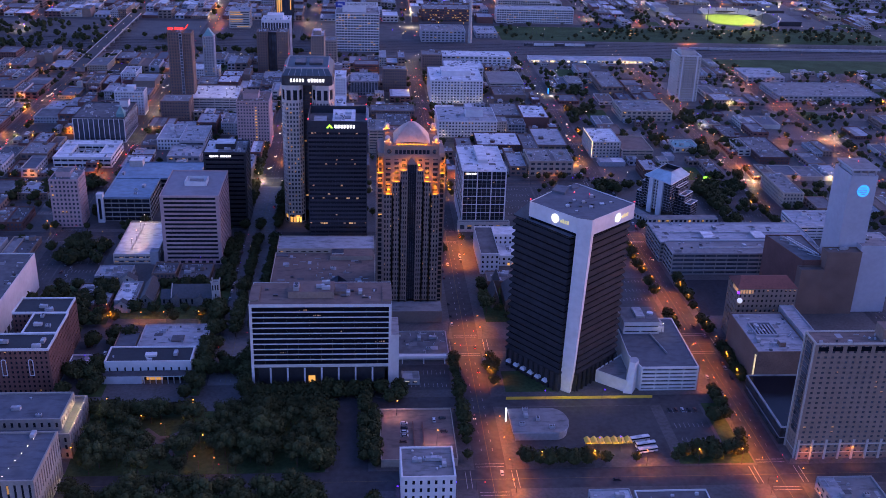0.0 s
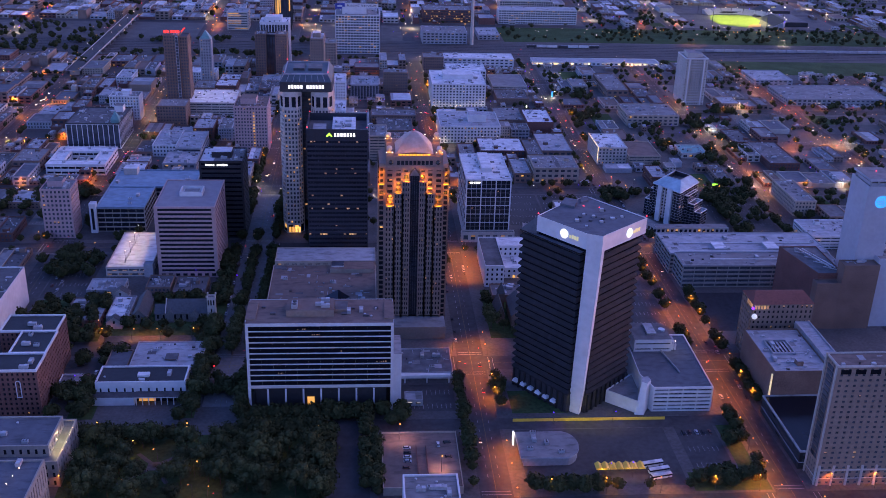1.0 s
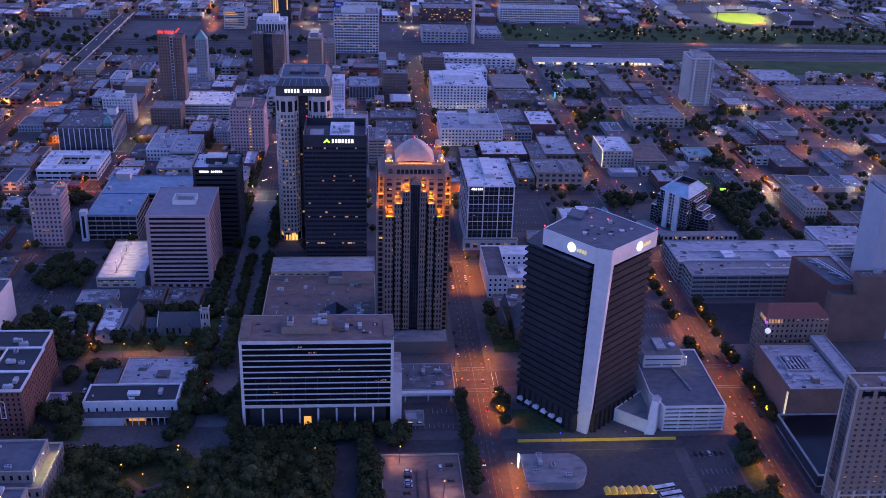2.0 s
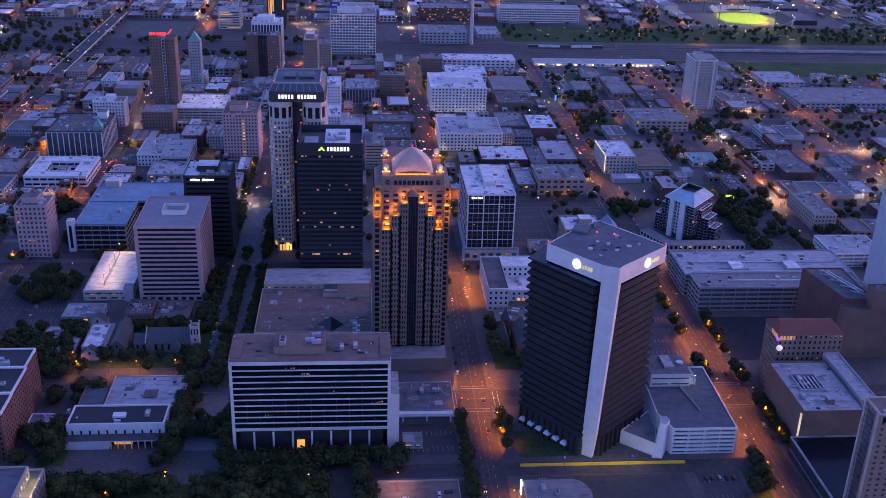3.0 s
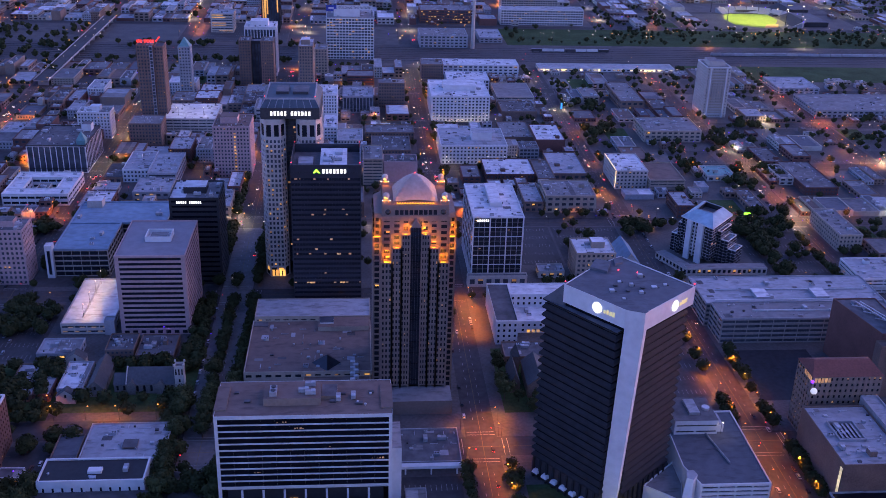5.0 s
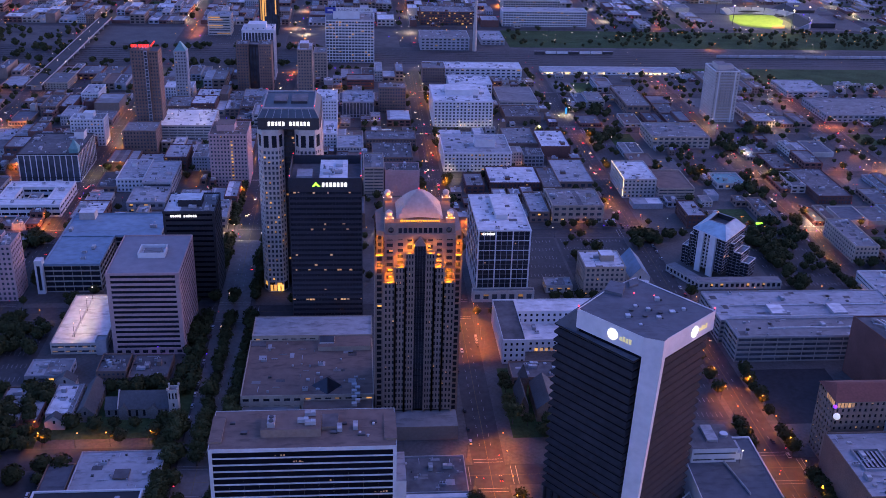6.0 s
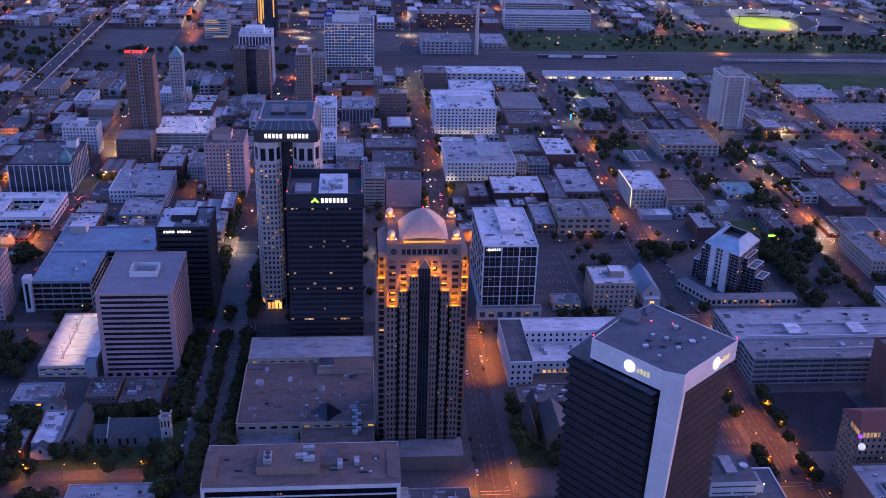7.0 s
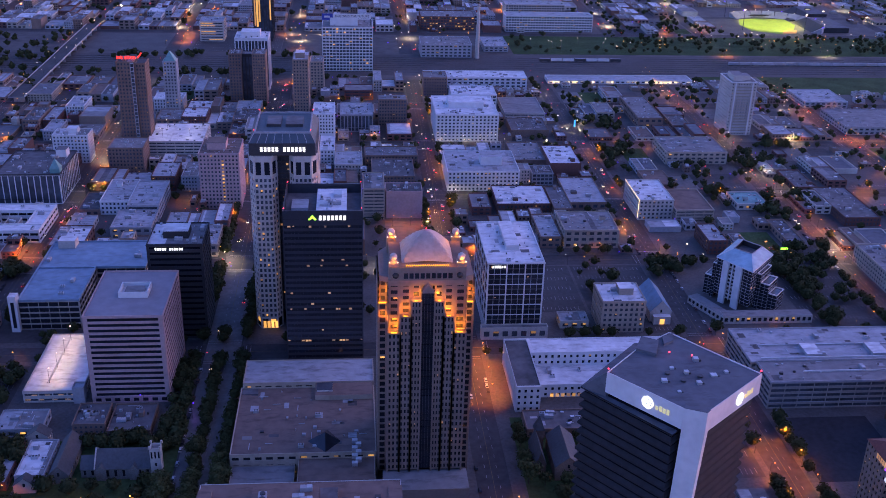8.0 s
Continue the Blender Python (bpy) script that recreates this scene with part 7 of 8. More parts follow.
part("frame", Shape().box(-0.2, 0.1, -1.6, -1.3, 0, 25.4, "steel").box(-0.2, 0.1, 1.3, 1.6, 0, 25.4, "steel"), st)
lot(-56, -24, 244, 296, "rooftan", stripes=False, label="open plaza lot washed in orange light")
for x, y in ((-50, 285), (-35, 285), (-28, 262), (-48, 256)):
    lamp(x, y, "sodium", 2200)
for i in range(4):
    car(88 + i * 6, -40 + (i % 2) * 14, 90, z=0.2)

for x, y in ((-60, -208), (-38, -240)):
    li = bpy.data.lights.new("deck_light", "SPOT")
    li.energy, li.color, li.shadow_soft_size, li.spot_size, li.spot_blend = 1500, (1.0, 0.42, 0.30), 0.4, radians(150), 0.8
    o = new("deck_light", li)
    o.location = (x, y, 11.5)
    lamp(x, y, "sodium", 0, z=4.2)

# dark lawns and yards round the church and the museum
gl = Shape()
for x0, x1, y0, y1 in ((-257, -179, -72, -16), (-316, -259, -80, -16), (-255, -240, -176, -108), (-187, -181, -176, -132), (-190, -180, -15.9, 20), (8, 72, -80, -3)):
    gl.box(x0, x1, y0, y1, 0.15, 0.18, "grass")
for x, y in ((-247, -150), (-250, -158), (-244, -168), (-258, -160), (-262, -150), (-252, -172), (-262, -172), (-184, -140), (-184, -150), (-184, -160), (-184, -128), (-184, -118), (-184, -108), (44, -60), (50, -50), (46, -40), (56, -62), (60, -46), (66, -56), (64, -36), (54, -32), (44, -30), (30, -70), (18, -68), (40, -72), (9.5, -66), (9.5, -50), (10, -32), (68, -70), (10, -20), (66, -28)):
    tree(x, y, 1 if (x + y) % 2 else 0)
sd = Shape().box(-316, -181, -100, -81, 0.15, 0.19, "asphalt")
single("side_street", sd, 0, 0, 0, "worn asphalt side street between church and museum", kind="structure")
single("lawn", gl, 0, 0, 0, "dark lawns under trees round the church", kind="structure")
lot(-268, -243, -130, -104, stripes=False, taken=False, z=0.19, label="small dark car park behind the museum")
for x, y, w in ((-262, -112, 20), (-250, -122, 90), (-247, -114, 90), (-254, -126, 80)):
    car(x, y, w, z=0.24)
for x, y, p_ in ((-254, -80, 2600), (-236, -80, 2200), (-217, -80, 3000), (-196, -80, 1600), (-262, -66, 900), (-285, -80, 2000)):
    lamp(x, y, "sodium", p_)
for x, y in ((-176, 4), (-205, 16)):
    lamp(x, y, "violet", 160)
lot(49, 82, 128, 204, label="parking lot with painted bays beside the office cube")
lot(116, 140, 96, 204, stripes=True, label="dark parking lot behind the tan office block")
block(58, 78, 104, 118, 6, "cream", "roofblue", "shop", "low cream pavilion with warm lit front", units=1, lit=0.8)
OCC.append((58, 78, 104, 118))
for x0, x1, y0, y1 in ((-316, -284, -12, 66), (-240, -181, 88, 96), (236, 294, 92, 204), (-316, -262, 96, 112), (84, 115.8, 130, 204), (318, 436, 92, 148)):
    lot(x0, x1, y0, y1, taken=False, stripes=y1 - y0 > 20, label="dark asphalt parking lot between trees")
for i in range(9):
    car(-312 + (i % 2) * 5.6, -8 + i * 7.4, 90, z=0.2)
for i in range(10):
    car(88 + i * 2.8, 136, 90, z=0.2)

# ---- railway, ball ground, parks and far things ----
yd = Shape()
yd.box(-900, 1000, 772, 880, 0, 0.05, "ballast")
single("rail_yard", yd, 0, 0, 0, "wide dark railway cutting between districts", kind="structure")
gf = Shape()
gf.box(365, 1000, 690, 771, 0, 0.19, "grass")
single("rail_meadow", gf, 0, 0, 0, "dark rough grass beside the railway", kind="structure")
OCC.append((462, 1000, 690, 771))
rl = Shape()
for k in range(8):
    y = 788 + k * 11
    for d in (-0.72, 0.72):
        rl.box(-900, 1000, y + d - 0.12, y + d + 0.12, 0.05, 0.25, "steel")
single("railway_track", rl, 0, 0, 0, "parallel steel railway tracks", kind="structure")


def wagon(x, y, mat, label):
    r = thing("railway_wagon", x, y, 0.25, label, "railway wagon", "freight train")
    part("body", Shape().box(-7.4, 7.4, -1.5, 1.5, 1.0, 4.4, mat, "roofblue", True), r)
    for q in (-5, 5):
        part("bogie", Shape().box(q - 1.4, q + 1.4, -1.1, 1.1, 0, 1.0, "steel"), r)


for i in range(30):
    wagon(433 + i * 16.2, 832, "grey", "pale covered freight wagon on the tracks")
for i in range(7):
    wagon(176 + i * 16.2, 847, "white" if i % 3 else "steel", "freight wagon standing on the tracks")

# Elevated road over the tracks.
vd = thing("viaduct", -455, 830, 0, "long concrete road viaduct over the railway with lamps", "bridge")
dq = Shape()
dq.box(-9, 9, -190, 190, 7.2, 8.2, "grey", "asphalt", True)
part("deck", dq, vd)
for x in (-9, 8.6):
    part("parapet", Shape().box(x, x + 0.4, -190, 190, 8.2, 9.2, "grey"), vd)
for i in range(13):
    part("pier", Shape().box(-6, 6, -181 + i * 30, -179 + i * 30, 0, 7.2, "grey"), vd)
for i in range(7):
    lamp(-463, 650 + i * 55, "sodium" if i % 2 else "lamp", z=8.2)
    lamp(-447, 670 + i * 55, "lamp", z=8.2)

ch = thing("chimney", 86, 864, 0, "tall slim pale industrial chimney stack", "chimney")
part("shaft", Shape().ring(0, 0, 3.0, 0, 73, "cream", 16, 1.9, "roofdark"), ch)
part("cap_band", Shape().ring(0, 0, 2.2, 70, 72, "grey", 16), ch)

# Ball ground.
st = thing("stadium", 590, 1100, 0, "floodlit baseball ground with green field and pale stands", "stadium")
f = Shape()
f.face([(-52, -49, 0.25), (-8, -75, 0.25), (18, -44, 0.25), (36, -5, 0.25), (34, 40, 0.25), (-10, 44, 0.25), (-42, 36, 0.25), (-56, -6, 0.25)], "field")
part("field", f, st, "bright mown field")
f = Shape()
f.face([(-12, -73, 0.32), (14, -66, 0.32), (24, -40, 0.32), (2, -46, 0.32)], "clay")
part("infield", f, st, "orange clay infield")
for k, (x0, y0, x1, y1, h) in enumerate(((40, -60, 100, 20, 8), (36, 24, 48, 60, 3), (-40, 56, 40, 64, 4), (55, 36, 105, 100, 10))):
    q = Shape()
    q.taper([(x0, y0), (x1, y0), (x1, y1), (x0, y1)], 0, [(x0 + 0.4 * (x1 - x0), y0), (x1, y0), (x1, y1), (x0 + 0.4 * (x1 - x0), y1)], h, "dark", "roofslate")
    part("stand", q, st)
for x, y in ((-60, 55), (-65, -45), (20, -78), (58, -50), (56, 45)):
    m = part("floodlight_mast", Shape().ring(x, y, 0.5, 0, 32, "steel", 6, 0.3), st)
    part("floodlight", Shape().box(x - 1.2, x + 1.2, y - 0.3, y + 0.3, 31, 32.2, "lamp", bottom=True), m)
    li = bpy.data.lights.new("flood_light", "SPOT")
    li.energy, li.color, li.shadow_soft_size, li.spot_size, li.spot_blend = 60000, (1.0, 0.84, 0.22), 1.0, radians(74), 0.5
    o = new("flood_light", li)
    o.matrix_world = look((590 + x * 0.97, 1100 + y * 0.97, 31), (583, 1088, 0))
for k in range(11):  # raked rows round the field
    a = radians(-38 + k * 16)
    q = part("stand", Shape().taper([(-9, 0), (9, 0), (9, 16), (-9, 16)], 0, [(-9.6, 14), (9.6, 14), (9.6, 16), (-9.6, 16)], 8, "grey", "roofblue"), st, "pale raked seating")
    q.matrix_basis = pose(-4 + 62 * math.cos(a), -12 + 66 * math.sin(a), 0, 0, 0, math.degrees(a) - 90)
    part("roof_lamp", Shape().ball(0, 15, 9.2, 0.7, "violet" if k % 3 == 0 else "lamp", 6, 4).box(-0.15, 0.15, 14.9, 15.1, 8, 8.8, "steel"), q)
OCC.append((500, 720, 1010, 1220))
single("scoreboard", Shape().box(-5, 5, -0.6, 0.6, 6, 13, "dark").box(-4, 4, -0.8, -0.6, 10.5, 12, "signdim", bottom=True).box(-6, -5, -0.4, 0.4, 0, 6, "steel").box(5, 6, -0.4, 0.4, 0, 6, "steel"), 675, 1168, 0, "dark scoreboard with a dim lit line on steel posts", "scoreboard")

# Green park beyond the railway.
gp = Shape()
gp.box(140, 790, 888, 1000, 0, 0.08, "grass")
single("park_lawn", gp, 0, 0, 0, "broad dark green park beyond the railway", kind="structure")
gp = Shape()
gp.prism([(225 + 62 * math.cos(a), 958 + 38 * math.sin(a)) for a in [i * math.pi / 12 for i in range(24)]], 0.08, 0.3, "grass")
single("park_mound", gp, 0, 0, 0, "oval open lawn in the park", kind="structure")
pr = random.Random(19)
for _ in range(46):
    lamp(pr.uniform(300, 780), pr.uniform(892, 1000), pr.choice(("lamp", "sodium", "sodium")))
for _ in range(10):
    lamp(pr.uniform(150, 290), pr.uniform(892, 1000), "lamp")
OCC.append((140, 790, 886, 1002))
lot(-440, -335, 892, 1000, "pavement", stripes=False, label="pale concrete parking ground")
lot(-300, -180, 892, 1000, "lot")
# Blue neon sign on a post, and other coloured signs.
ns = thing("neon_sign", 158, 553, 0.15, "tall blue neon sign on a post", "sign")
part("post", Shape().box(-0.2, 0.2, -0.2, 0.2, 0, 6, "steel"), ns)
part("tube", Shape().box(-0.8, 0.8, -0.4, 0.4, 2, 9, "signblue"), ns)
ns = thing("neon_sign", 265, 224, 0.15, "low green neon sign on posts", "sign")
part("post", Shape().box(-0.2, 0.2, -0.2, 0.2, 0, 4, "steel"), ns)
part("tube", Shape().box(-4, 4, -0.3, 0.3, 3, 4.6, "signgreen"), ns)
# top of the gothic tower and roof banner of the far slab
pkx = thing("roof_spire", -276, 597, 61.0, "pointed green copper roof on a slim tower", "roof")
part("peak", Shape().taper([(-7, -7), (7, -7), (7, 7), (-7, 7)], 0, [(-0.6, -2), (0.6, -2), (0.6, 2), (-0.6, 2)], 10, "copper"), pkx)
bn = thing("roof_banner", -84, 806, 55.1, "white banner with dark letters along a roof", "sign")
part("logo_panel", Shape().box(-36, -22.5, -0.3, 0.3, 7, 15, "signpanel", bottom=True), bn, "blue panel with a pale bar")
part("logo_bar", Shape().box(-33, -26, -0.5, -0.32, 10, 12.4, "white", bottom=True), bn)
part("panel", Shape().box(-22, 26, -0.3, 0.3, 9, 15, "white", bottom=True), bn)
cu = bpy.data.curves.new("banner_text", "FONT")
cu.body, cu.size, cu.extrude, cu.align_x = "BUILDING THE FUTURE", 4.1, 0.05, "CENTER"
cu.materials.append(M["steel"])
t = new("banner_text", cu)
t.parent, t.matrix_basis = bn, pose(2, -0.4, 10.6, 90, 0, 0)
for x in (-25, 25):
    part("post", Shape().box(x - 0.3, x + 0.3, 0.3, 0.8, 0, 15, "steel"), bn)

# ---- street trees, lamps, cars ----
sr = random.Random(101)


def clear(x, y, r=2.0):
    return free(x - r, x + r, y - r, y + r, 0.0)


PARK_LAMPS = ((-241, -206), (-240, -218), (-233, -195), (-209, -214), (-194, -220), (-206, -247), (-251, -237), (-240, -242), (-172, -234), (-170, -254), (-162, -254), (-183, -195), (-180, -201), (-171, -217), (-105, -199), (-117, -219))
# The park is full of tall trees.
placed_trees = []
while len(placed_trees) < 135:
    x, y = sr.uniform(-242, -103), sr.uniform(-320, -203)
    if -262 - 12 < y < -258 or math.hypot(x + 195, y + 224) < 15 or min(math.hypot(x - a, y - b) for a, b in PARK_LAMPS) < 7.5 or (x < -236 and y < -200):
        continue
    if all(math.hypot(x - a, y - b) > 6.0 for a, b in placed_trees):
        placed_trees.append((x, y))
        tree(x, y, sr.choice((1, 3, 3)))


def avenue_trees(x0, y0, x1, y1, step, chance, sizes=(0, 0, 1, 2)):
    n = max(1, int(math.hypot(x1 - x0, y1 - y0) / step))
    for i in range(n + 1):
        if sr.random() < chance:
            x, y = x0 + (x1 - x0) * i / n + sr.uniform(-1, 1), y0 + (y1 - y0) * i / n + sr.uniform(-2, 2)
            if clear(x, y, 1.2) and min(abs(y - a) for a, _ in AVENUES) > 11:
                tree(x, y, sr.choice(sizes), 0.12)


avenue_trees(-182, -180, -182, 330, 6.5, 0.95, (0, 1, 1))
avenue_trees(-167, -105, -167, 100, 6.5, 0.9, (0, 1, 0))
avenue_trees(-152.5, -180, -152.5, 330, 6.5, 0.95, (0, 1, 1))
avenue_trees(-188, -180, -188, 60, 8, 0.75, (1, 0))
avenue_trees(165, -260, 165, 90, 7, 0.9, (0, 1, 1))
avenue_trees(141, -105, 141, 60, 8, 0.75, (0, 1, 1))
avenue_trees(141, -260, 141, -180, 9, 0.6, (0, 1))
avenue_trees(-20.5, -250, -20.5, -140, 7, 0.9, (0, 1, 2))
avenue_trees(3, -178, 3, -125, 9, 0.5, (0, 2))
avenue_trees(3, 200, 3, 480, 10, 0.6, (0, 1))
avenue_trees(-21, 220, -21, 480, 10, 0.6, (0, 1))
avenue_trees(-150, -176, -70, -176, 8, 0.95, (1, 1, 3))
avenue_trees(-240, -197, -184, -197, 6, 0.8, (1, 3))
avenue_trees(-150, -196, -104, -196, 6, 0.85, (1, 3))
avenue_trees(-73.5, -320, -73.5, -197, 5, 0.95, (0, 1, 2))
avenue_trees(-106, -330, -106, -197, 6, 0.95, (1, 3))
avenue_trees(-100, -262, -100, -200, 6, 0.95, (1, 1, 3))
avenue_trees(-79, -262, -79, -186, 6, 0.9, (1, 0, 1))
avenue_trees(12, -254, 45, -254, 6, 0.95, (3, 3, 1))
avenue_trees(104, -250, 136, -250, 8, 0.9, (3, 1))
avenue_trees(106, -238, 132, -214, 8, 0.9, (3, 1))
avenue_trees(50, -253, 98, -253, 8, 0.7, (2, 2, 0))
avenue_trees(0, 68, 45, 68, 8, 0.5, (2, 0))
avenue_trees(46, 92, 82, 92, 9, 0.9, (0,))
for i in range(13):
    tree(-150 + i * 6 + sr.uniform(-1, 1), -180.5 + sr.uniform(-1, 1), 3 if i % 2 else 1)
for i in range(8):
    tree(-149 + i * 6.2 + sr.uniform(-1, 1), -192.5 + sr.uniform(-1, 1), 3)
for _ in range(90):
    far_tree(sr.uniform(-430, -120), sr.choice((sr.uniform(762, 782), sr.uniform(848, 872))), sr.uniform(3.4, 5.6))
for x, y, n, rad in ((262, 140, 16, 24), (250, 108, 8, 10), (-172, -145, 12, 14), (-262, -40, 16, 22), (-300, -60, 18, 26), (-250, -110, 10, 14), (-205, -8, 10, 12), (-312, 40, 14, 22), (-190, 60, 5, 8), (115, -240, 16, 14), (20, -166, 9, 9),
                     (-62, -180, 6, 8), (270, 190, 20, 26), (250, 175, 14, 18), (285, 225, 12, 18), (150, 190, 14, 16), (120, 180, 8, 10), (300, 320, 26, 34), (320, 440, 18, 24), (250, 350, 8, 12),
                     (360, 500, 10, 20), (180, 470, 14, 20), (190, 560, 14, 20), (-345, 150, 12, 14), (-380, 180, 16, 24), (-200, 250, 10, 12), (-330, 200, 8, 10), (-440, 700, 14, 22), (240, -10, 0, 1), (-120, 85, 8, 9), (-15, 45, 4, 5), (8, -150, 6, 6)):
    for _ in range(n):
        a, q = sr.uniform(0, 2 * math.pi), rad * math.sqrt(sr.random())
        tx, ty = x + q * math.cos(a), y + q * math.sin(a)
        if clear(tx, ty, 2.0):
            tree(tx, ty, sr.choice((0, 1, 2, 3)))
for x, hw in STREETS[3:12]:
    for s in (-1, 1):
        avenue_trees(x + s * (hw + 3), 225, x + s * (hw + 3), 740, 13, 0.3, (0, 2))

for x in (-326, -167, -9, 153, 303, 447):
    for q in (-13, 13):
        avenue_trees(x + q, 95, x + q, 205, 9, 0.55, (0, 1, 2))
for y, hw in AVENUES[3:8]:
    for q in (-1, 1):
        for x in range(-600, 640, 11):
            if sr.random() < 0.4 and min(abs(x - a) - w for a, w in STREETS) > 2 and clear(x, y + q * (hw + 2), 1.2):
                tree(x + sr.uniform(-2, 2), y + q * (hw + 2), sr.choice((0, 2, 2)))
# Dense old trees round the church, the museum and behind the brick apartments.
for x0, x1, y0, y1, n, gap in ((-316, -262, -96, -20, 34, 7), (-258, -176, -76, -58, 9, 8), (-254, -186, -105, -101, 4, 7), (-178, -158, -160, -82, 14, 6.5), (-266, -241, -176, -142, 8, 7), (-230, -190, -30, -18, 7, 6),
                               (-188, -178, -58, 20, 9, 7), (-330, -285, 20, 70, 16, 7), (50, 80, -176, -168, 3, 6), (28, 50, -257, -249, 5, 5), (8, 72, -80, -66, 7, 7), (40, 72, -62, -28, 6, 8)):
    done = []
    for _ in range(n * 6):
        x, y = sr.uniform(x0, x1), sr.uniform(y0, y1)
        if len(done) < n and clear(x, y, 2.2) and min(abs(x - a) - w for a, w in STREETS) > -2 and all(math.hypot(x - a, y - b) > gap for a, b in done):
            done.append((x, y))
            tree(x, y, sr.choice((1, 1, 0, 3)))

# Park lamps.
for x, y in PARK_LAMPS:
    lamp(x, y, "sodium", 420)
lamp(-258, -142, "violet", 250)
lamp(33, -188, "violet", 200)
lamp(69, -188, "violet", 200)

# Sodium light on the streets.
STRONG, MILD = 6400, 3600
for y in range(-330, 80, 22):
    lamp(141.5, y, "sodium", 3100, 0)
    lamp(164.5, y + 11, "sodium", 2700, 180)
for y in (-300, -280, -262, -240, -218, -160, -144, -128, -105, -88, 20, 40, 56, 70, 95, 112, 130, 148, 165, 182, 200, 235):
    lamp(2.5, y, "sodium", 4000, 180)
for y in (-128, -98, 20, 62, 100, 190, 230, 280, 300):
    lamp(-20.5, y, "sodium", MILD, 0)
for x in (20, 50, 80, 110, 135):
    lamp(x, -257, "sodium", MILD, 90)
    lamp(x, -126, "sodium", MILD if x > 100 or x < 30 else 900, 90)
for x in (175, 200, 230):
    lamp(x, -257, "sodium", 900, 90)
for x, y in ((-215, -78), (-258, -77), (-317, -77), (-312, -26), (-306, 4), (-443, 317), (-393, 391), (-236, 363), (-308, 50), (430, 475), (367, 360), (432, 422), (327, 476), (339, 467), (286, 231), (300, 266), (281, 305), (250, 280), (190, 228),
             (107, 203), (390, 706), (427, 620), (465, 620), (517, 621), (154, 642), (225, 631), (186, 575), (342, 353), (314, 219), (-50, 250), (-40, 225), (25, 288), (15, 262), (-205, 140), (-150, 160)):
    if clear(x, y, 1.0):
        OCC.append((x - 2, x + 2, y - 2, y + 2))
        lamp(x, y, "sodium", STRONG if x > 100 else MILD)
for x, hw in STREETS[2:13]:
    for y in range(225, 750, 47):
        if not (-340 < x < 140 and y < 215):
            lamp(x + sr.choice((-1, 1)) * (hw + 1), y + sr.uniform(-9, 9), "sodium" if sr.random() < 0.72 else "lamp", sr.choice((0, 2500, 5000, 8000)))
    for y in range(900, 1500, 45):
        lamp(x + sr.choice((-1, 1)) * (hw + 1), y + sr.uniform(-20, 20), "sodium" if sr.random() < 0.6 else "lamp", sr.choice((0, 5000, 8000)))
for y, hw in AVENUES[4:13]:
    for x in range(-740, 760, 62):
        lamp(x + sr.uniform(-20, 20), y + sr.choice((-1, 1)) * (hw + 1), sr.choice(("sodium", "sodium", "lamp")), sr.choice((0, 2500, 5000)) if y < 700 else sr.choice((0, 0, 6000)))
for x, y in ((650, 1215), (700, 1230), (690, 1180), (560, 1240), (40, 1180), (70, 1185), (260, 1100)):
    lamp(x, y, "violet", 0)

for x, y in ((-338, 240), (-338, 275), (-314, 300), (-338, 340), (-314, 372), (-338, 400), (-314, 440), (-338, 480), (-470, 260), (-446, 310), (-470, 360), (-446, 420), (-430, 346), (-395, 368), (-300, 368), (-255, 368), (-225, 346), (-430, 508),
             (-345, 508), (-255, 515), (-205, 508), (-180, 300), (-155, 345), (-180, 400), (-155, 450), (-180, 520), (-155, 580), (-21, 540), (4, 590), (-21, 640), (-100, 508), (-60, 508), (-60, 650), (-100, 650), (-140, 650)):
    lamp(x, y, "sodium", 4500)

for x, hw in STREETS[9:12]:
    for y in range(90, 740, 38):
        lamp(x + sr.choice((-1, 1)) * (hw + 1), y + sr.uniform(-8, 8), "sodium", sr.choice((0, 1000, 2200, 3600)))
for y, hw in AVENUES[3:8]:
    for x in range(175, 640, 44):
        lamp(x + sr.uniform(-8, 8), y + sr.choice((-1, 1)) * (hw + 1), "sodium", sr.choice((0, 900, 1800, 3200)))
    for x in range(-600, -180, 50):
        lamp(x + sr.uniform(-8, 8), y + sr.choice((-1, 1)) * (hw + 1), "sodium", sr.choice((1200, 2200, 4000)))
# Lamps added only to brighten the fronts of two pale blocks.
for x in (10, 30, 50, 66):
    lamp(x, 502, "lamp", 900)
    lamp(x, 360, "lamp", 700)

# Traffic and parked cars.
for x, y, w, on in ((-5, -150, 90, True), (-3, -262, 90, False), (-13, -205, -90, True), (-4, -118, 90, True), (-12, 20, -90, False), (-13, 150, -90, True), (-4, 190, 90, True), (-5, 330, 90, True), (-12, 352, -90, True), (-5, 420, 90, True), (-12, 450, -90, True),
                    (-4, 480, 90, True), (-13, 540, -90, True), (-5, 600, 90, True), (-12, 640, -90, True), (-6, 690, 90, True), (-172, 110, -90, True), (-160, 150, 90, True), (-172, 60, -90, True), (-160, -60, 90, True), (-172, 260, -90, True),
                    (-160, 420, 90, True), (-172, 560, -90, True), (-160, 640, 90, True), (-165, 700, 90, True), (148, -180, 90, False), (157, -90, -90, False), (158, 30, -90, True), (150, 260, 90, True), (158, 420, -90, True), (-320, 180, 90, True),
                    (-331, 210, -90, True), (-318, 330, 90, True), (-400, 218, 0, True), (60, -270, 0, False), (30, 84, 180, True), (-60, 77, 0, True), (-230, 84, 180, True), (230, 212, 0, True), (380, 354, 0, True)):
    car(x, y, w, on)
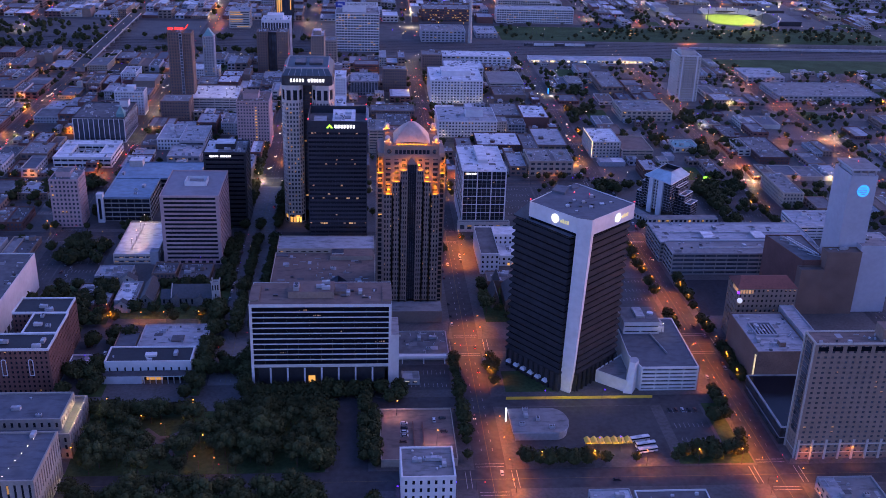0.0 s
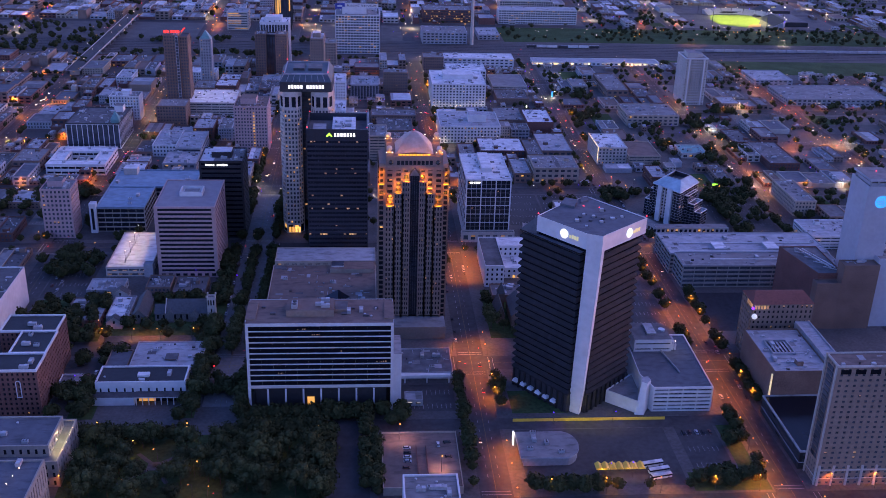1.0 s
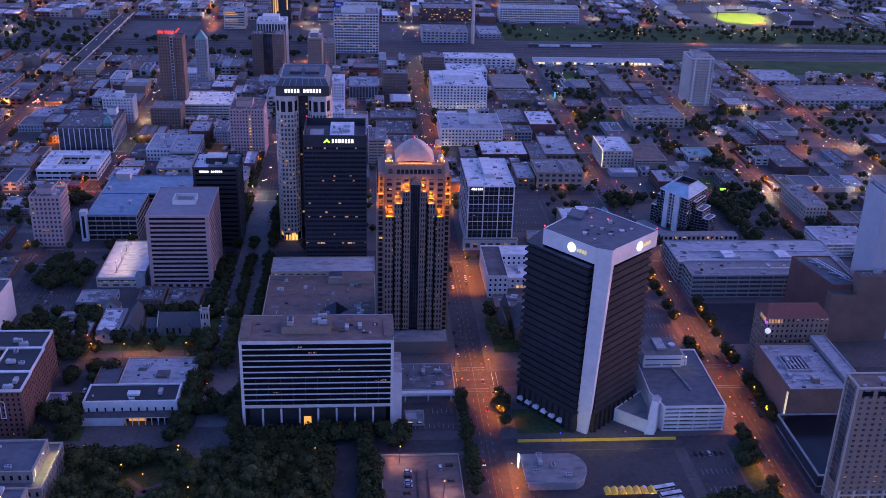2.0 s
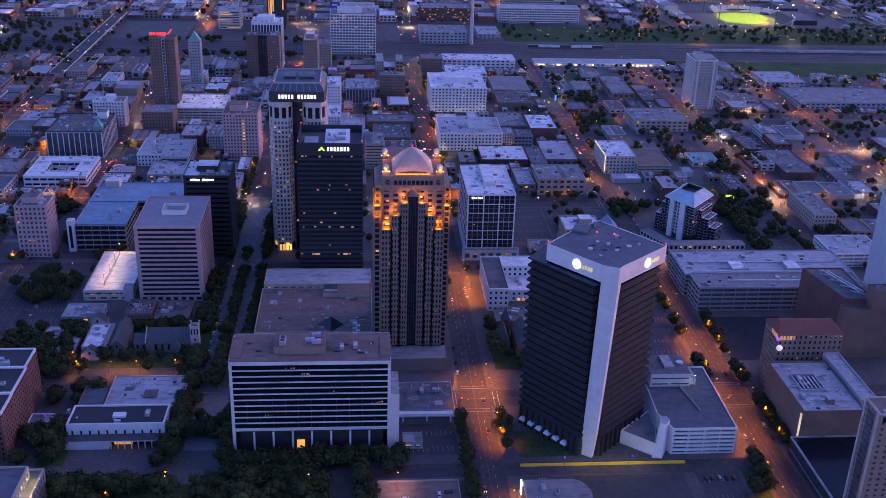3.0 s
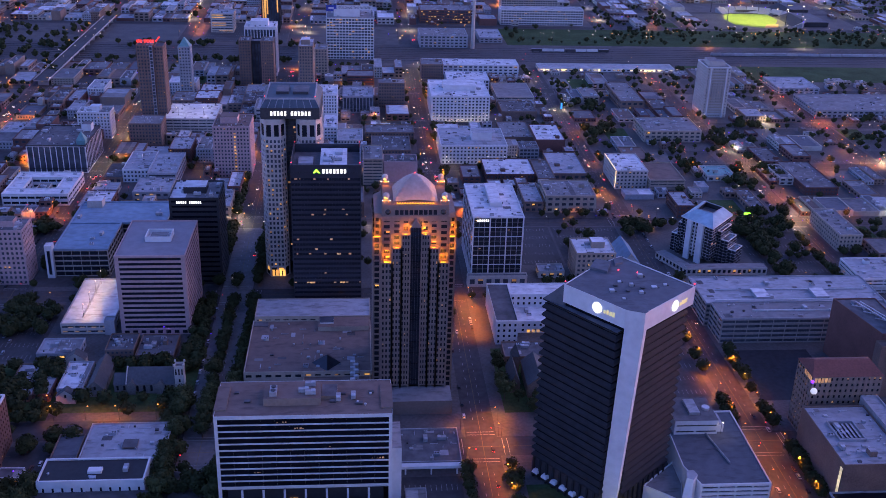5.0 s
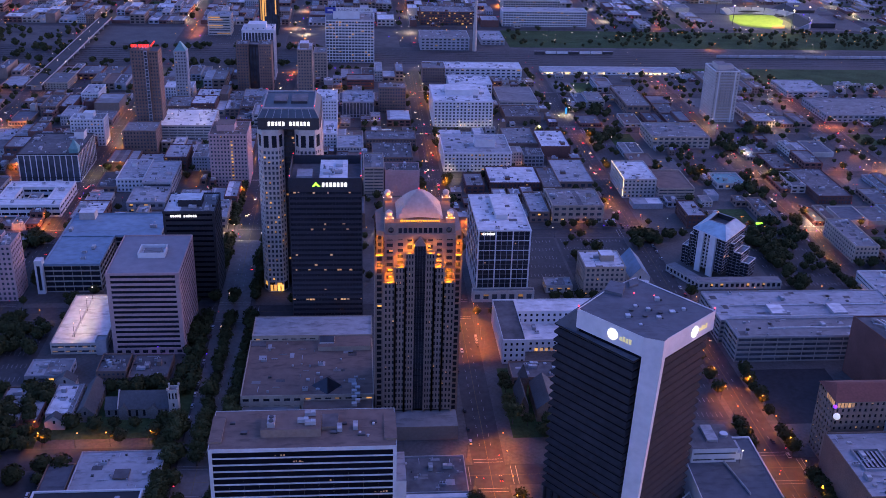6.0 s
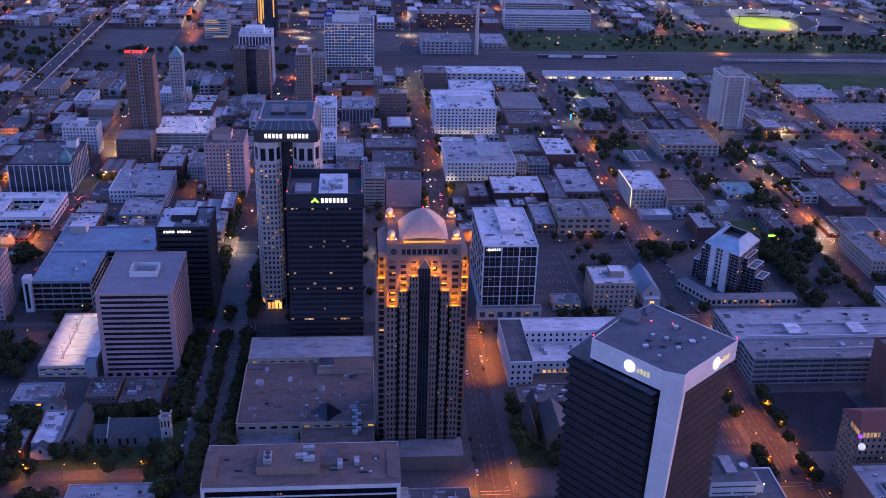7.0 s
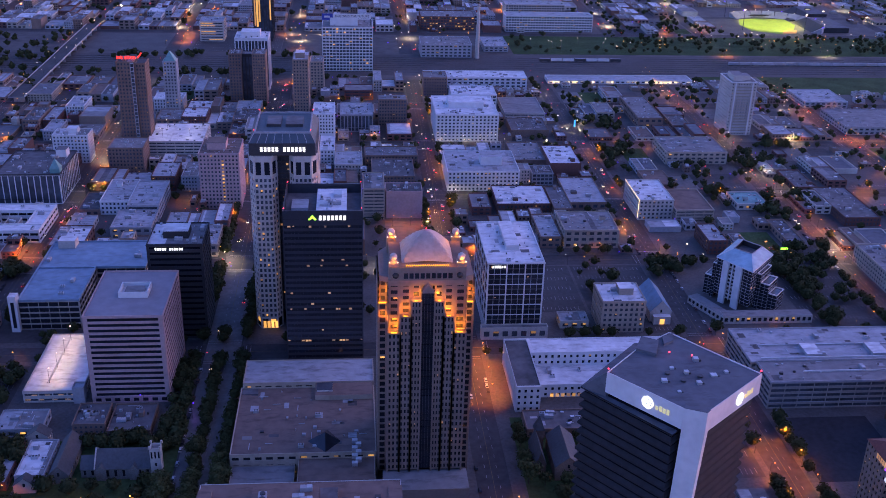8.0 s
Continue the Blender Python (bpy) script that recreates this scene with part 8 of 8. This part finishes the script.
for x, y0, y1 in ((-17.0, -90, 60), (-1.0, -20, 50), (145, -180, -130), (161, -240, -100), (-178, -60, 60), (-156, 120, 200), (161.2, 90, 200), (145, 225, 345), (-17, 225, 345), (-333.5, 90, 340), (295.5, 90, 345)):
    y = y0
    while y < y1:
        if sr.random() < 0.4:
            car(x, y, 90)
        y += 6.5

for x, hx in STREETS[4:12]:
    for y, hy in AVENUES[1:8]:
        signal(x - hx - 1, y - hy - 1, 0)
        if sr.random() < 0.6:
            signal(x + hx + 1, y + hy + 1, 180)
for _ in range(150):  # tail lights and lamps far off
    x, hw = sr.choice(STREETS[2:13])
    y = sr.uniform(380, 1500)
    far_lamps.ball(x + sr.uniform(-hw + 2, hw - 2), y, 0.8, 0.3, sr.choice(("red", "lamp", "sodium", "red")), 6, 4)
for _ in range(1100):  # small lights of yards, doors and signs
    x, y = sr.uniform(-620, 640), 200 + 1300 * sr.random() ** 1.4
    if clear(x, y, 1.5) and not 760 < y < 890:
        far_lamps.box(x - 0.08, x + 0.08, y - 0.08, y + 0.08, 0.1, 4.5, "steel")
        # Radius grows with distance to imitate the bloom of far lights.
        far_lamps.ball(x, y, 4.7, 0.24 + y * 0.0003, sr.choice(("sodium", "lamp", "sodium", "lamp", "sodium", "red", "violet")), 6, 4)
# Far traffic: small cars with their lights on.
for _ in range(90):
    x, hw = sr.choice(STREETS[4:11])
    y = sr.uniform(240, 745)
    d = sr.choice((-1, 1))
    cx = x + d * hw * sr.uniform(0.25, 0.6)
    far_lamps.box(cx - 0.85, cx + 0.85, y - 2.2, y + 2.2, 0.35, 0.9, sr.choice(("dark", "white", "metal")), bottom=True)
    far_lamps.box(cx - 0.7, cx + 0.7, y - 1.2, y + 0.9, 0.9, 1.45, "glass")
    for e in (-0.6, 0.6):
        far_lamps.ball(cx + e, y - 2.25, 0.75, 0.3, "red" if d > 0 else "lamp", 6, 4)

# ---- the remaining low city ----
fill_rng = random.Random(77)
OCC.append((226, 297, 90, 206))
WALLS = ("brick", "brick", "brownbrick", "brownbrick", "brown", "grey", "tan", "cream")
ROOFS = ("roofgrey", "roofgrey", "roofdark", "roofblue", "roofblue", "roofblue", "roofblue", "roofwhite", "roofwhite", "rooftan")
ROOFS_EAST = ("roofdark", "roofdark", "roofdark", "roofslate", "roofslate", "roofgrey", "rooftan", "roofblue")
far, far_lots, far_units = Shape(), Shape(), Shape()


def far_block(x0, x1, y0, y1, h, wm, rm, style):
    """A low building far off, joined with its like."""
    pitch, storey, fw, fh, _ = STYLE[style]
    ring = [(x0, y0), (x1, y0), (x1, y1), (x0, y1)]
    for i in (0, 1, 3, 2):
        a, b = ring[i], ring[(i + 1) % 4]
        ln = math.hypot(a[0] - b[0], a[1] - b[1])
        facade(far, far, a, b, 0.15, h - 0.9, max(1, round(ln / pitch)) if style != "blank" and i != 2 else 0, max(1, round(h / storey)) if storey else 0, fw, fh, wm, lit=0.04, rng=fill_rng)
    t = 0.5
    inner = [(x0 + t, y0 + t), (x1 - t, y0 + t), (x1 - t, y1 - t), (x0 + t, y1 - t)]
    rim(far, ring, inner, h - 0.9, h, h - 0.8, wm)
    roof_fields(far, inner, h - 0.8, rm, fill_rng)
    for _ in range(fill_rng.randrange(5)):
        x, y = fill_rng.uniform(x0 + 2, x1 - 4), fill_rng.uniform(y0 + 2, y1 - 4)
        far.box(x, x + fill_rng.uniform(1.2, 3.5), y, y + fill_rng.uniform(1.2, 2.5), h - 0.8, h + fill_rng.uniform(0.4, 1.6), "metal")


near_count = 0


def fill(x0, x1, y0, y1, sx, sy, chance, near, heights):
    global near_count
    nx, ny = max(1, round((x1 - x0) / sx)), max(1, round((y1 - y0) / sy))
    for i in range(nx):
        for j in range(ny):
            a, b = x0 + 3 + (x1 - x0 - 6) * i / nx, x0 + 3 + (x1 - x0 - 6) * (i + 1) / nx - fill_rng.choice((0.3, 0.3, 0.3, 0.3, 5))
            c, d = y0 + 3 + (y1 - y0 - 6) * j / ny, y0 + 3 + (y1 - y0 - 6) * (j + 1) / ny - fill_rng.choice((0.3, 0.3, 0.3, 6))
            if not free(a, b, c, d, 0.2):
                continue
            k = fill_rng.random()
            h = fill_rng.choice(heights)
            # Beyond y 880 the paler palette imitates haze over the far city.
            roofs = ROOFS if -400 < x0 < 150 or y0 > 880 else ROOFS_EAST
            wm, rm, sty = fill_rng.choice(WALLS), fill_rng.choice(roofs), fill_rng.choice(("shop", "shop", "small", "blank"))
            if k < chance:
                OCC.append((a, b, c, d))
                mid = a + (b - a) * fill_rng.uniform(0.35, 0.65) if b - a > 14 and fill_rng.random() < 0.55 else None
                w2, r2, h2 = fill_rng.choice(WALLS), fill_rng.choice(roofs), fill_rng.choice(heights)
                if near and near_count < 120:
                    near_count += 1
                    word = {"brownbrick": "brown brick", "brick": "red brick"}
                    if mid:
                        near_count += 1
                        block(mid + 0.1, b, c, d, h2, w2, r2, sty, f"low {word.get(w2, w2)} street building with a flat roof", units=fill_rng.randrange(4), lit=0.03)
                    block(a, mid or b, c, d, h, wm, rm, sty, f"low {word.get(wm, wm)} commercial building with a flat roof", units=fill_rng.randrange(4), lit=0.03)
                else:
                    if mid:
                        far_block(mid + 0.1, b, c, d, h2, w2, r2, sty)
                    far_block(a, mid or b, c, d - (fill_rng.choice((0, 0, 7)) if mid else 0), h, wm, rm, sty)
            elif sx > 20:
                OCC.append((a, b, c, d))
                far_lots.box(a, b, c, d, 0.15, 0.2, fill_rng.choice(("lot", "lot", "grass", "pavement", "ballast", "concrete")))
                n = fill_rng.choice((0, 2, 4, 7))
                for q in range(n):
                    far_tree(fill_rng.uniform(a, b), fill_rng.uniform(c, d), fill_rng.uniform(2.2, 4.6))
                x = a + 3
                while x < b - 3 and n < 3:
                    far_lots.box(x, x + 0.15, c + 2, c + 7, 0.2, 0.21, "paint")
                    if fill_rng.random() < 0.35:
                        far_lots.box(x + 0.5, x + 2.3, c + 2.2, c + 6.6, 0.5, 1.1, fill_rng.choice(("white", "dark", "metal", "brick")), bottom=True)
                        far_lots.box(x + 0.6, x + 2.2, c + 3.2, c + 5.6, 1.1, 1.7, "glass")
                    x += 2.8


for big in (True, False):
    for x0, x1, y0, y1 in BLOCKS:
        cx, cy = (x0 + x1) / 2, (y0 + y1) / 2
        if cy < -110 and abs(cx) < 260 or cy < -330 or cy > 1700 or abs(cx) > 980:
            continue
        if -160 < cx < 0 and cy < 200:
            continue
        near = cy < 660 and -480 < cx < 470
        busy = cy > 220 and cx < 150
        if big:
            fill(x0, x1, y0, y1, 27, 40, 0.9 if busy else (0.54 if cy > 220 else 0.45), near, (5, 5.5, 6.5, 8, 9, 11, 14) if busy else (4.5, 5, 5.5, 6.5, 8))
        elif cy > 200:
            fill(x0, x1, y0, y1, 11, 15, 0.75 if busy else 0.28, False, (4, 5, 6, 8, 10) if busy else (3.5, 4, 5, 6))
pr = random.Random(23)
for _ in range(280):
    x, y = pr.uniform(150, 780), pr.uniform(888, 1002)
    if not (165 < x < 288 and 920 < y < 996):
        far_tree(x, y, pr.uniform(2.0, 4.5))
for _ in range(900):
    x, y = pr.uniform(-900, 950), pr.uniform(1010, 1700)
    if free(x - 3, x + 3, y - 3, y + 3):
        far_tree(x, y, pr.uniform(2.2, 5.5))
for _ in range(3000):
    x, y = pr.uniform(-800, 850), pr.uniform(100, 750)
    if free(x - 3, x + 3, y - 3, y + 3) and min(abs(x - a) - w for a, w in STREETS) > 0 and min(abs(y - a) - w for a, w in AVENUES) > 0:
        far_tree(x, y, pr.uniform(2.4, 5.0))
for _ in range(170):
    x, y = pr.uniform(-650, -440), pr.uniform(700, 1000)
    if not (-468 < x < -442):
        far_tree(x, y, pr.uniform(2.5, 6))
single("low_buildings", far, 0, 0, 0, "far low city buildings with flat roofs", "buildings", kind="stuff")
single("parking_lots", far_lots, 0, 0, 0, "far parking lots and yards", "parking lots", kind="stuff")
single("far_trees", far_green, 0, 0, 0, "distant dark green trees between buildings", "trees", kind="stuff")
single("street_lamps", far_lamps, 0, 0, 0, "rows of far street lamps glowing orange and white", "street lamps", kind="stuff")

# The first of each kind was only a pattern.
for o in (*TREES, *LAMPS.values(), *CARS, signal_root):
    for q in (*o.children_recursive, o):
        bpy.data.objects.remove(q)
